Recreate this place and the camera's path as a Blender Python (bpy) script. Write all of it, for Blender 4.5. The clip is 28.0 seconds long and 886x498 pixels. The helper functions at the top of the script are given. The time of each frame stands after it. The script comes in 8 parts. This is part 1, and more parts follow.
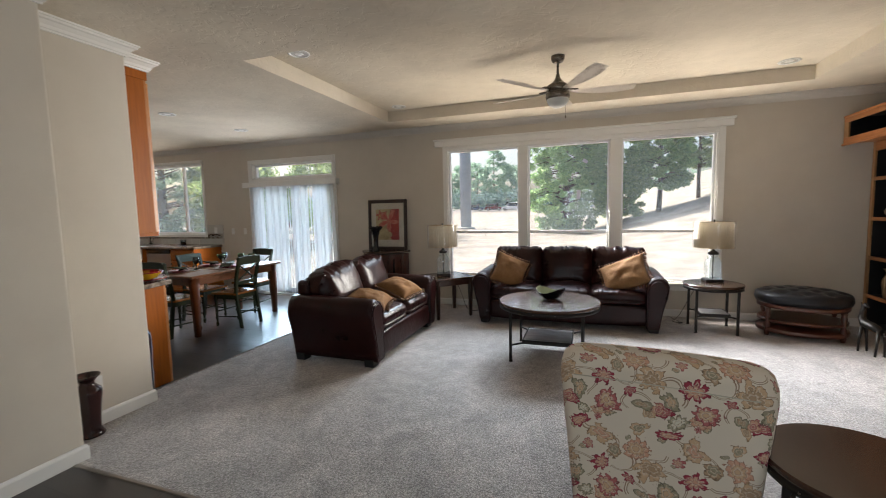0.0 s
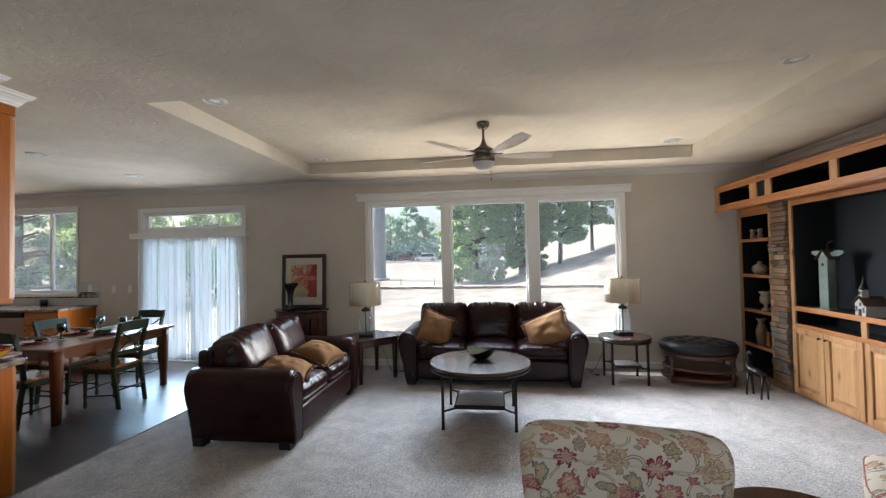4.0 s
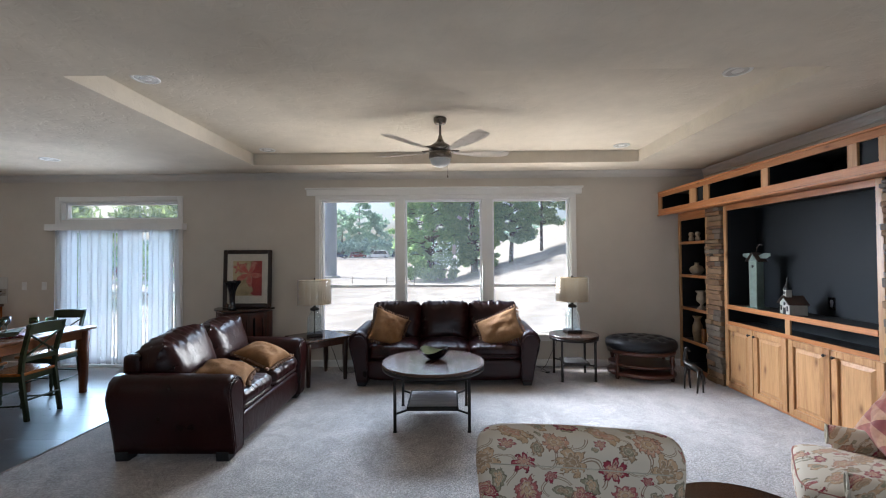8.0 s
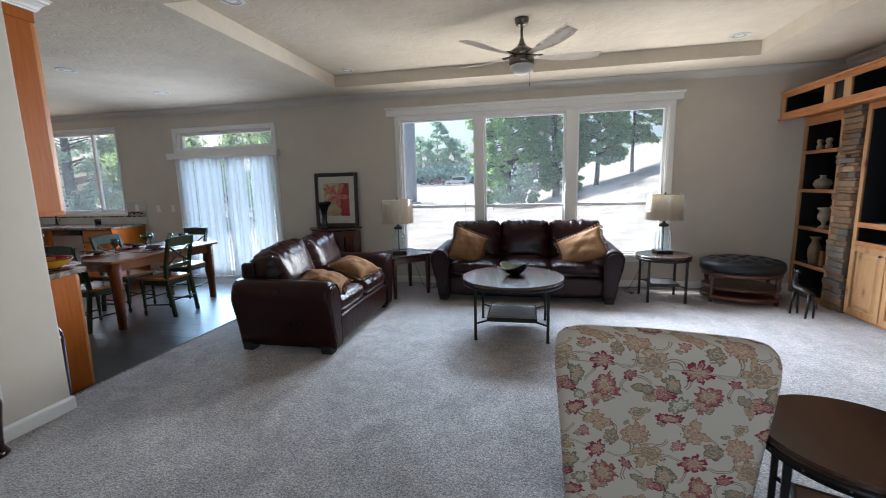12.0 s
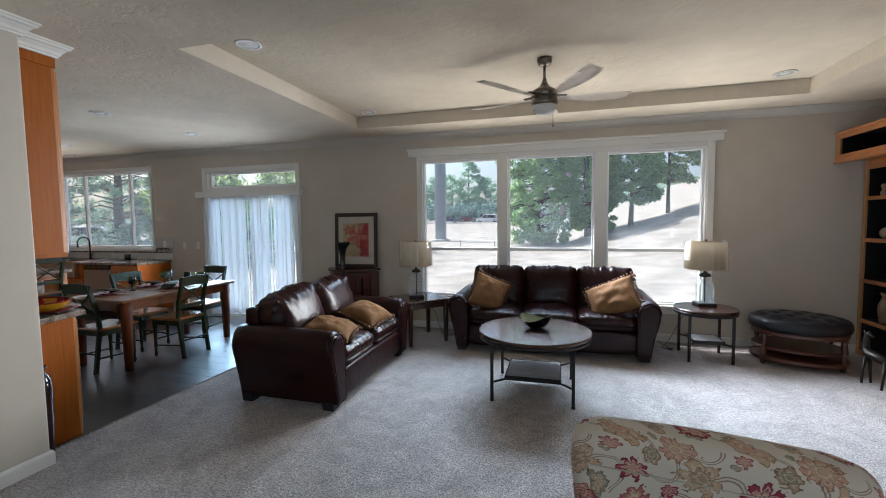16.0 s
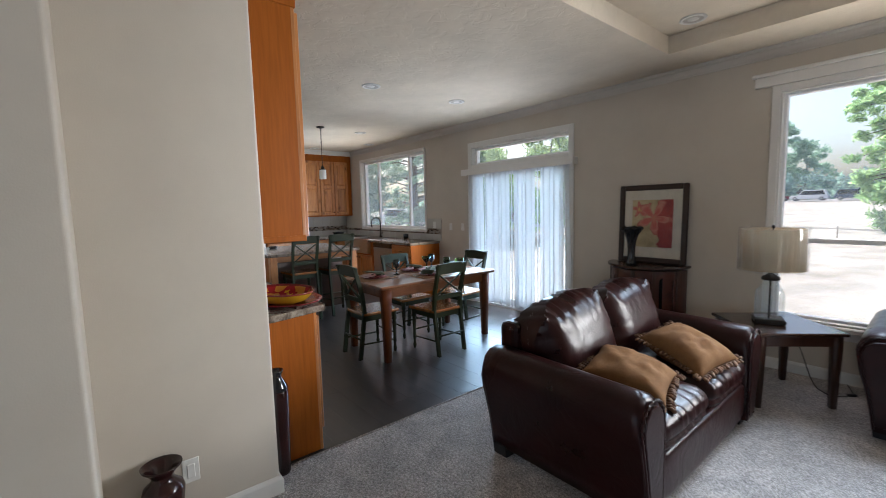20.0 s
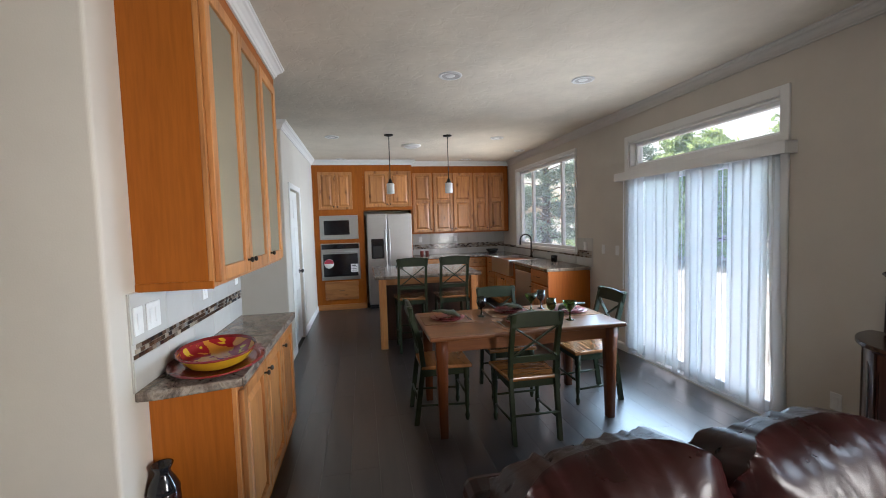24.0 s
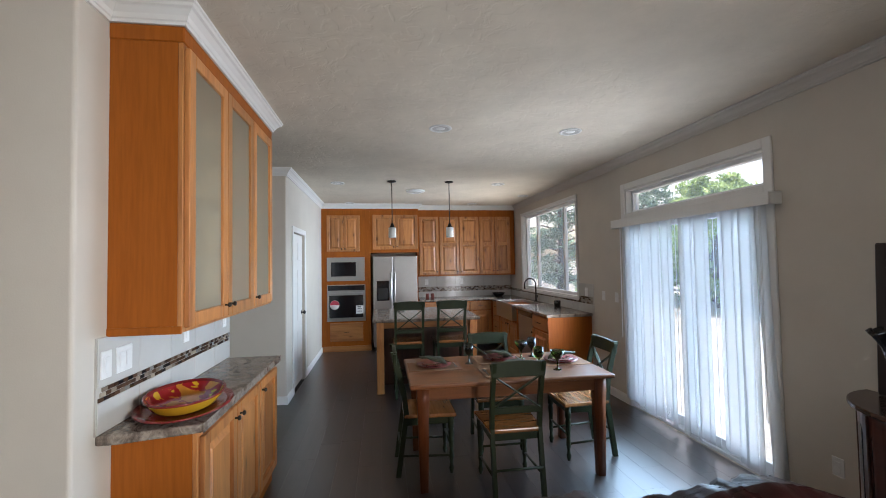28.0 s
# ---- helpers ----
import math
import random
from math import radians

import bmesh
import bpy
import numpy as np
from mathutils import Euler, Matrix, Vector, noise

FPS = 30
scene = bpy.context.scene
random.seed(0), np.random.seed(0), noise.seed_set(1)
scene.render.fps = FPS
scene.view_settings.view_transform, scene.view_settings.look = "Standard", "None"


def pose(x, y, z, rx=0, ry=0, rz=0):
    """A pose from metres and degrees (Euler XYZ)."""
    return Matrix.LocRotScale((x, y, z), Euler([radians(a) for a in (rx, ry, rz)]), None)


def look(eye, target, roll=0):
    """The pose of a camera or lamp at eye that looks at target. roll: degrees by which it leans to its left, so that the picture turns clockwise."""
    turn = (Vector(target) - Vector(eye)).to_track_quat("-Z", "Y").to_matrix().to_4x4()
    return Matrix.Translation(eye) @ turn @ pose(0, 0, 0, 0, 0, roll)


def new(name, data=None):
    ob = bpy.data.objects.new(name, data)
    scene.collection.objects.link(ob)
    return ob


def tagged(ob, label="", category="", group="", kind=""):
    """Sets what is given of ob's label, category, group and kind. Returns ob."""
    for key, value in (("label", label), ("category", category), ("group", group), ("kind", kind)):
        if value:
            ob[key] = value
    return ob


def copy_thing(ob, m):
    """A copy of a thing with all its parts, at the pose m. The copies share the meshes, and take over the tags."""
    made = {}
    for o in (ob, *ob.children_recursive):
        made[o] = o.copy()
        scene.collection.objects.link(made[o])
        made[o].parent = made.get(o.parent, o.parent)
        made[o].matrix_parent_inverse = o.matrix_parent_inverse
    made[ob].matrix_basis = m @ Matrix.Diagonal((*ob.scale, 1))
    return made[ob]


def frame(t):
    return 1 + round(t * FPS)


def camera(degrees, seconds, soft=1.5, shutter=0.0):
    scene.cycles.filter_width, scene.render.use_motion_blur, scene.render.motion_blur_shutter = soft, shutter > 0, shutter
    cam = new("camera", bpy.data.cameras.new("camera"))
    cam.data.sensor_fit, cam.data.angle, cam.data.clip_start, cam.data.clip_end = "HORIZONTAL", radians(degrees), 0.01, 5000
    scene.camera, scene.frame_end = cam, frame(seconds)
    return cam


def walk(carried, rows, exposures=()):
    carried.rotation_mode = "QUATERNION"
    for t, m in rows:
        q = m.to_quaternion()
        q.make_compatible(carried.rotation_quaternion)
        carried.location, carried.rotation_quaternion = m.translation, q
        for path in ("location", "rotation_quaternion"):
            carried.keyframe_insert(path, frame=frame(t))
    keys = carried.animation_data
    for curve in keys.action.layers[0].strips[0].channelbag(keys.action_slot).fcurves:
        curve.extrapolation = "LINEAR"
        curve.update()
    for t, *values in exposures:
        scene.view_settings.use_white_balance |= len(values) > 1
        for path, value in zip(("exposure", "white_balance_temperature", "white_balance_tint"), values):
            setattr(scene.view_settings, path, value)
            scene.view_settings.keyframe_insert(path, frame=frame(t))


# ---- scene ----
cam = camera(93.4, 28.0, soft=0.95, shutter=0.4)
PATH = [
    (0, (-0.012, 0.264, 1.471), (-0.67, 2.144, 1.288), -1.3),
    (0.5, (-0.135, 0.368, 1.467), (-0.661, 2.288, 1.266), -1.5),
    (1, (-0.249, 0.381, 1.462), (-0.711, 2.315, 1.249), -1.4),
    (1.5, (-0.268, 0.355, 1.444), (-0.727, 2.29, 1.236), -1.5),
    (2, (-0.287, 0.35, 1.454), (-0.759, 2.282, 1.252), -1.4),
    (2.5, (-0.272, 0.361, 1.463), (-0.724, 2.3, 1.273), -1.4),
    (3, (-0.247, 0.375, 1.45), (-0.662, 2.327, 1.323), -1.2),
    (3.5, (-0.229, 0.367, 1.494), (-0.581, 2.335, 1.445), -1.2),
    (4, (-0.201, 0.369, 1.557), (-0.453, 2.353, 1.605), -1.1),
    (4.5, (-0.167, 0.376, 1.592), (-0.297, 2.368, 1.709), -1.0),
    (6.5, (-0.098, 0.409, 1.573), (0.013, 2.399, 1.727), -0.1),
    (7, (-0.149, 0.425, 1.581), (-0.078, 2.419, 1.716), -0.3),
    (7.5, (-0.206, 0.45, 1.571), (-0.175, 2.447, 1.679), -0.3),
    (8, (-0.228, 0.462, 1.559), (-0.255, 2.462, 1.594), -0.4),
    (8.5, (-0.218, 0.448, 1.549), (-0.292, 2.445, 1.494), -0.4),
    (9, (-0.201, 0.453, 1.51), (-0.315, 2.444, 1.35), -0.5),
    (9.5, (-0.19, 0.459, 1.452), (-0.343, 2.438, 1.21), -0.6),
    (10, (-0.192, 0.457, 1.453), (-0.381, 2.425, 1.153), -0.8),
    (10.5, (-0.18, 0.454, 1.448), (-0.413, 2.414, 1.129), -1.1),
    (11, (-0.185, 0.453, 1.451), (-0.46, 2.408, 1.129), -1.3),
    (11.5, (-0.195, 0.438, 1.443), (-0.529, 2.385, 1.131), -1.5),
    (12, (-0.233, 0.443, 1.465), (-0.634, 2.378, 1.156), -1.5),
    (12.5, (-0.27, 0.457, 1.466), (-0.765, 2.371, 1.162), -1.5),
    (14.5, (-0.07, 0.656, 1.506), (-0.717, 2.541, 1.337), -0.8),
    (15, (-0.045, 0.689, 1.518), (-0.696, 2.574, 1.374), -0.9),
    (15.5, (-0.075, 0.707, 1.527), (-0.698, 2.603, 1.398), -0.7),
    (16, (-0.161, 0.745, 1.527), (-0.703, 2.665, 1.395), -0.7),
    (16.5, (-0.36, 0.744, 1.502), (-0.872, 2.67, 1.334), -1.3),
    (17, (-0.591, 0.843, 1.478), (-1.306, 2.701, 1.29), -2.1),
    (17.5, (-0.698, 0.998, 1.49), (-1.558, 2.796, 1.327), -1.7),
    (18, (-0.844, 1.142, 1.483), (-1.835, 2.872, 1.316), -1.2),
    (18.5, (-0.971, 1.338, 1.48), (-2.137, 2.954, 1.307), -1.0),
    (19, (-0.961, 1.542, 1.483), (-2.274, 3.04, 1.309), -0.9),
    (19.5, (-1.033, 1.716, 1.465), (-2.464, 3.102, 1.282), -1.2),
    (20, (-1.123, 1.91, 1.482), (-2.657, 3.177, 1.286), -1.4),
    (20.5, (-1.166, 2.148, 1.485), (-2.798, 3.286, 1.28), -1.6),
    (21, (-1.203, 2.389, 1.483), (-2.9, 3.426, 1.273), -1.6),
    (21.5, (-1.38, 2.563, 1.524), (-3.137, 3.497, 1.319), -1.6),
    (23.5, (-1.612, 3.33, 1.558), (-3.545, 3.82, 1.419), -1.9),
    (24, (-1.615, 3.461, 1.556), (-3.575, 3.837, 1.432), -1.7),
    (24.5, (-1.545, 3.611, 1.56), (-3.523, 3.889, 1.454), -1.4),
    (25, (-1.543, 3.676, 1.557), (-3.527, 3.911, 1.478), -1.2),
    (25.5, (-1.546, 3.675, 1.572), (-3.535, 3.882, 1.529), -0.9),
    (26, (-1.535, 3.689, 1.585), (-3.522, 3.913, 1.572), -1.0),
    (26.5, (-1.534, 3.704, 1.587), (-3.518, 3.955, 1.591), -0.7),
    (27, (-1.53, 3.707, 1.588), (-3.511, 3.984, 1.613), -0.6),
    (27.5, (-1.526, 3.704, 1.589), (-3.505, 3.992, 1.631), -0.7),
    (28, (-1.528, 3.707, 1.595), (-3.505, 3.999, 1.667), -1.0),
]
# The film's own drift of exposure and white balance.
WB = [(0.0, 1.03, 6520, 11), (1.0, 0.93, 6540, 12), (2.8, 0.93, 6280, 11), (4.0, 1.0, 6080, 10), (8.0, 0.98, 5760, 11), (11.0, 1.08, 5620, 9), (15.0, 0.86, 5720, 9), (17.0, 0.82, 5780, 8), (20.0, 1.07, 5930, 11), (21.0, 1.27, 5820, 10), (24.0, 1.08, 6080, 12), (26.0, 0.90, 5940, 11), (28.0, 1.04, 5960, 12)]
walk(cam, [(t, look(eye, target, roll)) for t, eye, target, roll in PATH], WB)

# ---- light ----
world = bpy.data.worlds.new("sky")
scene.world = world
world.use_nodes = True
wn = world.node_tree.nodes
sky = wn.new("ShaderNodeTexSky")
sky.sky_type, sky.sun_disc = "NISHITA", False
SUN_FROM = Vector((-0.66, 0.27, 1.0)).normalized()
sky.sun_elevation = math.asin(SUN_FROM.z)
sky.sun_rotation = math.atan2(SUN_FROM.x, SUN_FROM.y)
sky.dust_density = 5.0
wn["Background"].inputs["Strength"].default_value = 0.15
world.node_tree.links.new(sky.outputs[0], wn["Background"].inputs["Color"])
sun = new("sun", bpy.data.lights.new("sun", "SUN"))
sun.data.energy, sun.data.angle, sun.data.color = 5.0, radians(0.5), (1.0, 0.95, 0.88)
sun.matrix_world = look(SUN_FROM * 60, (0, 0, 0))


def opening_lamp(x0, x1, z0, z1, y, watts, way, color, spread=80):
    """Daylight in a window's opening, thrown one way into the room."""
    d = bpy.data.lights.new("window_daylight", "AREA")
    d.shape, d.size, d.size_y, d.energy, d.color, d.spread = "RECTANGLE", x1 - x0, z1 - z0, watts, color, radians(spread)
    mid = Vector(((x0 + x1) / 2, y, (z0 + z1) / 2))
    new("window_daylight", d).matrix_world = look(mid, mid + Vector(way))


SKYLIGHT, GROUNDLIGHT = (0.74, 0.88, 1.0), (1.0, 0.95, 0.88)
# Main window: sky from above on the floor, ground light on the ceiling, and both sideways.
opening_lamp(-2.0, 1.45, 1.8, 2.36, 6.16, 20, (0, -1, -0.95), SKYLIGHT, 60)
opening_lamp(-2.0, 1.45, 1.0, 1.5, 6.16, 10.6, (0, -1, 1.5), (1.0, 0.89, 0.74), 100)
opening_lamp(0.6, 1.4, 1.0, 1.5, 6.12, 5.5, (1.2, -1, 1.3), (1.0, 0.91, 0.78), 100)
opening_lamp(-0.7, -0.1, 1.1, 2.36, 6.02, 14, (-1, -0.9, -0.15), (1.0, 0.96, 0.88), 70)
opening_lamp(-0.3, 0.5, 1.1, 2.36, 6.02, 29, (0.9, -0.8, -0.6), (0.90, 0.95, 1.0), 80)
# Kitchen window.
opening_lamp(-9.2, -7.1, 1.9, 2.45, 6.16, 10, (0, -1, -1.2), SKYLIGHT, 70)
opening_lamp(-9.2, -7.1, 1.2, 1.6, 6.16, 3, (0, -1, 1.5), GROUNDLIGHT)
opening_lamp(-9.2, -7.1, 1.2, 2.45, 6.22, 18, (-0.1, -1, -0.1), SKYLIGHT, 84)
# Patio door, behind and before its blind.
opening_lamp(-5.8, -4.15, 0.1, 1.95, 6.62, 9, (0, -1, -0.05), (0.62, 0.82, 1.0), 60)
opening_lamp(-5.7, -4.25, 0.4, 1.5, 5.96, 25, (0.1, -1, -0.5), (0.56, 0.79, 1.0), 112)
opening_lamp(-5.9, -5.5, 0.5, 1.8, 6.0, 4.5, (-1, -0.55, 0.05), GROUNDLIGHT, 84)
opening_lamp(-5.8, -4.15, 0.95, 1.2, 6.18, 9, (0, -1, 0.9), (0.95, 0.97, 1.0), 120)
# Two windows of the unseen south wall: number, extent and watts. The first is placed from its reflection, the second
# added for light from behind.
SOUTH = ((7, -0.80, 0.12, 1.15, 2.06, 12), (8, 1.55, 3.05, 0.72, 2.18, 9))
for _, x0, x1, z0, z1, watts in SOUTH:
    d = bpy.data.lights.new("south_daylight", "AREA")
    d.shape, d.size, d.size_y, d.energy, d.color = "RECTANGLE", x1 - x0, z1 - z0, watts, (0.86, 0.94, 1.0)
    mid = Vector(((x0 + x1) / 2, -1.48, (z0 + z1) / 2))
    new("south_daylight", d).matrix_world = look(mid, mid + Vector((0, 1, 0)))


# ---- materials ----
def nodes(name):
    m = bpy.data.materials.new(name)
    m.use_nodes = True
    nt = m.node_tree
    b = nt.nodes["Principled BSDF"]

    def add(kind, **kw):
        n = nt.nodes.new("ShaderNode" + kind)
        for k, v in kw.items():
            if k in n.inputs:
                n.inputs[k].default_value = v
        return n
    return m, nt, b, add, nt.links.new


def coords(add, link, stretch):
    tc, mp = add("TexCoord"), add("Mapping")
    mp.inputs["Scale"].default_value = stretch
    link(tc.outputs["Object"], mp.inputs[0])
    return mp.outputs[0]


def ramp(add, link, fac, stops):
    r = add("ValToRGB")
    el = r.color_ramp.elements
    while len(el) < len(stops):
        el.new(0.5)
    for e, (p, c) in zip(el, stops):
        e.position, e.color = p, (*c, 1)
    link(fac, r.inputs[0])
    return r.outputs[0]


def mixed(add, link, kind, fac, a, b):
    n = add("Mix")
    n.data_type, n.blend_type = "RGBA", kind
    if isinstance(fac, (int, float)):
        n.inputs[0].default_value = fac
    else:
        link(fac, n.inputs[0])
    for s, v in ((6, a), (7, b)):
        if isinstance(v, tuple):
            n.inputs[s].default_value = (*v, 1)
        else:
            link(v, n.inputs[s])
    return n.outputs[2]


def calc(add, link, op, *args):
    n = add("Math")
    n.operation = op
    for k, v in enumerate(args):
        if isinstance(v, (int, float)):
            n.inputs[k].default_value = v
        else:
            link(v, n.inputs[k])
    return n.outputs[0]


def mat(name, c1, c2=None, scale=8.0, stretch=(1, 1, 1), rough=0.5, bump=0.0, bscale=80.0, metal=0.0, spec=0.5,
        big=0.12, coat=0.0, rand=0.0, sheen=0.0, bstretch=None, rvar=0.12, dist=0.004):
    m, nt, b, add, link = nodes(name)
    c2 = c2 or tuple(v * 0.8 for v in c1)
    v = coords(add, link, stretch)
    n1 = add("TexNoise", Scale=scale, Detail=6.0, Roughness=0.6)
    link(v, n1.inputs["Vector"])
    col = ramp(add, link, n1.outputs[0], [(0.3, c2), (0.7, c1)])
    n2 = add("TexNoise", Scale=0.9, Detail=3.0)
    tc = add("TexCoord")
    link(tc.outputs["Object"], n2.inputs["Vector"])
    shade = ramp(add, link, n2.outputs[0], [(0.3, (1 - big,) * 3), (0.7, (1.0,) * 3)])
    col = mixed(add, link, "MULTIPLY", 1.0, col, shade)
    if rand:
        oi, hs = add("ObjectInfo"), add("HueSaturation")
        mr = add("MapRange")
        mr.inputs[3].default_value, mr.inputs[4].default_value = 1 - rand, 1 + rand
        link(oi.outputs["Random"], mr.inputs[0])
        link(mr.outputs[0], hs.inputs["Value"])
        link(col, hs.inputs["Color"])
        col = hs.outputs[0]
    link(col, b.inputs["Base Color"])
    r = add("MapRange")
    r.inputs[3].default_value, r.inputs[4].default_value = max(rough - rvar, 0.02), min(rough + rvar, 1)
    link(n1.outputs[0], r.inputs[0])
    link(r.outputs[0], b.inputs["Roughness"])
    b.inputs["Metallic"].default_value = metal
    b.inputs["Specular IOR Level"].default_value = spec
    b.inputs["Coat Weight"].default_value = coat
    b.inputs["Sheen Weight"].default_value = sheen
    if bump:
        nb, bp = add("TexNoise", Scale=bscale, Detail=4.0), add("Bump", Strength=bump, Distance=dist)
        link(coords(add, link, bstretch or stretch), nb.inputs["Vector"])
        link(nb.outputs[0], bp.inputs["Height"])
        link(bp.outputs[0], b.inputs["Normal"])
    return m


def wood(name, light, dark, axis=2, rough=0.35, knots=0.0, rand=0.12, coat=0.15, scale=1.0, knot_col=(0.10, 0.035, 0.012), gloss=1.5, spec=0.5, polish=0.2, boards=False):
    """Grain runs along the given axis of the object."""
    m, nt, b, add, link = nodes(name)
    st = [9.0 * scale] * 3
    st[axis] = 0.7 * scale
    v = coords(add, link, st)
    oi = add("ObjectInfo")
    chance = oi.outputs["Random"]
    if boards:                              # each board of a joined floor has its own tone
        chance = calc(add, link, "FRACT", calc(add, link, "ADD", add("NewGeometry").outputs["Random Per Island"], chance))
    off = add("VectorMath")
    off.operation = "MULTIPLY_ADD"
    cmb = add("CombineXYZ")
    for i in range(3):
        link(chance, cmb.inputs[i])
    link(cmb.outputs[0], off.inputs[0])
    off.inputs[1].default_value = (37.0, 53.0, 71.0)
    link(v, off.inputs[2])
    v = off.outputs[0]
    n1 = add("TexNoise", Scale=1.6, Detail=8.0, Roughness=0.62, Distortion=0.5)
    link(v, n1.inputs["Vector"])
    n2 = add("TexNoise", Scale=11.0, Detail=3.0)
    link(v, n2.inputs["Vector"])
    mid = tuple((p * 2 + q) / 3 for p, q in zip(light, dark))
    col = ramp(add, link, n1.outputs[0], [(0.32, dark), (0.47, mid), (0.62, light)])
    fine = ramp(add, link, n2.outputs[0], [(0.35, (0.86,) * 3), (0.6, (1.0,) * 3)])
    col = mixed(add, link, "MULTIPLY", 1.0, col, fine)
    if knots:
        sx, pl = add("SeparateXYZ"), add("CombineXYZ")
        tk = add("TexCoord")
        link(tk.outputs["Object"], sx.inputs[0])
        across = [i for i in range(3) if i != axis]
        u = calc(add, link, "ADD", sx.outputs[across[0]], sx.outputs[across[1]])
        link(calc(add, link, "MULTIPLY_ADD", u, 3.6, calc(add, link, "MULTIPLY", oi.outputs["Random"], 37.0)), pl.inputs[0])
        link(calc(add, link, "MULTIPLY_ADD", sx.outputs[axis], 1.5, calc(add, link, "MULTIPLY", oi.outputs["Random"], 53.0)), pl.inputs[1])
        vo = add("TexVoronoi", Scale=1.0, Randomness=1.0)
        vo.voronoi_dimensions = "2D"
        link(pl.outputs[0], vo.inputs["Vector"])
        kn = ramp(add, link, vo.outputs["Distance"], [(0.006, (0.85,) * 3), (0.012 + knots * 0.5, (0.6,) * 3), (0.03 + knots, (0.18,) * 3), (0.07 + knots * 1.6, (0,) * 3)])
        col = mixed(add, link, "MIX", kn, col, knot_col)
    hs, mr = add("HueSaturation"), add("MapRange")
    mr.inputs[3].default_value, mr.inputs[4].default_value = 1 - rand, 1 + rand
    link(chance, mr.inputs[0])
    link(mr.outputs[0], hs.inputs["Value"])
    link(col, hs.inputs["Color"])
    link(hs.outputs[0], b.inputs["Base Color"])
    b.inputs["Roughness"].default_value = rough
    b.inputs["Coat Weight"].default_value = coat
    b.inputs["Coat Roughness"].default_value = polish
    b.inputs["Coat IOR"].default_value = gloss
    b.inputs["Specular IOR Level"].default_value = spec
    bp = add("Bump", Strength=0.12, Distance=0.002)
    link(n2.outputs[0], bp.inputs["Height"])
    link(bp.outputs[0], b.inputs["Normal"])
    return m


def glass(name, tint=(1, 1, 1), base=0.004, rough=0.0, haze=0.0):
    """A clear pane: what lies behind it, and a gloss that grows towards grazing sight."""
    m, nt, b, add, link = nodes(name)
    nt.nodes.remove(b)
    tr, gl, lw, mx = add("BsdfTransparent"), add("BsdfGlossy"), add("LayerWeight", Blend=0.5), add("MixShader")
    pw, sc = add("Math"), add("Math")
    pw.operation, sc.operation = "POWER", "MULTIPLY_ADD"
    pw.inputs[1].default_value = 5.0
    sc.inputs[1].default_value, sc.inputs[2].default_value = 0.9 - base, base
    tr.inputs[0].default_value = (*tint, 1)
    gl.inputs["Roughness"].default_value = rough
    link(lw.outputs["Facing"], pw.inputs[0])
    link(pw.outputs[0], sc.inputs[0])
    link(sc.outputs[0], mx.inputs[0])
    link(tr.outputs[0], mx.inputs[1])
    link(gl.outputs[0], mx.inputs[2])
    out = mx
    if haze:                                # a bluish veil over the view, standing in for glare
        film, out = add("BsdfTranslucent"), add("MixShader")
        film.inputs[0].default_value = (0.80, 0.92, 1.0, 1)
        veil_noise = add("TexNoise", Scale=2.5, Detail=4.0)
        link(coords(add, link, (1, 1, 0.6)), veil_noise.inputs["Vector"])
        link(calc(add, link, "MULTIPLY_ADD", veil_noise.outputs[0], haze, haze * 0.5), out.inputs[0])
        link(mx.outputs[0], out.inputs[1])
        link(film.outputs[0], out.inputs[2])
    link(out.outputs[0], nt.nodes["Material Output"].inputs[0])
    return m


def translucent(name, col, amount=0.5, rough=0.6, sheer=0.0):
    m, nt, b, add, link = nodes(name)
    b.inputs["Base Color"].default_value = (*col, 1)
    b.inputs["Roughness"].default_value = rough
    tl, mx = add("BsdfTranslucent"), add("MixShader")
    tl.inputs[0].default_value = (*col, 1)
    mx.inputs[0].default_value = amount
    link(b.outputs[0], mx.inputs[1])
    link(tl.outputs[0], mx.inputs[2])
    out = mx
    if sheer:                               # loosely woven cloth lets some sight through
        tr, out = add("BsdfTransparent"), add("MixShader")
        out.inputs[0].default_value = sheer
        link(mx.outputs[0], out.inputs[1])
        link(tr.outputs[0], out.inputs[2])
    link(out.outputs[0], nt.nodes["Material Output"].inputs[0])
    return m


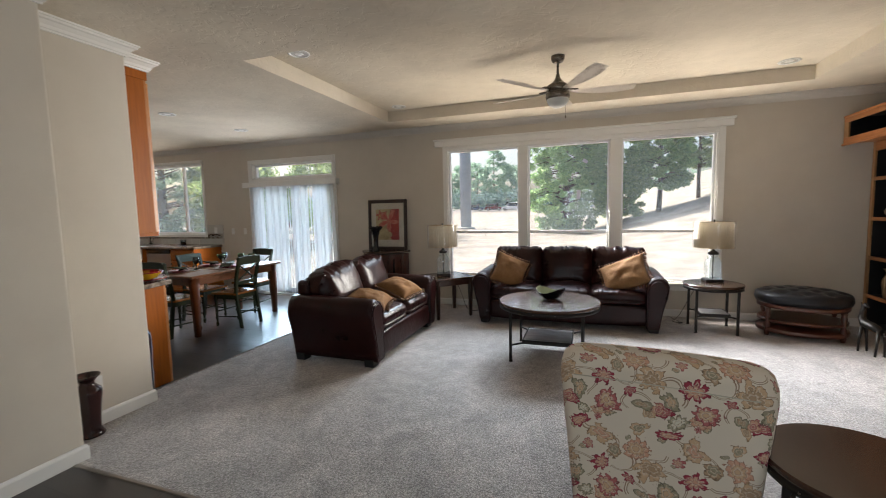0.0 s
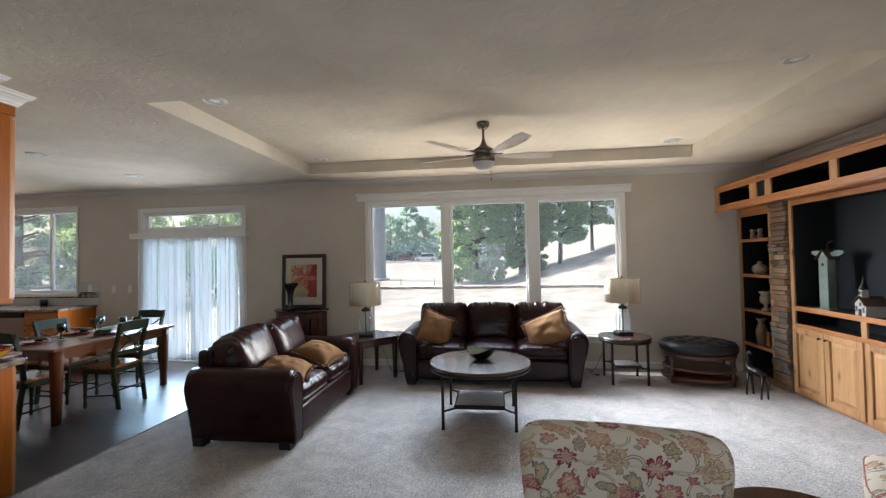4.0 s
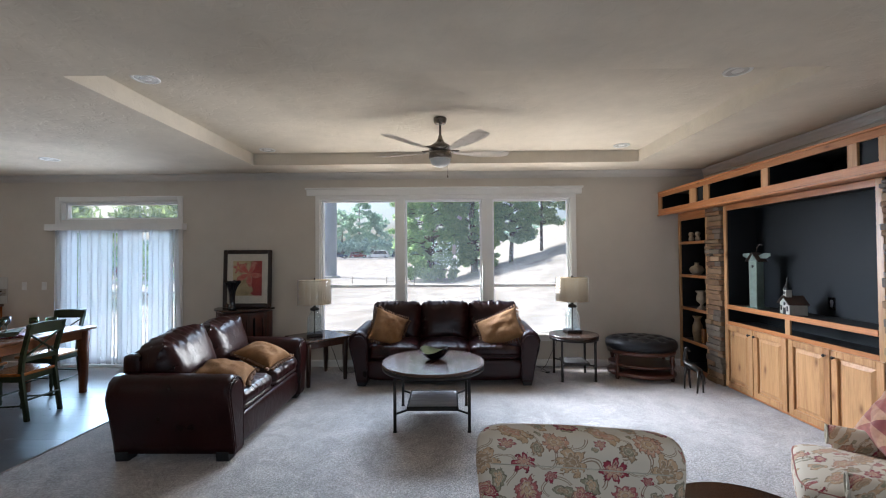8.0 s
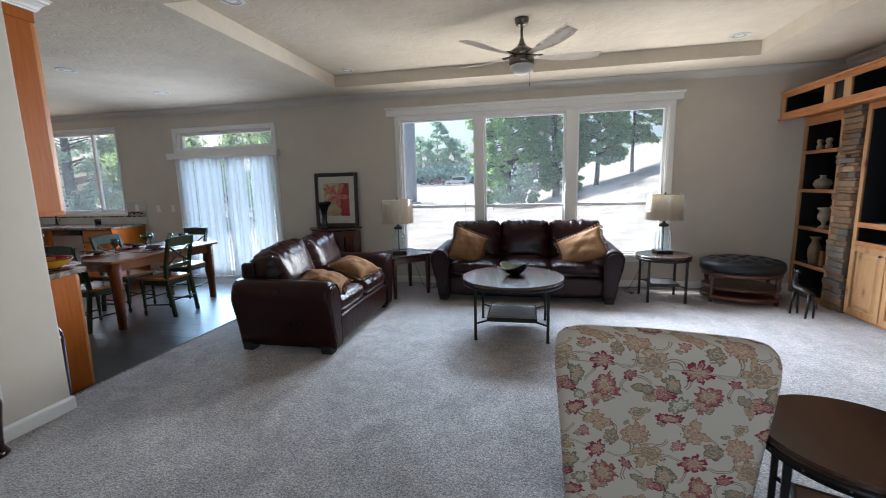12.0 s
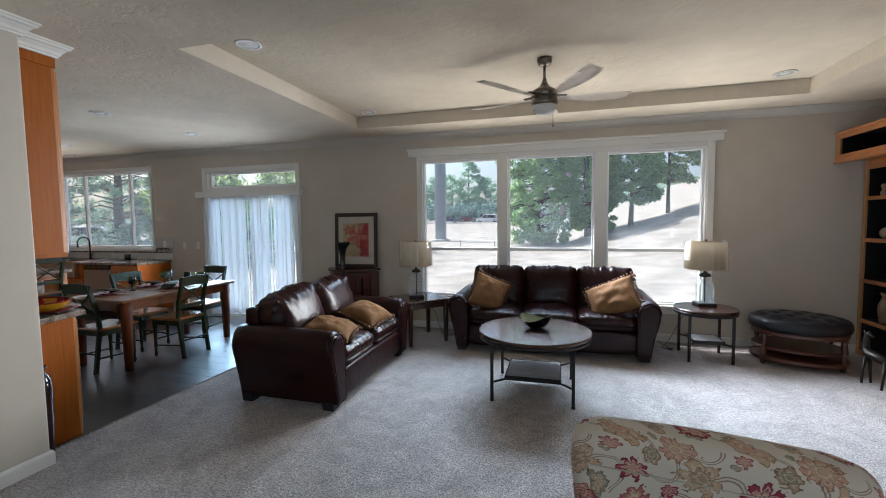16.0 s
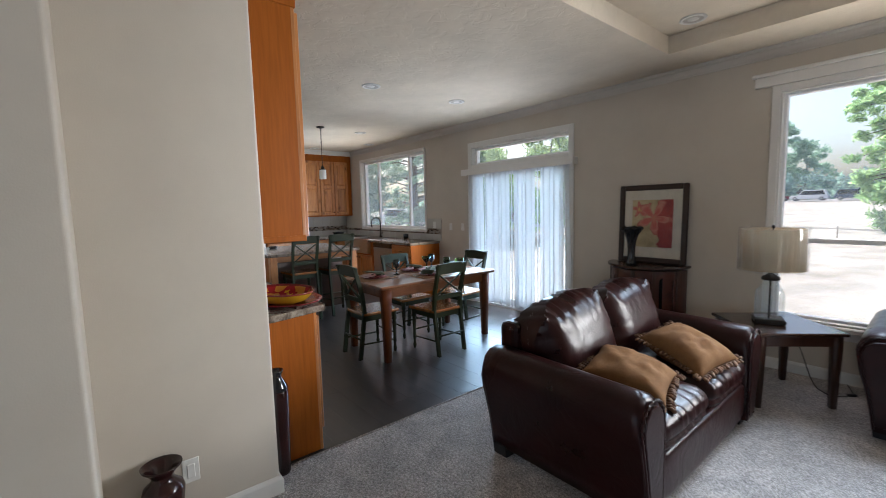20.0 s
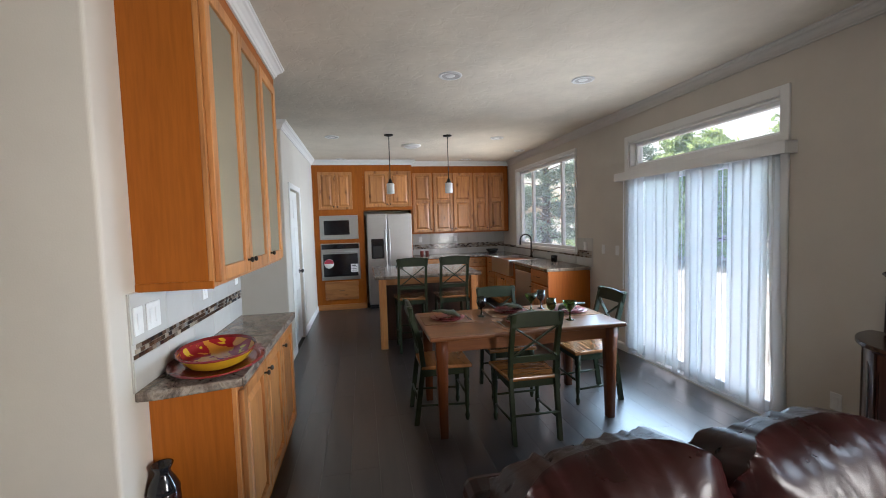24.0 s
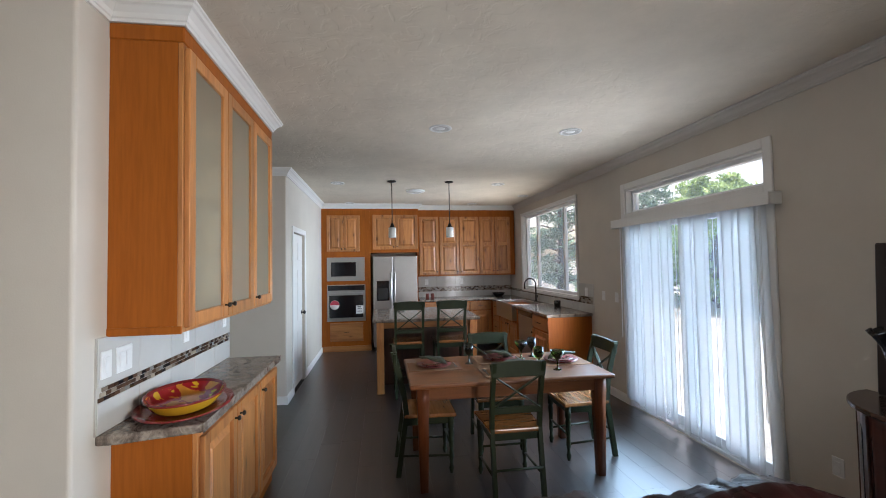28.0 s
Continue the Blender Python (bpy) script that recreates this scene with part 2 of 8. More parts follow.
def motif(add, link, u, v, wobble, cx, cy, size, petals, depth, squeeze, turn, outer, inner):
    """One printed flower or leaf of the repeat: where it lies, and its colour in outlined rings of petals."""
    du = calc(add, link, "SUBTRACT", calc(add, link, "FRACT", calc(add, link, "SUBTRACT", u, cx - 0.5)), 0.5)
    dv = calc(add, link, "SUBTRACT", calc(add, link, "FRACT", calc(add, link, "SUBTRACT", v, cy - 0.5)), 0.5)
    du, dv = calc(add, link, "MULTIPLY", du, 0.34), calc(add, link, "MULTIPLY", dv, 0.40)
    c, n = math.cos(turn), math.sin(turn)
    px = calc(add, link, "ADD", calc(add, link, "MULTIPLY", du, c), calc(add, link, "MULTIPLY", dv, n))
    py = calc(add, link, "MULTIPLY", calc(add, link, "SUBTRACT", calc(add, link, "MULTIPLY", dv, c), calc(add, link, "MULTIPLY", du, n)), squeeze)
    dist = calc(add, link, "SQRT", calc(add, link, "ADD", calc(add, link, "MULTIPLY", px, px), calc(add, link, "MULTIPLY", py, py)))
    lobe = calc(add, link, "ABSOLUTE", calc(add, link, "SINE", calc(add, link, "MULTIPLY", calc(add, link, "ARCTAN2", py, px), petals / 2)))
    edge = calc(add, link, "MULTIPLY_ADD", calc(add, link, "POWER", lobe, 0.7), depth, 1 - depth)
    q = calc(add, link, "DIVIDE", calc(add, link, "MULTIPLY", dist, 0.80 / size), calc(add, link, "MULTIPLY", edge, wobble))
    pale, dark = (0.62, 0.50, 0.37), tuple(0.45 * k for k in outer)
    col = ramp(add, link, q, [(0.0, inner), (0.20, inner), (0.24, dark), (0.28, pale), (0.40, inner), (0.52, inner), (0.56, dark), (0.60, pale), (0.70, outer), (0.88, outer), (0.93, dark), (1.0, dark)])
    rib = calc(add, link, "MULTIPLY", calc(add, link, "LESS_THAN", lobe, 0.22), calc(add, link, "GREATER_THAN", q, 0.5))
    return calc(add, link, "LESS_THAN", q, 1.0), mixed(add, link, "MIX", calc(add, link, "MULTIPLY", rib, 0.75), col, dark)


def floral(name, ground=(0.625, 0.54, 0.425)):
    """Cream cloth with a printed repeat of crimson, rose, tan and grey-green flowers and leaves on double vines."""
    m, nt, b, add, link = nodes(name)
    co = coords(add, link, (1, 1, 1))
    nz, warp = add("TexNoise", Scale=9.0, Detail=1.0), add("VectorMath")
    link(co, nz.inputs["Vector"])
    warp.operation = "MULTIPLY_ADD"
    warp.inputs[1].default_value = (0.05, 0.05, 0.05)
    link(nz.outputs["Color"], warp.inputs[0])
    link(co, warp.inputs[2])
    xyz = add("SeparateXYZ")
    link(warp.outputs[0], xyz.inputs[0])
    u = calc(add, link, "MULTIPLY", calc(add, link, "MULTIPLY_ADD", xyz.outputs[1], 0.9, xyz.outputs[0]), 1 / 0.34)
    v = calc(add, link, "MULTIPLY", calc(add, link, "SUBTRACT", xyz.outputs[1], xyz.outputs[2]), 1 / 0.40)
    wn2 = add("TexNoise", Scale=75.0, Detail=2.0)
    link(co, wn2.inputs["Vector"])
    wobble = calc(add, link, "MULTIPLY_ADD", wn2.outputs[0], 1.1, 0.45)
    col = ground
    VINE = (0.27, 0.18, 0.115)
    for cx, cy, r, a0 in ((0.30, 0.22, 0.040, 0.0), (0.62, 0.42, 0.055, 1.2), (0.95, 0.62, 0.050, 2.6), (0.45, 0.80, 0.060, 4.0), (0.80, 0.95, 0.045, 5.2), (0.12, 0.50, 0.045, 3.4)):
        du = calc(add, link, "MULTIPLY", calc(add, link, "SUBTRACT", calc(add, link, "FRACT", calc(add, link, "SUBTRACT", u, cx - 0.5)), 0.5), 0.34)
        dv = calc(add, link, "MULTIPLY", calc(add, link, "SUBTRACT", calc(add, link, "FRACT", calc(add, link, "SUBTRACT", v, cy - 0.5)), 0.5), 0.40)
        d = calc(add, link, "SQRT", calc(add, link, "ADD", calc(add, link, "MULTIPLY", du, du), calc(add, link, "MULTIPLY", dv, dv)))
        off = calc(add, link, "ABSOLUTE", calc(add, link, "SUBTRACT", calc(add, link, "ABSOLUTE", calc(add, link, "SUBTRACT", d, r)), 0.0035))
        side = calc(add, link, "ADD", calc(add, link, "MULTIPLY", du, math.cos(a0)), calc(add, link, "MULTIPLY", dv, math.sin(a0)))
        on = calc(add, link, "MULTIPLY", calc(add, link, "LESS_THAN", off, 0.0016), calc(add, link, "GREATER_THAN", side, -0.2 * r))
        col = mixed(add, link, "MIX", calc(add, link, "MULTIPLY", on, 0.9), col, VINE)
    CRIMSON, ROSE, TAN, GREY, PINK, BROWN = (0.30, 0.035, 0.055), (0.40, 0.12, 0.11), (0.52, 0.34, 0.20), (0.28, 0.24, 0.155), (0.54, 0.29, 0.19), (0.38, 0.25, 0.15)
    for args in ((0.10, 0.12, 0.016, 3, 0.45, 1.0, 0.3, GREY, TAN), (0.52, 0.30, 0.012, 4, 0.4, 1.0, 0.9, GREY, BROWN), (0.93, 0.36, 0.012, 2, 0.6, 1.2, 2.2, GREY, GREY),
                 (0.40, 0.56, 0.011, 2, 0.6, 1.2, 0.9, GREY, BROWN), (0.60, 0.96, 0.014, 5, 0.4, 1.0, 0.0, ROSE, PINK), (0.20, 0.16, 0.013, 5, 0.5, 1.0, 0.5, ROSE, CRIMSON),
                 (0.17, 0.07, 0.034, 6, 0.30, 1.3, 0.2, PINK, TAN), (0.39, 0.09, 0.024, 7, 0.35, 1.0, 0.0, GREY, (0.60, 0.55, 0.43)), (0.56, 0.01, 0.036, 8, 0.25, 1.9, 0.1, CRIMSON, ROSE),
                 (0.69, 0.06, 0.022, 2, 0.55, 1.2, 1.2, TAN, BROWN), (0.46, 0.24, 0.036, 9, 0.22, 1.7, 0.15, CRIMSON, PINK), (0.19, 0.37, 0.036, 4, 0.35, 0.8, 0.7, TAN, PINK),
                 (0.78, 0.23, 0.034, 3, 0.50, 1.6, 0.5, TAN, GREY), (0.78, 0.46, 0.042, 9, 0.25, 1.0, 0.4, PINK, TAN), (0.34, 0.50, 0.020, 6, 0.55, 1.0, 0.9, ROSE, PINK),
                 (0.03, 0.54, 0.026, 5, 0.25, 1.0, 0.0, BROWN, GREY), (0.20, 0.72, 0.042, 7, 0.55, 1.25, 0.6, CRIMSON, PINK), (0.64, 0.69, 0.044, 6, 0.45, 0.85, 1.4, TAN, BROWN),
                 (0.87, 0.82, 0.020, 6, 0.55, 1.0, 0.4, CRIMSON, ROSE), (0.75, 0.97, 0.022, 2, 0.40, 0.8, 1.3, GREY, BROWN), (0.47, 0.89, 0.027, 5, 0.30, 0.8, 0.0, GREY, TAN),
                 (0.10, 0.97, 0.040, 8, 0.30, 1.0, 0.3, ROSE, TAN), (0.61, 0.99, 0.018, 3, 0.4, 1.0, 1.5, PINK, ROSE)):
        on, tint = motif(add, link, u, v, wobble, *args)
        col = mixed(add, link, "MIX", on, col, tint)
    link(col, b.inputs["Base Color"])
    b.inputs["Roughness"].default_value = 0.9
    b.inputs["Sheen Weight"].default_value = 0.05
    wv, bp = add("TexNoise", Scale=420.0), add("Bump", Strength=0.25, Distance=0.002)
    link(co, wv.inputs["Vector"])
    link(wv.outputs[0], bp.inputs["Height"])
    link(bp.outputs[0], b.inputs["Normal"])
    return m


def leather(name, c1, c2, rough=0.35):
    """Glossy hide: fine grain over broad soft creases."""
    m, nt, b, add, link = nodes(name)
    v = coords(add, link, (1, 1, 1))
    tone = add("TexNoise", Scale=5.0, Detail=5.0)
    link(v, tone.inputs["Vector"])
    link(ramp(add, link, tone.outputs[0], [(0.3, c2), (0.7, c1)]), b.inputs["Base Color"])
    link(calc(add, link, "MULTIPLY_ADD", tone.outputs[0], 0.22, rough - 0.11), b.inputs["Roughness"])
    b.inputs["Specular IOR Level"].default_value = 0.25
    grain, crease = add("TexVoronoi", Scale=330.0), add("TexNoise", Scale=5.5, Detail=3.0, Roughness=0.45, Distortion=1.2)
    link(v, grain.inputs["Vector"])
    link(v, crease.inputs["Vector"])
    fold = calc(add, link, "ABSOLUTE", calc(add, link, "SUBTRACT", crease.outputs[0], 0.5))
    fold = calc(add, link, "MINIMUM", fold, 0.10)
    b1, b2 = add("Bump", Strength=0.20, Distance=0.04), add("Bump", Strength=0.15, Distance=0.0012)
    link(fold, b1.inputs["Height"])
    link(grain.outputs["Distance"], b2.inputs["Height"])
    link(b1.outputs[0], b2.inputs["Normal"])
    link(b2.outputs[0], b.inputs["Normal"])
    return m


def knockdown(name, c1, c2):
    """Trowelled ceiling texture: flat islands a little proud of the rest."""
    m, nt, b, add, link = nodes(name)
    v = coords(add, link, (1, 1, 1))
    n1, n2 = add("TexNoise", Scale=9.0, Detail=4.0, Roughness=0.55, Distortion=0.9), add("TexNoise", Scale=1.3, Detail=6.0, Roughness=0.65)
    link(v, n1.inputs["Vector"])
    link(v, n2.inputs["Vector"])
    link(ramp(add, link, n2.outputs[0], [(0.3, c2), (0.7, c1)]), b.inputs["Base Color"])
    b.inputs["Roughness"].default_value = 0.8
    b.inputs["Specular IOR Level"].default_value = 0.2
    flat = ramp(add, link, n1.outputs[0], [(0.44, (0,) * 3), (0.50, (0.85,) * 3), (0.62, (1,) * 3)])
    bp = add("Bump", Strength=0.33, Distance=0.005)
    link(flat, bp.inputs["Height"])
    link(bp.outputs[0], b.inputs["Normal"])
    return m


def carpet_mat(name):
    m, nt, b, add, link = nodes(name)
    v = coords(add, link, (1, 1, 1))
    tuft = add("TexVoronoi", Scale=125.0)
    link(v, tuft.inputs["Vector"])
    nz = add("TexNoise", Scale=70.0, Detail=4.0, Roughness=0.7)
    link(v, nz.inputs["Vector"])
    lay = add("TexNoise", Scale=4.2, Detail=5.0, Roughness=0.65, Distortion=1.2)
    link(v, lay.inputs["Vector"])
    col = ramp(add, link, nz.outputs[0], [(0.38, (0.37, 0.328, 0.304)), (0.62, (0.79, 0.722, 0.678))])
    dark = ramp(add, link, tuft.outputs["Distance"], [(0.12, (1.05,) * 3), (0.72, (0.52,) * 3)])
    col = mixed(add, link, "MULTIPLY", 1.0, col, dark)
    sh = ramp(add, link, lay.outputs[0], [(0.38, (0.76,) * 3), (0.60, (1.0,) * 3)])
    col = mixed(add, link, "MULTIPLY", 1.0, col, sh)
    tread = add("TexNoise", Scale=1.7, Detail=4.0, Roughness=0.6, Distortion=0.8)
    link(coords(add, link, (1.0, 0.6, 1.0)), tread.inputs["Vector"])
    col = mixed(add, link, "MULTIPLY", 1.0, col, ramp(add, link, tread.outputs[0], [(0.40, (0.84,) * 3), (0.56, (1.04,) * 3)]))
    link(col, b.inputs["Base Color"])
    b.inputs["Roughness"].default_value = 1.0
    b.inputs["Sheen Weight"].default_value = 0.35
    b.inputs["Specular IOR Level"].default_value = 0.1
    hm = add("Math")
    hm.operation = "ADD"
    link(nz.outputs[0], hm.inputs[0])
    inv = add("Math")
    inv.operation = "MULTIPLY"
    inv.inputs[1].default_value = -0.9
    link(tuft.outputs["Distance"], inv.inputs[0])
    link(inv.outputs[0], hm.inputs[1])
    bp = add("Bump", Strength=0.8, Distance=0.006)
    link(hm.outputs[0], bp.inputs["Height"])
    link(bp.outputs[0], b.inputs["Normal"])
    return m


def stone_top(name):
    m, nt, b, add, link = nodes(name)
    v = coords(add, link, (1, 1, 1))
    n1 = add("TexNoise", Scale=7.0, Detail=8.0, Roughness=0.7, Distortion=1.4)
    link(v, n1.inputs["Vector"])
    col = ramp(add, link, n1.outputs[0], [(0.3, (0.035, 0.028, 0.024)), (0.44, (0.13, 0.10, 0.08)), (0.56, (0.27, 0.225, 0.185)), (0.7, (0.09, 0.07, 0.056))])
    n2 = add("TexVoronoi", Scale=60.0)
    link(v, n2.inputs["Vector"])
    sp = ramp(add, link, n2.outputs["Distance"], [(0.2, (0.8,) * 3), (0.6, (1.1,) * 3)])
    col = mixed(add, link, "MULTIPLY", 1.0, col, sp)
    link(col, b.inputs["Base Color"])
    b.inputs["Roughness"].default_value = 0.18
    return m


def quilt(name):
    """Patchwork of rust and tan triangles in a square grid."""
    m, nt, b, add, link = nodes(name)
    v = coords(add, link, (11, 11, 11))
    xyz, cell, pick = add("SeparateXYZ"), add("CombineXYZ"), add("TexWhiteNoise")
    link(v, xyz.inputs[0])
    fx, fy = (calc(add, link, "FRACT", xyz.outputs[i]) for i in (0, 1))
    ix, iy = (calc(add, link, "FLOOR", xyz.outputs[i]) for i in (0, 1))
    odd = calc(add, link, "MODULO", calc(add, link, "ABSOLUTE", calc(add, link, "ADD", ix, iy)), 2.0)
    flip = calc(add, link, "ABSOLUTE", calc(add, link, "SUBTRACT", fx, odd))
    half = calc(add, link, "GREATER_THAN", fy, flip)
    for i, o in enumerate((ix, iy, half)):
        link(o, cell.inputs[i])
    pick.noise_dimensions = "3D"
    link(cell.outputs[0], pick.inputs["Vector"])
    rust = ramp(add, link, pick.outputs["Value"], [(0.0, (0.19, 0.028, 0.026)), (0.5, (0.27, 0.062, 0.040)), (1.0, (0.34, 0.11, 0.06))])
    tan = ramp(add, link, pick.outputs["Value"], [(0.0, (0.36, 0.17, 0.095)), (1.0, (0.47, 0.27, 0.15))])
    col = mixed(add, link, "MIX", calc(add, link, "MULTIPLY", half, 0.85), rust, tan)
    n = add("TexNoise", Scale=60.0, Detail=4.0)
    link(coords(add, link, (1, 1, 1)), n.inputs["Vector"])
    sh = ramp(add, link, n.outputs[0], [(0.3, (0.8,) * 3), (0.7, (1.1,) * 3)])
    link(mixed(add, link, "MULTIPLY", 1.0, col, sh), b.inputs["Base Color"])
    b.inputs["Roughness"].default_value = 0.85
    b.inputs["Sheen Weight"].default_value = 0.3
    return m


WALL = mat("wall_paint", (0.56, 0.515, 0.445), (0.52, 0.475, 0.41), 3, rough=0.75, bump=0.12, bscale=160, big=0.05, spec=0.3)
CEIL = knockdown("ceiling_texture", (0.68, 0.612, 0.505), (0.545, 0.49, 0.405))
TRIM = mat("white_trim", (0.72, 0.715, 0.69), (0.69, 0.685, 0.66), 6, rough=0.4, bump=0.03, big=0.04)
VINYL = mat("white_vinyl", (0.86, 0.87, 0.88), (0.83, 0.84, 0.85), 6, rough=0.35, big=0.03)
CARPET = carpet_mat("carpet_pile")
FLOORSUB = mat("dark_subfloor", (0.02, 0.017, 0.015), rough=0.8)
PLANK = wood("dark_plank", (0.026, 0.0180, 0.0155), (0.0080, 0.0060, 0.0054), 0, rough=0.37, rand=0.42, coat=0.6, scale=0.8, gloss=1.55, polish=0.34, boards=True)
LEATHER = leather("brown_leather", (0.0205, 0.0034, 0.0032), (0.0110, 0.0021, 0.0020), 0.31)
BLACKLEATHER = leather("black_leather", (0.018, 0.019, 0.022), (0.012, 0.012, 0.014), 0.32)
GOLDCLOTH = mat("ochre_cloth", (0.205, 0.105, 0.043), (0.158, 0.079, 0.032), 30, rough=0.9, bump=0.5, bscale=220, spec=0.2)
TASSEL = mat("dark_gold_fringe", (0.17, 0.082, 0.034), (0.085, 0.036, 0.017), 45, rough=0.8)
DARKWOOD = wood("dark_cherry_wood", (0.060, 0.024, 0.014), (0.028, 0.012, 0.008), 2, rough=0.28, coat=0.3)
DARKTOP = wood("dark_wood_top", (0.060, 0.028, 0.017), (0.029, 0.014, 0.009), 0, rough=0.24, coat=0.35, spec=0.4, gloss=1.5, polish=0.12)
BRONZE = mat("dark_bronze_metal", (0.035, 0.030, 0.027), (0.022, 0.019, 0.017), 20, rough=0.42, metal=0.7)
NICKEL = mat("brushed_nickel", (0.22, 0.19, 0.16), (0.17, 0.15, 0.125), 40, stretch=(1, 1, 12), rough=0.28, metal=1.0)
STEEL = mat("stainless_steel", (0.42, 0.415, 0.405), (0.38, 0.375, 0.365), 30, stretch=(20, 20, 1), rough=0.36, metal=1.0, rvar=0.02, big=0.03)
BLADE = mat("fan_blade", (0.60, 0.54, 0.47), (0.55, 0.49, 0.42), 10, rough=0.4, big=0.05)
ALDER = wood("knotty_alder_vertical", (0.46, 0.258, 0.118), (0.30, 0.142, 0.056), 2, rough=0.36, knots=0.05, coat=0.04, spec=0.35)
ALDER_Y = wood("knotty_alder_lengthwise", (0.44, 0.185, 0.068), (0.29, 0.105, 0.034), 1, rough=0.36, knots=0.02, coat=0.04, spec=0.35)
ALDER_X = wood("knotty_alder_crosswise", (0.44, 0.185, 0.068), (0.29, 0.105, 0.034), 0, rough=0.36, knots=0.02, coat=0.04, spec=0.35)
# Same alder, toned deeper orange for the kitchen's dimmer, less blue light.
KITALDER = wood("warm_alder_vertical", (0.50, 0.213, 0.064), (0.28, 0.098, 0.027), 2, rough=0.34, knots=0.045, rand=0.2)
KITALDER_X = wood("warm_alder_crosswise", (0.40, 0.17, 0.052), (0.23, 0.080, 0.022), 0, rough=0.34, knots=0.02)
KITALDER_Y = wood("warm_alder_lengthwise", (0.40, 0.17, 0.052), (0.23, 0.080, 0.022), 1, rough=0.34, knots=0.02)
CABSIDE = wood("cabinet_veneer", (0.34, 0.098, 0.0105), (0.285, 0.077, 0.0080), 2, rough=0.45, rand=0.05, scale=0.6, coat=0.0, spec=0.18)
OAKTABLE = wood("table_wood_lengthwise", (0.195, 0.070, 0.024), (0.105, 0.036, 0.013), 1, rough=0.3, coat=0.3, knots=0.0, polish=0.15)
OAKLEG = wood("table_wood_vertical", (0.150, 0.042, 0.012), (0.078, 0.022, 0.0075), 2, rough=0.46, coat=0.0, spec=0.25)
PALESHELF = wood("pale_shelf_wood", (0.76, 0.75, 0.74), (0.62, 0.61, 0.60), 0, rough=0.12, coat=0.6)
REDWOOD = wood("red_cherry_wood", (0.085, 0.024, 0.013), (0.038, 0.012, 0.008), 0, rough=0.28, coat=0.3)
SEATWOOD = wood("seat_wood", (0.30, 0.118, 0.034), (0.17, 0.060, 0.017), 0, rough=0.24, coat=0.5)
GREEN = mat("green_chair_paint", (0.023, 0.031, 0.0098), (0.015, 0.0205, 0.0066), 14, rough=0.5, bump=0.05, big=0.25, spec=0.3)
BLACKIN = mat("black_panel", (0.010, 0.010, 0.011), (0.007, 0.007, 0.008), 8, rough=0.55)
NAVY = mat("dark_slate_panel", (0.0105, 0.0138, 0.0170), (0.0075, 0.0098, 0.0125), 3, rough=0.6, spec=0.2, big=0.2)
BLACKGLOSS = mat("black_glaze", (0.010, 0.011, 0.014), (0.006, 0.006, 0.008), 8, rough=0.12, spec=0.6)
OVENGLASS = mat("oven_black_glass", (0.008, 0.008, 0.010), rough=0.06, spec=0.6)
STONETOP = stone_top("laminate_stone")
# The haze value puts veiling glare into the panes themselves.
GLASS = glass("window_glass", base=0.012, haze=0.06)
VEILEDGLASS = glass("dusty_window_glass", base=0.012, haze=0.13)
JUGGLASS = glass("jug_glass", (0.93, 0.96, 0.96), 0.09, haze=0.10)
GREENGLASS = glass("green_glass", (0.33, 0.44, 0.14), 0.06)
DIMGLASS = glass("smoky_glass", (0.16, 0.22, 0.16), 0.08)
MELAMINE = mat("pale_cabinet_liner", (0.58, 0.53, 0.45), (0.53, 0.48, 0.40), 6, rough=0.45, big=0.05)
SHADE = translucent("lamp_shade_linen", (0.42, 0.335, 0.225), 0.34)
FROST = translucent("frosted_white_glass", (0.80, 0.80, 0.78), 0.4, 0.3)
PLASTICWRAP = glass("clear_wrap", (0.97, 0.97, 0.97), 0.11, 0.10)
VANE = translucent("blind_vane", (0.80, 0.815, 0.825), 0.36, 0.5, 0.15)
# White crown with the backlit wall's shade put into its colour.
CROWNBACKLIT = mat("crown_paint", (0.54, 0.515, 0.475), (0.51, 0.485, 0.445), 6, rough=0.5, big=0.04)
ALUMINIUM = mat("satin_aluminium", (0.36, 0.33, 0.30), rough=0.35, metal=1.0)
WHITEPLASTIC = mat("white_plastic", (0.72, 0.72, 0.70), rough=0.35, big=0.02)
BLACKPLASTIC = mat("black_plastic", (0.012, 0.012, 0.013), rough=0.4)
FLORAL = floral("floral_cloth")
QUILT = quilt("patchwork_cloth")
CREAM = mat("cream_piping", (0.55, 0.49, 0.38), rough=0.85)
ROSECORD = mat("rose_piping", (0.40, 0.16, 0.13), rough=0.85)


# ---- shapes ----
def box(bm, a, b):
    vs = [bm.verts.new((x, y, z)) for z in (a[2], b[2]) for y in (a[1], b[1]) for x in (a[0], b[0])]
    for f in ((0, 2, 3, 1), (4, 5, 7, 6), (0, 1, 5, 4), (1, 3, 7, 5), (3, 2, 6, 7), (2, 0, 4, 6)):
        bm.faces.new([vs[i] for i in f])
    return bm


def bx(a, b, r=0.0, seg=1):
    lo, hi = [min(p, q) for p, q in zip(a, b)], [max(p, q) for p, q in zip(a, b)]
    bm = box(bmesh.new(), lo, hi)
    if r:
        r = min(r, 0.45 * min(q - p for p, q in zip(lo, hi)))
        bmesh.ops.bevel(bm, geom=bm.edges[:], offset=r, segments=seg, affect="EDGES", profile=0.5)
    return bm


def boxes(some, r=0.0):
    bm = bmesh.new()
    for a, b in some:
        one = bx(a, b, r)
        join(bm, one)
    return bm


def join(bm, other, m=None):
    """Adds other to bm, and frees it."""
    if m is not None:
        other.transform(m)
    made = {v: bm.verts.new(v.co) for v in other.verts}
    for f in other.faces:
        g = bm.faces.new([made[v] for v in f.verts])
        g.smooth = f.smooth
    other.free()
    return bm


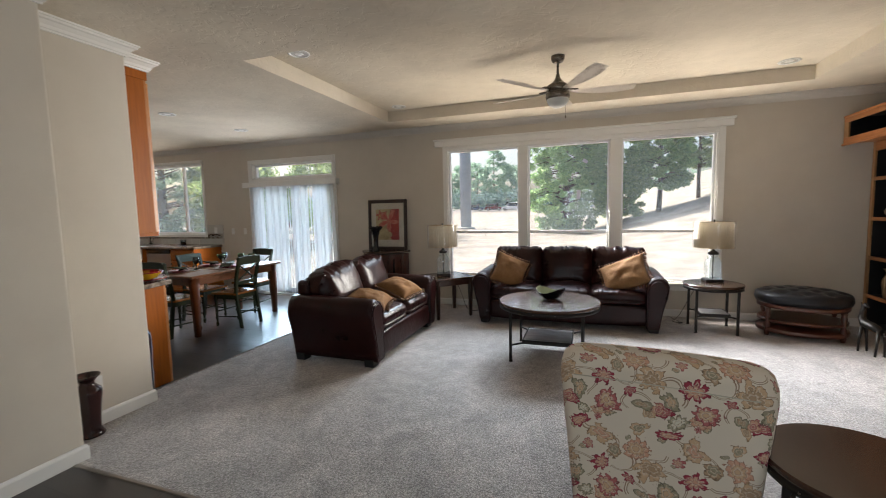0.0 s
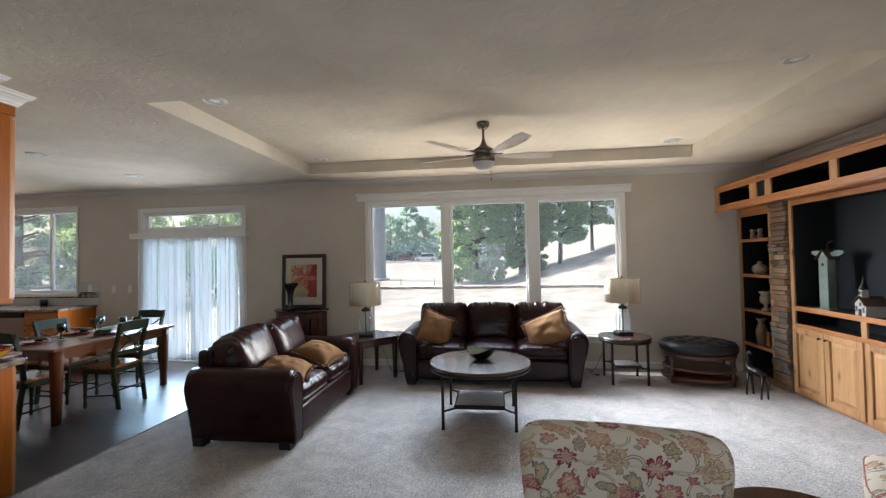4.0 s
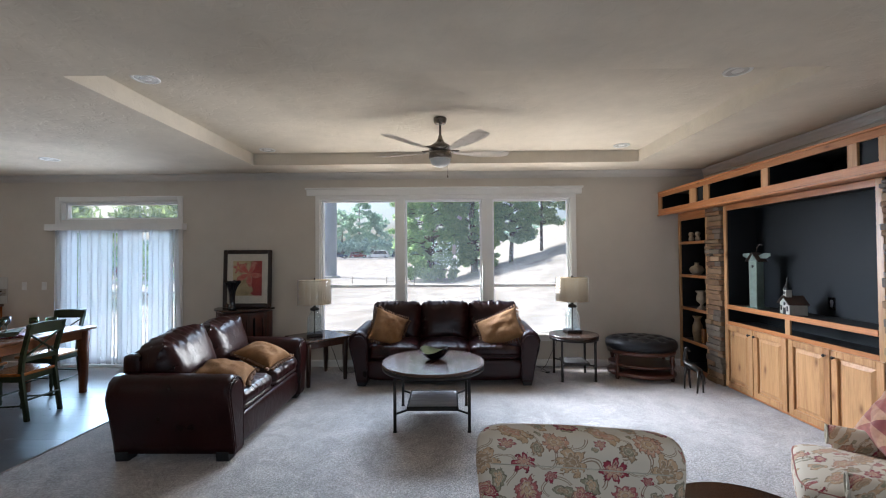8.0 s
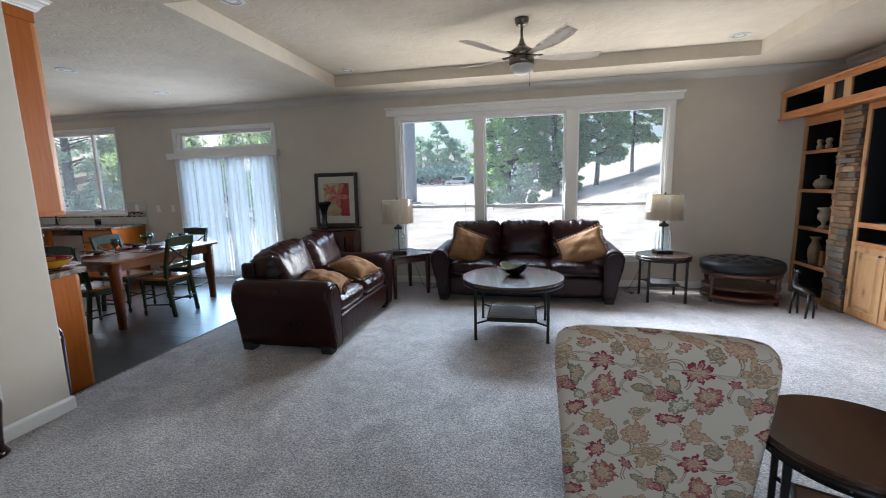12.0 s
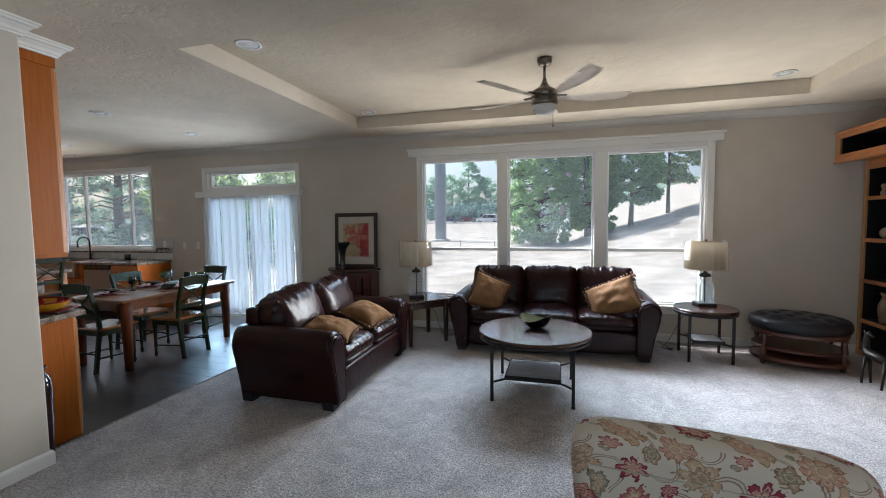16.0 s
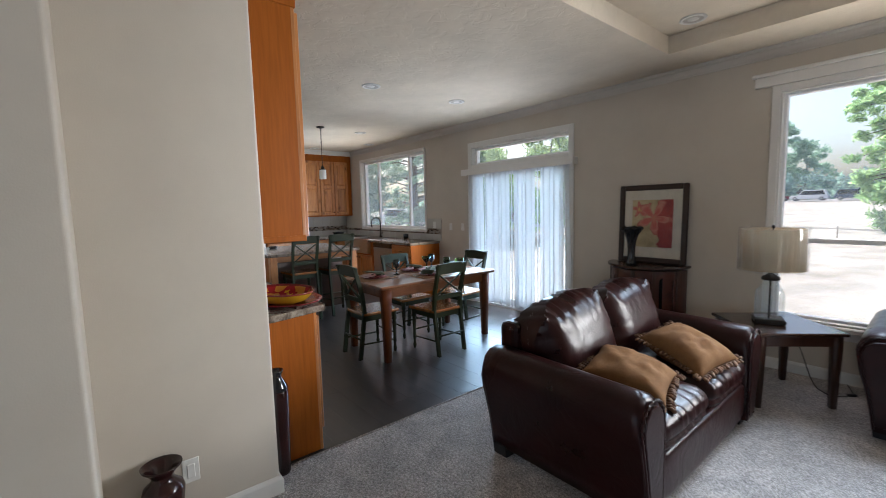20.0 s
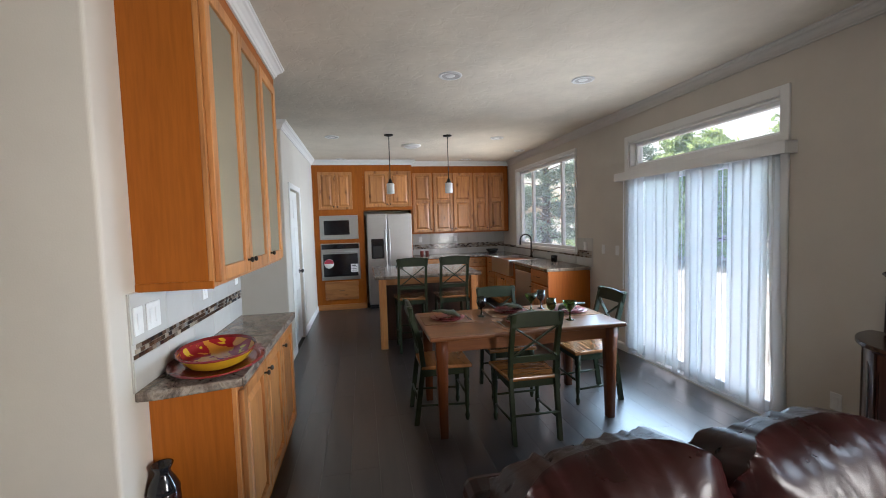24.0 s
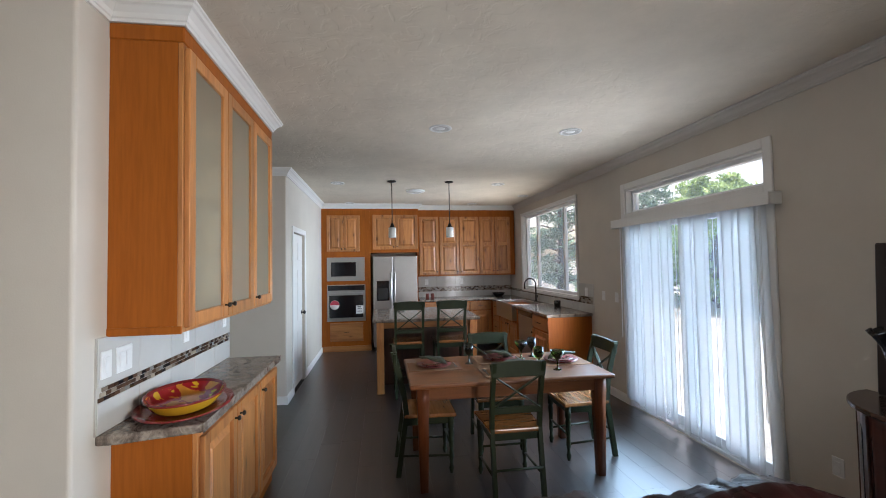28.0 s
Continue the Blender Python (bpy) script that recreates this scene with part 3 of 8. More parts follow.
def tube(points, r, seg=8, caps=True, bm=None):
    """A round bar along points; r is one radius or one for each point."""
    bm = bm or bmesh.new()
    pts = [Vector(p) for p in points]
    rs = r if isinstance(r, (list, tuple)) else [r] * len(pts)
    rings, up = [], None
    for i, p in enumerate(pts):
        d = (pts[min(i + 1, len(pts) - 1)] - pts[max(i - 1, 0)]).normalized()
        if up is None:
            up = d.orthogonal().normalized()
        else:
            up = (up - d * up.dot(d)).normalized()
        side = d.cross(up)
        rings.append([bm.verts.new(p + rs[i] * (math.cos(a) * up + math.sin(a) * side)) for a in (2 * math.pi * k / seg for k in range(seg))])
    for a, b in zip(rings, rings[1:]):
        for k in range(seg):
            bm.faces.new((a[k], a[(k + 1) % seg], b[(k + 1) % seg], b[k])).smooth = True
    if caps:
        bm.faces.new(rings[0][::-1])
        bm.faces.new(rings[-1])
    return bm


def bar(a, b, w, d, r=0.003):
    """A straight rectangular bar from a to b, w wide across and d deep."""
    a, b = Vector(a), Vector(b)
    v = b - a
    bm = bx((-w / 2, -d / 2, 0), (w / 2, d / 2, v.length), r)
    bm.transform(Matrix.Translation(a) @ v.to_track_quat("Z", "Y").to_matrix().to_4x4())
    return bm


def lathe(profile, seg=24, sx=1.0, sy=1.0, smooth=True, cap=True):
    bm = bmesh.new()
    rings = []
    for r, z in profile:
        if r < 1e-5:
            rings.append([bm.verts.new((0, 0, z))])
        else:
            rings.append([bm.verts.new((sx * r * math.cos(a), sy * r * math.sin(a), z)) for a in (2 * math.pi * k / seg for k in range(seg))])
    for a, b in zip(rings, rings[1:]):
        for k in range(seg):
            q = [a[k % len(a)], a[(k + 1) % len(a)], b[(k + 1) % len(b)], b[k % len(b)]]
            q = list(dict.fromkeys(q))
            if len(q) > 2:
                bm.faces.new(q).smooth = smooth
    for ring, flip in ((rings[0], True), (rings[-1], False)):
        if cap and len(ring) > 2:
            bm.faces.new(ring[::-1] if flip else ring)
    return bm


def prism(outline, depth, axis="y", r=0.0):
    """A flat outline in the other two axes, drawn out along axis from 0 to depth."""
    bm = bmesh.new()
    put3 = {"y": lambda p, d: (p[0], d, p[1]), "x": lambda p, d: (d, p[0], p[1]), "z": lambda p, d: (p[0], p[1], d)}[axis]
    lo, hi = [bm.verts.new(put3(p, 0)) for p in outline], [bm.verts.new(put3(p, depth)) for p in outline]
    bm.faces.new(lo)
    bm.faces.new(hi[::-1])
    n = len(outline)
    for i in range(n):
        bm.faces.new((lo[(i + 1) % n], lo[i], hi[i], hi[(i + 1) % n]))
    bmesh.ops.recalc_face_normals(bm, faces=bm.faces[:])
    if r:
        bmesh.ops.bevel(bm, geom=bm.edges[:], offset=r, segments=2, affect="EDGES", profile=0.5)
    return bm


def loft(sections, closed=True):
    """Joins rings of the same number of points, with flat ends."""
    bm = bmesh.new()
    rings = [[bm.verts.new(p) for p in s] for s in sections]
    n = len(rings[0])
    for a, b in zip(rings, rings[1:]):
        for k in range(n if closed else n - 1):
            bm.faces.new((a[k], a[(k + 1) % n], b[(k + 1) % n], b[k])).smooth = True
    bm.faces.new(rings[0][::-1])
    bm.faces.new(rings[-1])
    bmesh.ops.recalc_face_normals(bm, faces=bm.faces[:])
    return bm


def cushion(sx, sy, sz, pw=4.0, crown=0.0, wrinkle=0.0, seed=0, cuts=11, along=(1, 1, 1), freq=9.0):
    """A soft block about the origin: rounded by a power, crowned on top and creased."""
    bm = bmesh.new()
    bmesh.ops.create_cube(bm, size=2)
    bmesh.ops.subdivide_edges(bm, edges=bm.edges[:], cuts=cuts, use_grid_fill=True)
    for v in bm.verts:
        x, y, z = v.co
        f = (abs(x) ** pw + abs(y) ** pw + abs(z) ** pw) ** (1 / pw)
        x, y, z = x / f, y / f, z / f
        z += math.copysign(crown / max(sz, 1e-3) * max(0, 1 - x * x) * max(0, 1 - y * y), z) if abs(z) > 0.3 else 0
        p = Vector((x * sx / 2, y * sy / 2, z * sz / 2))
        if wrinkle:
            q = Vector([c * freq * a + seed * 7.3 for c, a in zip(p, along)])
            p += p.normalized() * wrinkle * (1 - abs(noise.noise(q)) * 2.2) * min(1, 4 * max(abs(x), abs(y)) ** 3 + 0.25)
        v.co = p
    for f in bm.faces:
        f.smooth = True
    return bm


def puff(w, d, h, pw, seed, gather):
    """A stuffed upright back cushion: full in the middle, gathered in folds towards its seams."""
    bm = bmesh.new()
    bmesh.ops.create_cube(bm, size=2)
    bmesh.ops.subdivide_edges(bm, edges=bm.edges[:], cuts=34, use_grid_fill=True)
    for v in bm.verts:
        x, y, z = v.co
        f = (abs(x) ** pw + abs(z) ** pw) ** (1 / pw)
        x, z = x / max(f, 1) if f > 1 else x, z / max(f, 1) if f > 1 else z
        rim = max(abs(x), abs(z))
        full = (1 - 0.80 * rim ** 5) * (1 - 0.16 * max(0.0, z))
        across = noise.noise(Vector((x * 1.6 + seed * 3.1, z * 9.0, seed)))
        down = noise.noise(Vector((x * 13.0, z * 1.4 + seed * 2.7, seed + 4)))
        fold = gather * (across * min(1, abs(x) ** 3 * 1.6) + 2.0 * down * min(1, max(0.0, z) ** 3 * 1.5) + 0.5 * noise.noise(Vector((x * 2.2 + seed, z * 2.2, 7.0))))
        yy = y * d / 2 * full
        v.co = (x * w / 2, yy - (fold if y < 0 else -fold), z * h / 2 + 0.6 * fold * max(0.0, z) ** 6)
    for f in bm.faces:
        f.smooth = True
    return bm


def seat_pad(w, d, h, seed):
    """A boxed seat cushion: crowned, a seam along its front, and folds running back from that edge."""
    bm = bmesh.new()
    bmesh.ops.create_cube(bm, size=2)
    bmesh.ops.subdivide_edges(bm, edges=bm.edges[:], cuts=36, use_grid_fill=True)
    for v in bm.verts:
        x, y, z = v.co
        f = (abs(x) ** 7 + abs(y) ** 7) ** (1 / 7)
        g = (max(abs(x), abs(y)) ** 3.2 + abs(z) ** 3.2) ** (1 / 3.2)
        x, y, z = x / max(f, 1) / max(g, 1) ** 0.55, y / max(f, 1) / max(g, 1) ** 0.55, z / max(g, 1)
        front = max(0.0, -y) ** 2
        fold = noise.noise(Vector((x * 8.5 + y * 1.2 + seed * 5.1, y * 1.3, seed))) + 0.5 * noise.noise(Vector((x * 15.0 - y * 2.0, y * 2.0 + seed, seed + 3.0)))
        soft = noise.noise(Vector((x * 1.8 + seed, y * 1.8, 2.0)))
        up = (0.030 * (1 - x * x) * (1 - y * y) + 0.013 * fold * (0.25 + 0.75 * front) + 0.010 * soft) if z > 0 else 0.0
        seam = 0.016 * math.exp(-((z + 0.25) / 0.16) ** 2) * front
        v.co = (x * w / 2, y * d / 2 + seam - 0.007 * fold * front, z * h / 2 + up * max(0.0, z))
    for f in bm.faces:
        f.smooth = True
    return bm


def pillow(w, h, t, seed=0):
    bm = bmesh.new()
    bmesh.ops.create_grid(bm, x_segments=25, y_segments=25, size=1)
    other = bm.copy()
    for b, sgn in ((bm, 1), (other, -1)):
        for v in b.verts:
            x, y = v.co.x, v.co.y
            k = (max(0, 1 - abs(x) ** 2.6) * max(0, 1 - abs(y) ** 2.6)) ** 0.5
            pull = 1 - 0.10 * (1 - abs(y) ** 2) * abs(x) ** 3
            pully = 1 - 0.10 * (1 - abs(x) ** 2) * abs(y) ** 3
            n = noise.noise(Vector((x * 2.6 + seed * 5, y * 2.6, sgn * 2.0 + seed)))
            crease = noise.noise(Vector((x * 7.0 + y * 3.0 + seed * 3, y * 2.2 - x, sgn + seed * 2.0)))
            v.co = (x * w / 2 * pull, y * h / 2 * pully, sgn * k * (t / 2 * (1 + 0.22 * n) - 0.014 * abs(crease)))
    join(bm, other)
    bmesh.ops.remove_doubles(bm, verts=bm.verts[:], dist=1e-4)
    bmesh.ops.recalc_face_normals(bm, faces=bm.faces[:])
    for f in bm.faces:
        f.smooth = True
    return bm


def mesh_object(name, bm, material):
    me = bpy.data.meshes.new(name)
    bm.to_mesh(me)
    bm.free()
    me.materials.append(material)
    return new(name, me)


def part(name, bm, material, parent, label="", m=None):
    """One mesh object under a thing or under a part."""
    ob = mesh_object(name, bm, material)
    ob.parent = parent
    if m is not None:
        ob.matrix_basis = m
    return tagged(ob, label)


def again(ob, m, parent=None):
    """One more object on the same mesh."""
    o = new(ob.name.split(".")[0], ob.data)
    o.parent = parent or ob.parent
    o.matrix_basis = m
    return o


def thing(name, m, label, category, group=""):
    ob = new(name)
    ob.empty_display_size = 0.1
    ob.matrix_basis = m
    return tagged(ob, label, category, group)


def single(name, bm, material, label, category, m=None, group="", kind=""):
    ob = mesh_object(name, bm, material)
    if m is not None:
        ob.matrix_basis = m
    return tagged(ob, label, category, group, kind)


def structure(name, bm, material, label=""):
    return tagged(mesh_object(name, bm, material), label, "", "", "structure")


# ---- setting ----
ZC, ZT, YW = 2.76, 2.91, 6.42          # ceiling, tray, window wall
XE, XK, XL, YB = 3.40, -10.10, -3.30, 2.550  # east wall, kitchen wall, recess wall, buffet wall
YE = 1.84                               # end of the entry wall
LOW = -0.30


def wall_with_openings(name, x0, x1, y0, y1, holes):
    """A wall along x, pieced round its openings (x0, x1, z0, z1)."""
    bm = bmesh.new()
    xs = sorted({x0, x1, *(h[0] for h in holes), *(h[1] for h in holes)})
    for a, b in zip(xs, xs[1:]):
        z = LOW
        for h in sorted((h for h in holes if h[0] < (a + b) / 2 < h[1]), key=lambda h: h[2]):
            if h[2] > z:
                box(bm, (a, y0, z), (b, y1, h[2]))
            z = h[3]
        box(bm, (a, y0, z), (b, y1, 3.1))
    return structure(name, bm, WALL, "greige painted drywall")


WIN = (-2.075, 1.51, 0.46, 2.385)
TRANSOM = (-5.84, -4.12, 2.11, 2.385)
SLIDER = (-5.84, -4.12, 0.0, 2.03)
KWIN = (-9.31, -7.04, 1.10, 2.50)
PDOOR = (-7.80, -7.02, LOW, 2.04)
wall_with_openings("wall_north", -10.25, 3.55, YW, YW + 0.16, [WIN, TRANSOM, SLIDER, KWIN])
wall_with_openings("wall_pantry", -10.10, -6.80, 2.45, 2.60, [PDOOR])
structure("wall_east", bx((XE, -1.65, LOW), (3.55, YW, 3.1)), WALL)
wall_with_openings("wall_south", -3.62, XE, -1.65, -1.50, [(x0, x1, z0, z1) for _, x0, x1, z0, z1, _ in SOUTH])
structure("wall_kitchen", bx((-10.25, 0.0, LOW), (XK, YW, 3.1)), WALL)


def round_wall(name, a, b, corners, r=0.016):
    """A wall block with bullnose vertical edges at the given corners."""
    bm = bx(a, b)
    edges = [e for e in bm.edges if abs(e.verts[0].co.z - e.verts[1].co.z) > 1
             and any((e.verts[0].co.xy - Vector(c)).length < 1e-3 for c in corners)]
    bmesh.ops.bevel(bm, geom=edges, offset=r, segments=6, affect="EDGES", profile=0.5)
    for f in bm.faces:
        f.smooth = False
    return structure(name, bm, WALL, "greige painted drywall with bullnose corner")


round_wall("wall_entry", (-3.62, -1.50, LOW), (-2.92, YE, 3.1), [(-2.92, YE)])
round_wall("wall_recess", (-3.62, YE, LOW), (XL, YB, 3.1), [(XL, YB)])
round_wall("wall_buffet", (-4.93, 2.44, LOW), (-3.62, YB - 0.004, 3.1), [(-4.93, YB - 0.004)])
structure("wall_hall_side", bx((-4.93, 0.0, LOW), (-4.80, 2.44, 3.1)), WALL)
round_wall("wall_hall_end", (-6.80, 0.0, LOW), (-6.65, 2.60, 3.1), [(-6.65, 2.60)])
structure("wall_hall_back", bx((-6.65, -0.15, LOW), (-4.93, 0.0, 3.1)), WALL)

bm = bmesh.new()
TX0, TX1, TY0, TY1 = -2.757, 2.225, 3.153, 5.85
for a, b in (((-10.25, -1.65), (TX0, 6.58)), ((TX1, -1.65), (3.55, 6.58)), ((TX0, -1.65), (TX1, TY0)), ((TX0, TY1), (TX1, 6.58))):
    box(bm, (*a, ZC), (*b, ZT))
box(bm, (-10.25, -1.65, ZT), (3.55, 6.58, 3.12))
structure("ceiling", bm, CEIL, "knockdown-textured beige ceiling with a recessed tray")
# Unseen overhangs added to limit direct sun, deeper before the patio blind.
structure("roof_eave", boxes([((-10.6, 6.58, 2.83), (-3.0, 7.30, 3.0)), ((-3.0, 6.58, 2.83), (3.9, 6.90, 3.0))]), TRIM)

structure("floor", boxes([((-3.505, 1.77, LOW), (XE, YW + 0.16, -0.002))]), CARPET, "grey-beige cut-pile carpet")
structure("subfloor", boxes([((-10.25, 1.77, LOW), (-3.505, 6.58, -0.02)), ((-10.25, -1.65, LOW), (3.55, 1.77, -0.02))]), FLOORSUB)
structure("carpet_edge", tube([(-3.498, 2.60, -0.004), (-3.498, YW, -0.004)], 0.010, 8), CARPET, "tucked carpet edge along the plank floor")
structure("threshold_strip", boxes([((-2.92, 1.759, -0.01), (XE, 1.781, 0.005))], 0.002), ALUMINIUM)

# Crown moulding and baseboards: one profile, run along each wall.
CROWN = [(0, 0), (0.012, 0), (0.016, 0.012), (0.022, 0.016), (0.03, 0.034), (0.05, 0.056), (0.062, 0.062), (0.066, 0.074), (0.074, 0.078), (0.074, 0.09), (0, 0.09)]
BASE = [(0, 0), (0.014, 0), (0.014, 0.075), (0.010, 0.085), (0.006, 0.092), (0, 0.095)]


def moulding(bm, profile, z, p, q, m0=0.0, m1=0.0):
    """From p to q along a wall that lies on the right of the way; m0, m1: +1 mitres out, -1 in."""
    p, q = Vector((*p, z)), Vector((*q, z))
    d = (q - p).normalized()
    out = Vector((-d.y, d.x, 0))
    rings = []
    for end, sgn, m in ((p, -1, m0), (q, 1, m1)):
        rings.append([bm.verts.new(end + out * a + d * (sgn * m * a) + Vector((0, 0, h))) for a, h in profile])
    n = len(profile)
    for k in range(n):
        bm.faces.new((rings[0][k], rings[0][(k + 1) % n], rings[1][(k + 1) % n], rings[1][k]))
    bm.faces.new(rings[0])
    bm.faces.new(rings[1][::-1])
    bmesh.ops.recalc_face_normals(bm, faces=bm.faces[:])


bm = bmesh.new()
ZK = ZC - 0.09
UX0, UX1, UY = -4.98, -3.50, 2.845     # buffet upper cabinet: ends and front
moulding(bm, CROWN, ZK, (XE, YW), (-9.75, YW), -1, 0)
structure("crown_moulding_north", bm, CROWNBACKLIT, "white crown moulding, darkened for the backlit wall")
bm = bmesh.new()
for p, q, a, b in (((XE, -1.5), (XE, YW), -1, -1), ((-2.92, YE), (-2.92, -1.5), 1, -1),
                   ((XL, YB), (XL, YE), 1, 0), ((XL - 0.2, YB), (XL, YB), 0, 1),
                   ((-6.65, 2.60), (-6.65, 0.0), 1, -1), ((-10.1, 2.60), (-6.65, 2.60), 0, 1), ((-4.93, 0.0), (-4.93, YB), -1, 0)):
    moulding(bm, CROWN, ZK, p, q, a, b)
structure("crown_moulding", bm, TRIM, "white painted crown moulding")
bm = bmesh.new()
for p, q, a, b in (((XE, YW), (-4.12, YW), -1, 0), ((-5.84, YW), (-6.66, YW), 0, 0), ((XE, -1.5), (XE, YW), -1, -1), ((-2.92, YE), (-2.92, -1.5), 1, -1),
                   ((XL, YB), (XL, YE), 1, 0), ((XL - 0.235, YB), (XL, YB), 0, 1),
                   ((-6.65, 2.60), (-6.65, 0.0), 1, -1), ((-6.96, 2.60), (-6.65, 2.60), 0, 1), ((-9.55, 2.60), (-7.87, 2.60), 0, 0),
                   ((-4.93, 0.0), (-4.93, YB), -1, 0)):
    moulding(bm, BASE, 0.0, p, q, a, b)
structure("baseboard", bm, TRIM, "white painted baseboard")


# ---- windows and doors ----
def window_unit(name, x0, x1, z0, z1, y, bars=(), rails=(), fw=0.045, label="", pane=None):
    w = tagged(new(name), label or "white vinyl window with clear panes", "window", "", "structure")
    part("window_frame", boxes([((x0, y, z0), (x0 + fw, y + 0.07, z1)), ((x1 - fw, y, z0), (x1, y + 0.07, z1)),
                                ((x0 + fw, y, z0), (x1 - fw, y + 0.07, z0 + fw)), ((x0 + fw, y, z1 - fw), (x1 - fw, y + 0.07, z1))], 0.004), VINYL, w)
    xs = [x0 + fw, *bars, x1 - fw]
    zs = [z0 + fw, *rails, z1 - fw]
    for b in bars:
        part("mullion", bx((b - 0.022, y + 0.005, z0 + fw), (b + 0.022, y + 0.06, z1 - fw), 0.004), VINYL, w)
    for r in rails:
        for a, c in zip(xs, xs[1:]):
            part("rail", bx((a + (0.022 if a in bars else 0), y + 0.008, r - 0.02), (c - (0.022 if c in bars else 0), y + 0.055, r + 0.02), 0.004), VINYL, w)
    for a, c in zip(xs, xs[1:]):
        for lo, hi in zip(zs, zs[1:]):
            p = part("pane", bx((a, y + 0.03, lo), (c, y + 0.036, hi)), pane or GLASS, w)
            p.visible_shadow = False
    return w


def reveal(w, x0, x1, z0, z1, y0, y1, t=0.012, bottom=True):
    """Painted lining of an opening."""
    part("jamb", bx((x0 - 0.001, y0, z0), (x0 + t, y1, z1)), TRIM, w)
    part("jamb", bx((x1 - t, y0, z0), (x1 + 0.001, y1, z1)), TRIM, w)
    part("head_lining", bx((x0 + t, y0, z1 - t), (x1 - t, y1, z1 + 0.001)), TRIM, w)
    if bottom:
        part("sill_lining", bx((x0 + t, y0, z0 - 0.001), (x1 - t, y1, z0 + t)), TRIM, w)


def casing(w, x0, x1, z0, z1, y, cw=0.07, bottom=True):
    part("casing", bx((x0 - cw, y - 0.018, z0 - (cw if bottom else 0)), (x0, y, z1 + cw), 0.004), TRIM, w)
    part("casing", bx((x1, y - 0.018, z0 - (cw if bottom else 0)), (x1 + cw, y, z1 + cw), 0.004), TRIM, w)
    part("casing", bx((x0, y - 0.018, z1), (x1, y, z1 + cw), 0.004), TRIM, w)
    if bottom:
        part("casing", bx((x0, y - 0.018, z0 - cw), (x1, y, z0), 0.004), TRIM, w)


MUL = ((-0.981, -0.852), (0.247, 0.403))
big = tagged(new("window_1"), "wide three-light white picture window over lower sashes", "window", "", "structure")
reveal(big, *WIN, YW, YW + 0.10)
for a, b in MUL:
    part("mullion_post", bx((a, YW - 0.012, WIN[2]), (b, YW + 0.12, WIN[3]), 0.006), TRIM, big)
part("side_casing", bx((WIN[0] - 0.06, YW - 0.018, WIN[2] - 0.02), (WIN[0], YW, WIN[3] + 0.05), 0.004), TRIM, big)
part("side_casing", bx((WIN[1], YW - 0.018, WIN[2] - 0.02), (WIN[1] + 0.075, YW, WIN[3] + 0.05), 0.004), TRIM, big)
part("head_casing", bx((WIN[0], YW - 0.018, WIN[3]), (WIN[1], YW, WIN[3] + 0.05), 0.004), TRIM, big)
part("header_board", bx((-2.255, YW - 0.035, 2.437), (1.665, YW, 2.52), 0.004), TRIM, big)
part("header_cap", bx((-2.275, YW - 0.055, 2.52), (1.685, YW, 2.548), 0.006), TRIM, big)
part("window_sill", bx((-2.16, YW - 0.05, WIN[2] - 0.045), (1.60, YW + 0.10, WIN[2] - 0.004), 0.008), TRIM, big)
part("apron", bx((-2.13, YW - 0.016, WIN[2] - 0.11), (1.57, YW, WIN[2] - 0.045), 0.004), TRIM, big)
for n, (a, b) in enumerate(((WIN[0] + 0.012, MUL[0][0]), (MUL[0][1], MUL[1][0]), (MUL[1][1], WIN[1] - 0.012))):
    window_unit("window_%d" % (n + 2), a, b, WIN[2] + 0.012, WIN[3] - 0.012, YW + 0.06, rails=(1.134,), fw=0.022)

for x, z, w, h, turn in ((-0.066, 2.116, 0.07, 0.045, 35), (-0.15, 1.655, 0.05, 0.13, 4)):
    single("window_sticker", bx((-w / 2, -0.001, -h / 2), (w / 2, 0, h / 2)), WHITEPLASTIC, "small white paper sticker on the window glass", "sticker", pose(x, YW + 0.0885, z, 0, turn), "window stickers")
tw = window_unit("window_5", TRANSOM[0] + 0.012, TRANSOM[1] - 0.012, TRANSOM[2] + 0.012, TRANSOM[3] - 0.012, YW + 0.07, fw=0.03, label="white transom window above the sliding door", pane=VEILEDGLASS)
reveal(tw, *TRANSOM, YW, YW + 0.12)
casing(tw, *TRANSOM, YW)
kw = window_unit("window_6", KWIN[0] + 0.012, KWIN[1] - 0.012, KWIN[2] + 0.012, KWIN[3] - 0.012, YW + 0.07, bars=(-8.73, -7.62), label="three-light white sliding kitchen window", pane=VEILEDGLASS)
reveal(kw, *KWIN, YW, YW + 0.12)
casing(kw, *KWIN, YW, 0.04)

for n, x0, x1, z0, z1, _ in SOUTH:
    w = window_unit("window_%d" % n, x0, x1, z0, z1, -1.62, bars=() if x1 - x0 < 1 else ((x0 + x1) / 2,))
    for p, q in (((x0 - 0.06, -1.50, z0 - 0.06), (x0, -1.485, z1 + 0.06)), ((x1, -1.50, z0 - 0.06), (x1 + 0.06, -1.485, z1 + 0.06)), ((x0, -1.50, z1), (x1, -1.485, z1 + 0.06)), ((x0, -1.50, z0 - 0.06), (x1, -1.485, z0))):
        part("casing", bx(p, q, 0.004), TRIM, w)

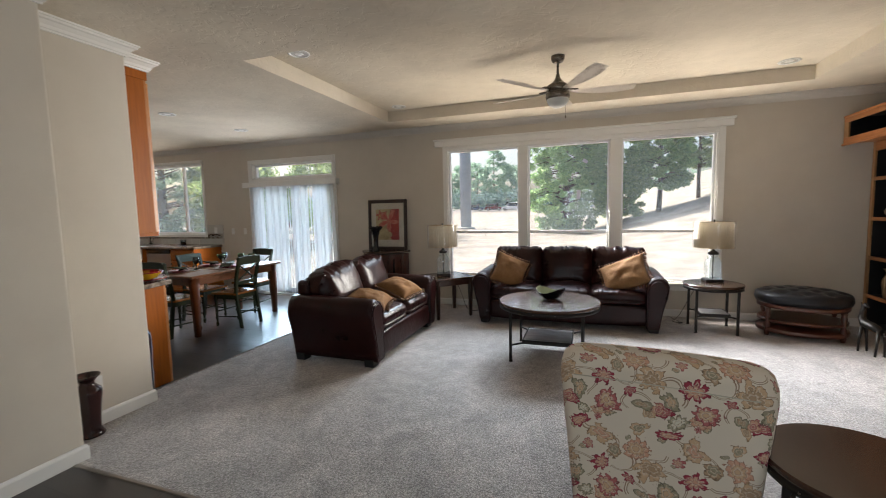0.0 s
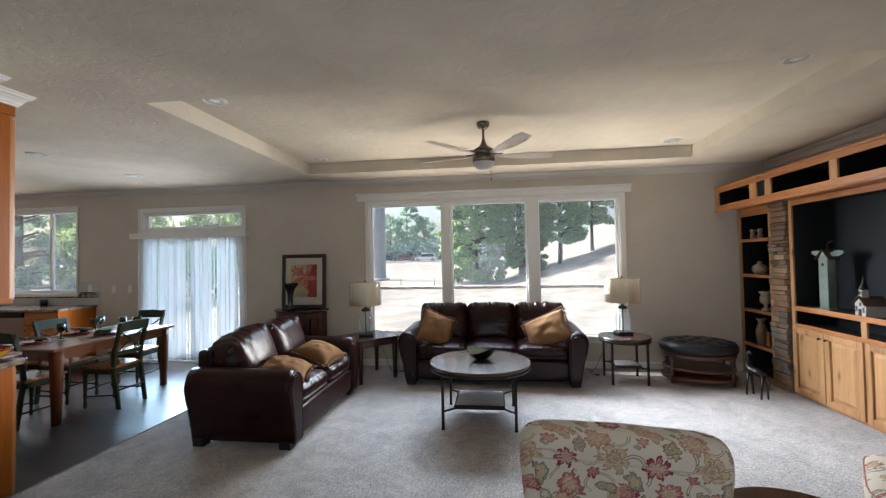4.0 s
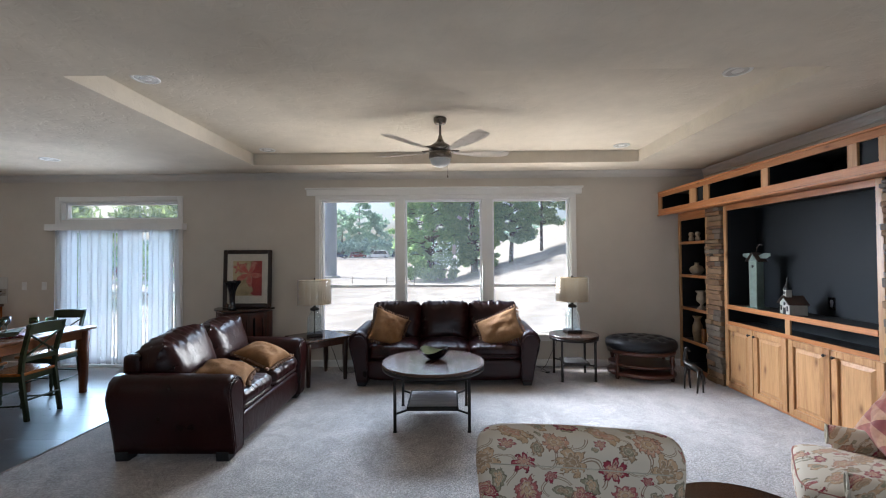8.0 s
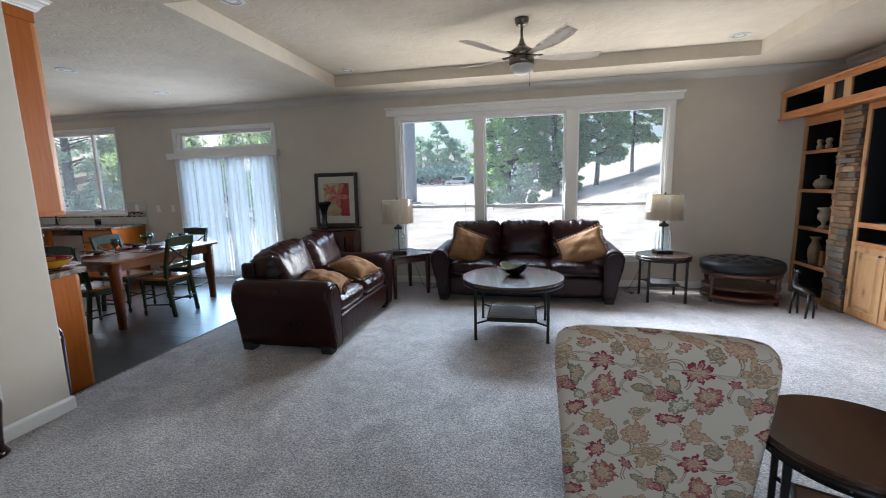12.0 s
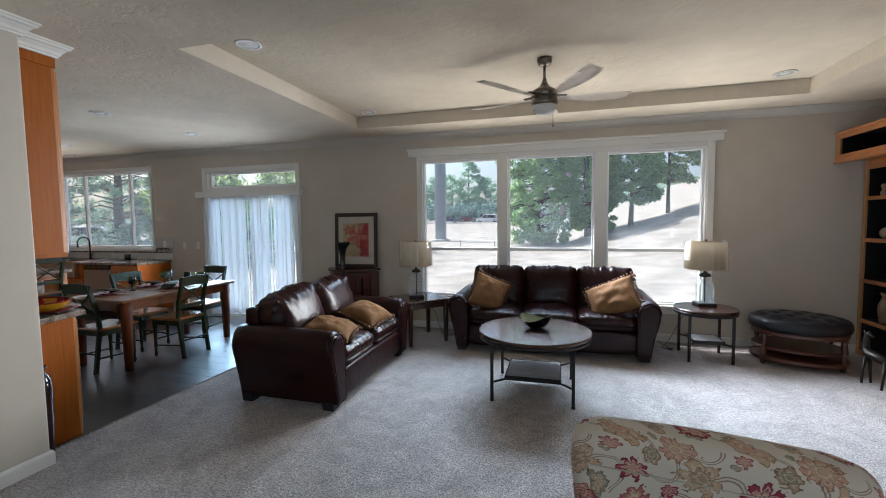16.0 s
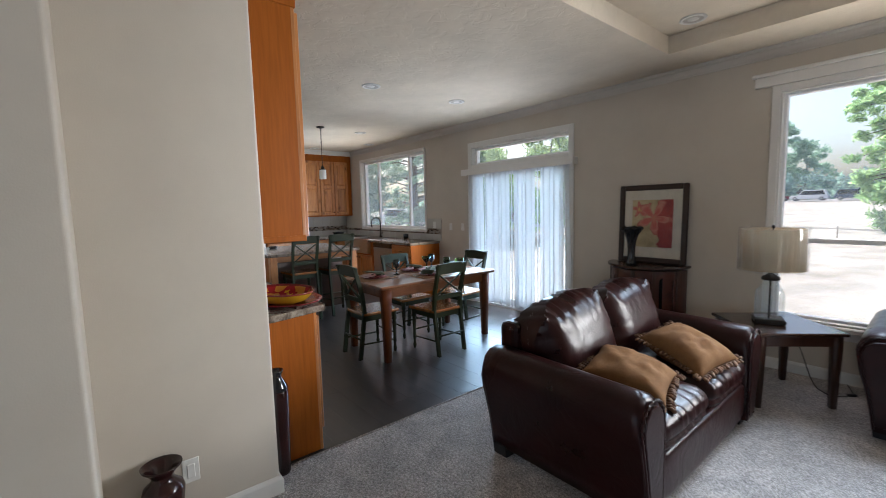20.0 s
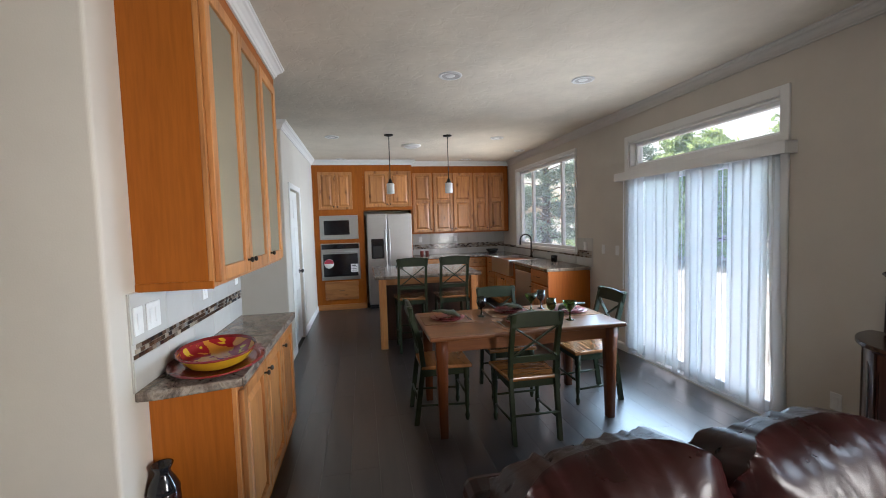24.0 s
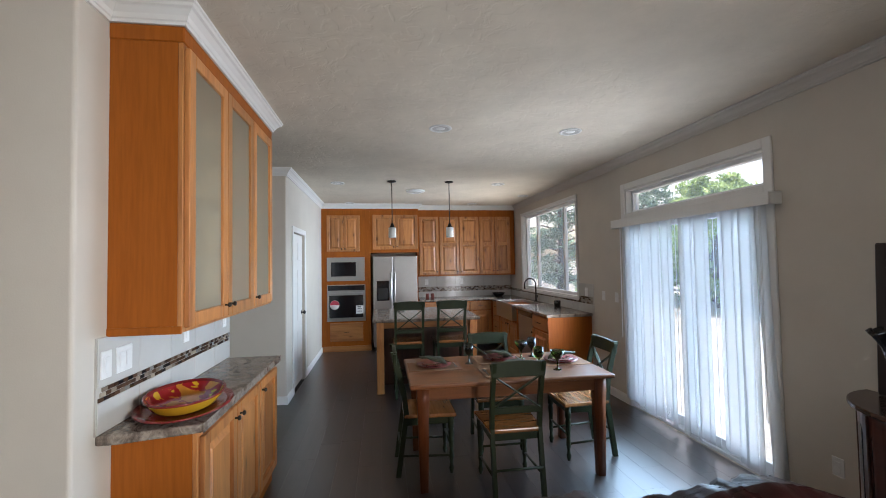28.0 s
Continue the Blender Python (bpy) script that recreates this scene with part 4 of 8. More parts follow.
sd = tagged(new("door_1"), "white two-panel sliding glass patio door", "door", "", "structure")
reveal(sd, *SLIDER, YW, YW + 0.15, bottom=False)
part("track", bx((SLIDER[0], YW + 0.02, 0.0), (SLIDER[1], YW + 0.14, 0.03), 0.004), VINYL, sd)
for a, b, y in ((-5.828, -4.95, YW + 0.09), (-5.01, -4.132, YW + 0.04)):
    part("sash", boxes([((a, y, 0.03), (a + 0.07, y + 0.04, 2.018)), ((b - 0.07, y, 0.03), (b, y + 0.04, 2.018)),
                        ((a + 0.07, y, 0.03), (b - 0.07, y + 0.04, 0.12)), ((a + 0.07, y, 1.94), (b - 0.07, y + 0.04, 2.018))], 0.004), VINYL, sd)
    p = part("pane", bx((a + 0.07, y + 0.017, 0.12), (b - 0.07, y + 0.023, 1.94)), GLASS, sd)
    p.visible_shadow = False
part("door_pull", boxes([((-4.985, YW + 0.01, 0.9), (-4.965, YW + 0.04, 1.15))], 0.004), VINYL, sd)
part("casing", bx((SLIDER[0] - 0.07, YW - 0.018, 0), (SLIDER[0], YW, 2.04), 0.004), TRIM, sd)
part("casing", bx((SLIDER[1], YW - 0.018, 0), (SLIDER[1] + 0.07, YW, 2.04), 0.004), TRIM, sd)

# Vertical blinds: valance and vanes, each vane its own turn and sway.
vb = thing("vertical_blind", pose(-4.98, 6.375, 0), "white vertical blind, closed and slightly tangled, over the patio door", "blind")
part("valance", boxes([((-1.0, -0.06, 1.965), (0.98, -0.045, 2.055)), ((-1.0, -0.045, 2.04), (0.98, 0.07, 2.055)),
                       ((-1.0, -0.045, 1.965), (-0.985, 0.07, 2.04)), ((0.965, -0.045, 1.965), (0.98, 0.07, 2.04))], 0.003), TRIM, vb, "off-white valance board")
part("head_rail", bx((-0.95, -0.02, 1.99), (0.94, 0.025, 2.03), 0.003), VINYL, vb)
rng = random.Random(5)
NV = 24
for i in range(NV):
    x = -0.84 + 1.70 * i / (NV - 1)
    turn = -42 + 6 * rng.uniform(-1, 1) if i in (4, 11, 17) else (18 if i % 2 else -14) + 12 * rng.uniform(-1, 1)
    if i == NV - 1:
        turn = 62
    secs = []
    for k in range(9):
        z = 0.05 + 1.94 * k / 8 if k else 0.045 + 0.05 * rng.random()
        down = 1 - k / 8
        a = radians(turn + 2 * down * math.sin(i * 1.7 + 0.4))
        sway = 0.005 * down * math.sin(i * 2.3) + (0.07 * down ** 1.5 if i == NV - 1 else 0)
        row = []
        for s in (-1, -0.5, 0, 0.5, 1):
            u, bow = s * 0.044, 0.004 * (1 - s * s)
            row.append(Vector((sway + u * math.cos(a) - bow * math.sin(a), u * math.sin(a) + bow * math.cos(a), z)))
        secs.append(row)
    bm = bmesh.new()
    grid = [[bm.verts.new(p) for p in row] for row in secs]
    for r0, r1 in zip(grid, grid[1:]):
        for k in range(4):
            bm.faces.new((r0[k], r0[k + 1], r1[k + 1], r1[k])).smooth = True
    bmesh.ops.solidify(bm, geom=bm.faces[:], thickness=0.0012)
    part("vane", bm, VANE, vb, m=pose(x, 0, 0))
part("wand", tube([(-0.86, -0.03, 1.96), (-0.865, -0.035, 0.75)], 0.006, 8), VINYL, vb)
bm = tube([(0.86, -0.02, 2.0), (0.87, -0.03, 1.2), (0.865, -0.03, 0.45), (0.875, -0.03, 0.45), (0.88, -0.03, 1.2), (0.875, -0.02, 2.0)], 0.002, 5)
part("pull_cord", bm, WHITEPLASTIC, vb)

pd = tagged(new("door_2"), "white six-panel interior door, closed, with black lever knob", "door", "", "structure")
a, b = PDOOR[0] + 0.01, PDOOR[1] - 0.01
part("slab", bx((a, 2.535, 0.012), (b, 2.57, 2.03), 0.003), TRIM, pd)
for x0, x1 in ((a + 0.10, (a + b) / 2 - 0.04), ((a + b) / 2 + 0.04, b - 0.10)):
    for z0, z1 in ((0.16, 0.72), (0.86, 1.55), (1.68, 1.92)):
        part("raised_panel", bx((x0, 2.566, z0), (x1, 2.576, z1), 0.008), TRIM, pd)
for x0, x1 in ((PDOOR[0] - 0.07, PDOOR[0]), (PDOOR[1], PDOOR[1] + 0.07)):
    part("casing", bx((x0, 2.60, 0), (x1, 2.616, 2.11), 0.004), TRIM, pd)
part("casing", bx((PDOOR[0], 2.60, 2.04), (PDOOR[1], 2.616, 2.11), 0.004), TRIM, pd)
knob = lathe([(0.0, 0.07), (0.018, 0.068), (0.028, 0.055), (0.026, 0.042), (0.010, 0.034), (0.010, 0.012), (0.030, 0.010), (0.030, 0.0)], 16)
part("door_knob", knob, BLACKPLASTIC, pd, "black round knob", pose(b - 0.65, 2.57, 0.95, -90))
for z in (0.25, 1.05, 1.80):
    part("hinge", bx((b - 0.004, 2.56, z), (b + 0.012, 2.604, z + 0.09), 0.002), BLACKPLASTIC, pd)


# ---- living room ----
def cyl_leg(x, y, h, w):
    return bx((x - w / 2, y - w / 2, 0), (x + w / 2, y + w / 2, h), 0.006)


def leather_sofa(name, m, width, seats, label):
    """Front towards -y, origin on the floor in the middle."""
    s = thing(name, m, label, "sofa")
    aw, yf, yb = 0.20, -0.47, 0.45
    inner = width / 2 - aw - 0.02
    part("base", bx((-inner - 0.02, yf + 0.05, 0.07), (inner + 0.02, yb - 0.02, 0.31), 0.02, 2), LEATHER, s)
    part("front_rail", cushion(2 * inner + 0.03, 0.10, 0.25, 7, cuts=7), LEATHER, s, m=pose(0, yf + 0.045, 0.195))
    part("back_frame", bx((-inner - 0.06, yb - 0.14, 0.10), (inner + 0.06, yb, 0.80), 0.04, 3), LEATHER, s)
    prof = [(-0.10, 0.06), (-0.10, 0.30), (-0.10, 0.52), (-0.085, 0.595), (-0.045, 0.645), (0.01, 0.665), (0.07, 0.655), (0.115, 0.62), (0.135, 0.565),
            (0.126, 0.50), (0.10, 0.40), (0.072, 0.28), (0.048, 0.15), (0.036, 0.06)]
    for sgn in (-1, 1):
        secs = []
        for y, k, drop in ((yf - 0.015, 0.90, 0.05), (yf, 0.985, 0.02), (yf + 0.03, 1.0, 0.005), (-0.2, 1.0, 0.0), (0.1, 1.0, -0.005), (0.35, 1.0, -0.01), (yb - 0.02, 0.99, -0.01), (yb, 0.92, 0.02)):
            secs.append([(sgn * (width / 2 - 0.135 + px * k), y, 0.06 + (pz - 0.06) * k - drop * (pz / 0.66)) for px, pz in prof])
        arm = part("arm", loft(secs), LEATHER, s)
        front = [(sgn * (width / 2 - 0.135 + px * 0.8), 0.09 + (pz - 0.06) * 0.87) for px, pz in prof]
        part("arm_panel", prism(front, 0.02, "y", 0.006), LEATHER, arm, m=pose(0, yf - 0.024, 0))
        line = [(sgn * (width / 2 - 0.135 + px * 0.93), yf - 0.015, 0.07 + (pz - 0.06) * 0.945) for px, pz in prof]
        fine = [tuple(a + (b - a) * t / 5 for a, b in zip(p, q)) for p, q in zip(line, line[1:]) for t in range(5)] + [line[-1]]
        part("piping", tube(fine, [0.007 + (0.004 * math.sin(k * 2.1) * min(1, max(0, (p[2] - 0.45) * 8))) for k, p in enumerate(fine)], 6), LEATHER, arm, "gathered leather piping")
        for y in (yf + 0.08, yb - 0.06):
            part("foot", prism([(-0.05, 0.0), (0.05, 0.0), (0.06, 0.075), (-0.06, 0.075)], 0.10, "y", 0.005), BLACKIN, s, m=pose(sgn * (width / 2 - 0.15), y - 0.05, 0))
    w = 2 * inner / seats
    for i in range(seats):
        x = -inner + (i + 0.5) * w
        part("seat_cushion", seat_pad(w + 0.010, 0.68, 0.19, i + 3), LEATHER, s, m=pose(x, yf + 0.325, 0.395))
        part("welt", tube([(x - w / 2 + 0.03, yf + 0.02, 0.335), (x, yf + 0.008, 0.335), (x + w / 2 - 0.03, yf + 0.02, 0.335)], 0.006, 6), LEATHER, s)
        if seats == 3:
            part("back_cushion", puff(w + 0.05, 0.30, 0.56, 6.5, i + 11, 0.015), LEATHER, s, m=pose(x * 1.045, yb - 0.21, 0.665, -12))
        else:
            part("back_cushion", puff(w + 0.06, 0.37, 0.60, 2.9, i + 11, 0.013), LEATHER, s, m=pose(x, yb - 0.23, 0.640, -13, -8 if i == 0 else -3))
    return s


def tassel_pillow(m, seed, w=0.44, h=0.44, label="ochre cotton throw pillow with tasselled fringe"):
    p = thing("throw_pillow", m, label, "pillow", "ochre throw pillows")
    part("cover", pillow(w, h, 0.20, seed), GOLDCLOTH, p)
    bm = bmesh.new()
    r = random.Random(seed)
    for k in range(4):
        for j in range(17):
            s = -1 + 2 * (j + 0.5) / 17
            x, y = ((s, -1), (s, 1), (-1, s), (1, s))[k]
            pull = 1 - 0.10 * (1 - s * s)
            cx, cy = (x * w / 2, y * h / 2 * pull) if k < 2 else (x * w / 2 * pull, y * h / 2)
            ox, oy = ((0, -1), (0, 1), (-1, 0), (1, 0))[k]
            jit = r.uniform(-0.009, 0.009)
            tube([(cx, cy, 0), (cx + ox * 0.012 + jit, cy + oy * 0.012 + jit, 0.003), (cx + ox * 0.028 + jit, cy + oy * 0.028, -0.002), (cx + ox * 0.036 + jit, cy + oy * 0.036, -0.004)],
                 [0.004, 0.009, 0.011 + jit * 0.2, 0.006], 6, bm=bm)
    tagged(part("fringe", bm, TASSEL, p, "dark gold tassel fringe"), kind="stuff")
    return p


leather_sofa("leather_sofa", pose(-0.29, 5.95, 0), 2.30, 3, "dark brown leather three-seat sofa with rolled arms under the window")
leather_sofa("leather_loveseat", pose(-2.36, 4.42, 0, 0, 0, 90), 1.72, 2, "dark brown leather two-seat loveseat with rolled arms")
tassel_pillow(pose(-0.99, 5.71, 0.655, 60, 24, 16), 1)
tassel_pillow(pose(0.40, 5.70, 0.645, 56, -24, -14), 2, 0.56, 0.42)
tassel_pillow(pose(-2.185, 4.09, 0.555, 3.5, 13, 16), 3, 0.43, 0.43)
tassel_pillow(pose(-2.11, 4.68, 0.575, 6, 18, -10), 4, 0.42, 0.38)


def metal_table(name, m, d, h, leg, label, shelf=0.17, board=None):
    """Round wooden top on four dark metal legs, with a square shelf hung on diagonal bars."""
    t = thing(name, m, label, "table")
    R = d / 2
    part("tabletop", lathe([(0, h - 0.03), (R - 0.012, h - 0.03), (R - 0.004, h - 0.026), (R, h - 0.018), (R, h - 0.008), (R - 0.006, h), (0, h)], 56, smooth=False), DARKTOP, t)
    part("apron_ring", lathe([(R - 0.03, h - 0.062), (R - 0.006, h - 0.062), (R - 0.006, h - 0.03), (R - 0.03, h - 0.03)], 56), BRONZE, t, "dark metal rim with rivets")
    bm = bmesh.new()
    for k in range(16):
        a = 2 * math.pi * (k + 0.5) / 16
        join(bm, lathe([(0.0045, 0), (0.004, 0.003), (0, 0.004)], 8), Matrix.Translation(((R - 0.006) * math.cos(a), (R - 0.006) * math.sin(a), h - 0.046)) @ Vector((math.cos(a), math.sin(a), 0)).to_track_quat("Z", "Y").to_matrix().to_4x4())
    tagged(part("rivets", bm, NICKEL, t), kind="stuff")
    for x in (-1, 1):
        for y in (-1, 1):
            g = part("leg", bx((x * leg - 0.013, y * leg - 0.013, 0), (x * leg + 0.013, y * leg + 0.013, h - 0.06), 0.003), BRONZE, t)
            part("foot_pad", lathe([(0.018, 0), (0.018, 0.008), (0.013, 0.012)], 12), BRONZE, g, m=pose(x * leg, y * leg, 0))
            part("brace", bar((x * leg, y * leg, shelf - 0.01), (x * leg * 0.62, y * leg * 0.62, shelf - 0.01), 0.016, 0.016), BRONZE, t)
    q = leg * 0.68
    part("shelf", bx((-q, -q, shelf), (q, q, shelf + 0.018), 0.003), board or PALESHELF, t, "dark wood plank shelf" if board else "pale grey plank shelf")
    part("shelf_rail", boxes([((-q - 0.012, -q - 0.012, shelf - 0.018), (q + 0.012, -q, shelf + 0.02)), ((-q - 0.012, q, shelf - 0.018), (q + 0.012, q + 0.012, shelf + 0.02)),
                              ((-q - 0.012, -q, shelf - 0.018), (-q, q, shelf + 0.02)), ((q, -q, shelf - 0.018), (q + 0.012, q, shelf + 0.02))], 0.002), BRONZE, t)
    return t


metal_table("coffee_table", pose(-0.385, 4.52, 0), 0.99, 0.55, 0.33, "round dark wood coffee table on square metal legs")
metal_table("end_table", pose(1.37, 5.865, 0), 0.62, 0.555, 0.205, "round dark wood end table on square metal legs beside the sofa", 0.20)
metal_table("side_table", pose(0.93, 2.08, 0, 0, 0, 66), 0.62, 0.532, 0.205, "round dark wood side table on metal legs beside the armchair", 0.17, DARKTOP)

et = thing("square_end_table", pose(-1.92, 5.82, 0, 0, 0, 45), "dark cherry square end table with tapered legs between the sofas", "table")
part("tabletop", bx((-0.30, -0.30, 0.53), (0.30, 0.30, 0.555), 0.006), DARKTOP, et)
for a, b in (((-0.26, -0.26), (0.26, -0.24)), ((-0.26, 0.24), (0.26, 0.26)), ((-0.26, -0.24), (-0.24, 0.24)), ((0.24, -0.24), (0.26, 0.24))):
    part("apron", bx((*a, 0.45), (*b, 0.53), 0.002), DARKWOOD, et)
for x in (-1, 1):
    for y in (-1, 1):
        secs = [[(x * 0.25 + sx * w, y * 0.25 + sy * w, z) for sx, sy in ((-1, -1), (1, -1), (1, 1), (-1, 1))] for z, w in ((0, 0.017), (0.43, 0.026), (0.53, 0.026))]
        part("leg", loft(secs), DARKWOOD, et)


def table_lamp(m, label):
    p = thing("table_lamp", m, label, "lamp", "glass jug table lamps")
    part("base", bx((-0.095, -0.095, 0), (0.095, 0.095, 0.035), 0.008), BRONZE, p, "dark square base")
    j = part("jug", lathe([(0.0, 0.036), (0.085, 0.037), (0.092, 0.05), (0.092, 0.21), (0.086, 0.24), (0.06, 0.28), (0.046, 0.305), (0.046, 0.335)], 32), JUGGLASS, p, "clear glass jug body")
    j.visible_shadow = False
    part("stem", tube([(0, 0, 0.035), (0, 0, 0.46)], 0.007, 10), BRONZE, p)
    part("collar", lathe([(0.052, 0.325), (0.06, 0.331), (0.056, 0.350), (0.03, 0.365), (0.014, 0.378), (0.02, 0.390), (0.012, 0.40), (0, 0.405)], 24), BRONZE, p, "dark bronze cap")
    bm = lathe([(0.205, 0.408), (0.195, 0.712)], 48)
    for f in [f for f in bm.faces if len(f.verts) > 4]:
        bm.faces.remove(f)
    bmesh.ops.solidify(bm, geom=bm.faces[:], thickness=0.003)
    sh = part("shade", bm, SHADE, p, "beige linen drum shade still in clear wrap")
    part("trim_ring", tube([(0.206 * math.cos(a), 0.206 * math.sin(a), 0.410) for a in [2 * math.pi * k / 40 for k in range(41)]], 0.003, 6), SHADE, sh)
    bm = bmesh.new()
    rr = random.Random(3)
    rings = []
    for z in (0.39, 0.44, 0.50, 0.57, 0.64, 0.70, 0.72):
        rings.append([bm.verts.new(((0.213 + 0.012 * noise.noise(Vector((k * 0.7, z * 30, 1)))) * math.cos(2 * math.pi * k / 48), (0.213 + 0.012 * noise.noise(Vector((k * 0.7, z * 30, 5)))) * math.sin(2 * math.pi * k / 48), z + 0.006 * rr.random())) for k in range(48)])
    for a, b in zip(rings, rings[1:]):
        for k in range(48):
            bm.faces.new((a[k], a[(k + 1) % 48], b[(k + 1) % 48], b[k])).smooth = True
    w = part("plastic_wrap", bm, PLASTICWRAP, sh)
    w.visible_shadow = False
    part("spider", boxes([((-0.195, -0.002, 0.695), (0.195, 0.002, 0.699)), ((-0.002, -0.195, 0.695), (0.002, 0.195, 0.699))]), BRONZE, p)
    part("socket", tube([(0, 0, 0.40), (0, 0, 0.52)], 0.016, 10), BRONZE, p)
    part("finial", lathe([(0.004, 0.52), (0.004, 0.715), (0.011, 0.722), (0.009, 0.737), (0, 0.742)], 12), BRONZE, p)
    return p


table_lamp(pose(-1.95, 5.80, 0.555, 0, 0, 20), "clear glass jug table lamp on the square end table")
table_lamp(pose(1.39, 5.98, 0.555, 0, 0, 5), "clear glass jug table lamp on the round end table")

# Dish on the coffee table: a folded bowl, black outside and pale green inside.
bm = bmesh.new()
rings = []
for k in range(9):
    t = k / 8
    ring = []
    for j in range(40):
        a = 2 * math.pi * j / 40
        r = 0.045 + 0.115 * t ** 0.8
        lift = 0.085 * t ** 1.4 * (1 + 0.75 * math.cos(a - 2.4) ** 2 * t)
        ring.append(bm.verts.new((r * math.cos(a) * 1.15, r * math.sin(a) * 0.8, 0.004 + lift)))
    rings.append(ring)
for a, b in zip(rings, rings[1:]):
    for j in range(40):
        bm.faces.new((a[j], a[(j + 1) % 40], b[(j + 1) % 40], b[j])).smooth = True
bm.faces.new(rings[0][::-1])
inner_bm = bm.copy()
bmesh.ops.solidify(bm, geom=bm.faces[:], thickness=-0.004)
bowl = thing("decor_bowl", pose(-0.37, 4.58, 0.551, 0, 0, 20) @ Matrix.Diagonal((0.80, 0.80, 0.80, 1)), "black glazed folded bowl with pale green inside on the coffee table", "bowl")
part("outside", bm, BLACKGLOSS, bowl)
inner_bm.transform(Matrix.Translation((0, 0, 0.0025)) @ Matrix.Diagonal((0.985, 0.985, 1.0, 1)))
CELADON = mat("celadon_glaze", (0.30, 0.31, 0.22), (0.24, 0.26, 0.17), 10, rough=0.12)
part("inside", inner_bm, CELADON, bowl, "pale green glaze")

# Oval ottoman on a low two-tier wooden stand.
ot = thing("ottoman", pose(2.24, 5.90, 0, 0, 0, -12), "oval black leather ottoman on a cherry wood two-tier base", "ottoman")
OX, OY = 0.43, 0.35
TUFTS = [(0.0, 0.0)] + [(0.19 * math.cos(k * math.pi / 3), 0.16 * math.sin(k * math.pi / 3)) for k in range(6)] + [(0.33 * math.cos((k + 0.5) * math.pi / 5), 0.27 * math.sin((k + 0.5) * math.pi / 5)) for k in range(10)]
bm = lathe([(0, 0.355), (0.9, 0.355), (0.97, 0.37), (1.0, 0.41), (0.985, 0.455)] + [(0.95 - 0.05 * k, 0.455 + 0.067 * (1 - (0.95 - 0.05 * k) ** 4) ** 0.6) for k in range(19)] + [(0.0, 0.522)], 72, OX, OY)
for v in bm.verts:
    if v.co.z > 0.43:
        v.co.z -= sum(0.024 * math.exp(-((v.co.x - x) ** 2 + (v.co.y - y) ** 2) / 0.0016) for x, y in TUFTS)
part("cushion", bm, BLACKLEATHER, ot, "black tufted leather top")
bm = bmesh.new()
for x, y in TUFTS[:7]:
    join(bm, lathe([(0.012, 0), (0.009, 0.005), (0, 0.007)], 10), Matrix.Translation((x, y, 0.496)))
tagged(part("buttons", bm, BLACKLEATHER, ot), kind="stuff")
for z, k in ((0.315, 0.94), (0.045, 0.95)):
    part("rim", lathe([(0.0, z), (k - 0.01, z), (k, z + 0.012), (k, z + 0.035), (k - 0.01, z + 0.045), (0, z + 0.045)], 56, OX, OY), REDWOOD, ot)
part("rail", lathe([(0.88, 0.16), (0.92, 0.16), (0.92, 0.19), (0.88, 0.19)], 56, OX, OY), REDWOOD, ot)
for a in (35, 145, 215, 325):
    x, y = OX * 0.9 * math.cos(radians(a)), OY * 0.9 * math.sin(radians(a))
    part("post", lathe([(0.022, 0.0), (0.028, 0.04), (0.024, 0.09), (0.030, 0.12), (0.018, 0.16), (0.018, 0.20), (0.030, 0.24), (0.024, 0.28), (0.030, 0.315)], 16), REDWOOD, ot, m=pose(x, y, 0))

# Lamp cords trailing over the carpet to the wall.
for pts in ([(-1.86, 5.92, 0.545), (-1.80, 6.10, 0.30), (-1.72, 6.16, 0.03), (-1.60, 6.05, 0.008), (-1.50, 6.16, 0.008), (-1.52, 6.28, 0.01), (-1.56, 6.40, 0.012)],
            [(1.30, 6.10, 0.55), (1.22, 6.24, 0.32), (1.10, 6.26, 0.05), (1.00, 6.14, 0.008), (1.08, 6.06, 0.008), (1.04, 6.24, 0.01), (0.98, 6.40, 0.012)]):
    fine = []
    for a, b, c, d in zip([pts[0]] + pts, pts, pts[1:], pts[2:] + [pts[-1]]):
        a, b, c, d = map(Vector, (a, b, c, d))
        for t in (0, 0.25, 0.5, 0.75):
            fine.append(b + (c - a) * 0.5 * t + (a * 2 - b * 5 + c * 4 - d) * 0.5 * t * t + (b * 3 - a - c * 3 + d) * 0.5 * t ** 3)
    for p in fine:
        p.z = max(p.z, 0.006)
    cord = thing("lamp_cord", pose(0, 0, 0), "thin black lamp cord trailing over the carpet", "cord", "lamp cords")
    part("cable", tube(fine, 0.0035, 6), BLACKPLASTIC, cord)
    part("switch", bx((-0.03, -0.011, 0), (0.03, 0.011, 0.018), 0.004), BLACKPLASTIC, cord, "black inline switch", pose(pts[4][0], pts[4][1], 0.0, 0, 0, 40))

# Half-round console with the leaning picture and a black vase.
con = thing("console_cabinet", pose(-3.115, 6.385, 0), "dark cherry bow-front console cabinet against the wall", "cabinet")
half = lambda rx, ry: [(rx * math.cos(math.pi + math.pi * k / 24), ry * math.sin(math.pi + math.pi * k / 24)) for k in range(25)]
part("top", prism(half(0.41, 0.40), 0.025, "z", 0.005), DARKTOP, con, m=pose(0, 0, 0.83))
part("body", prism(half(0.375, 0.355), 0.68, "z", 0.003), REDWOOD, con, m=pose(0, 0, 0.13))
for a in (205, 240, 270, 300, 335):
    x, y = 0.377 * math.cos(radians(a)), 0.357 * math.sin(radians(a))
    part("stile", bx((-0.016, -0.008, 0.13), (0.016, 0.008, 0.81), 0.003), DARKWOOD, con, m=pose(x, y, 0, 0, 0, a + 90))
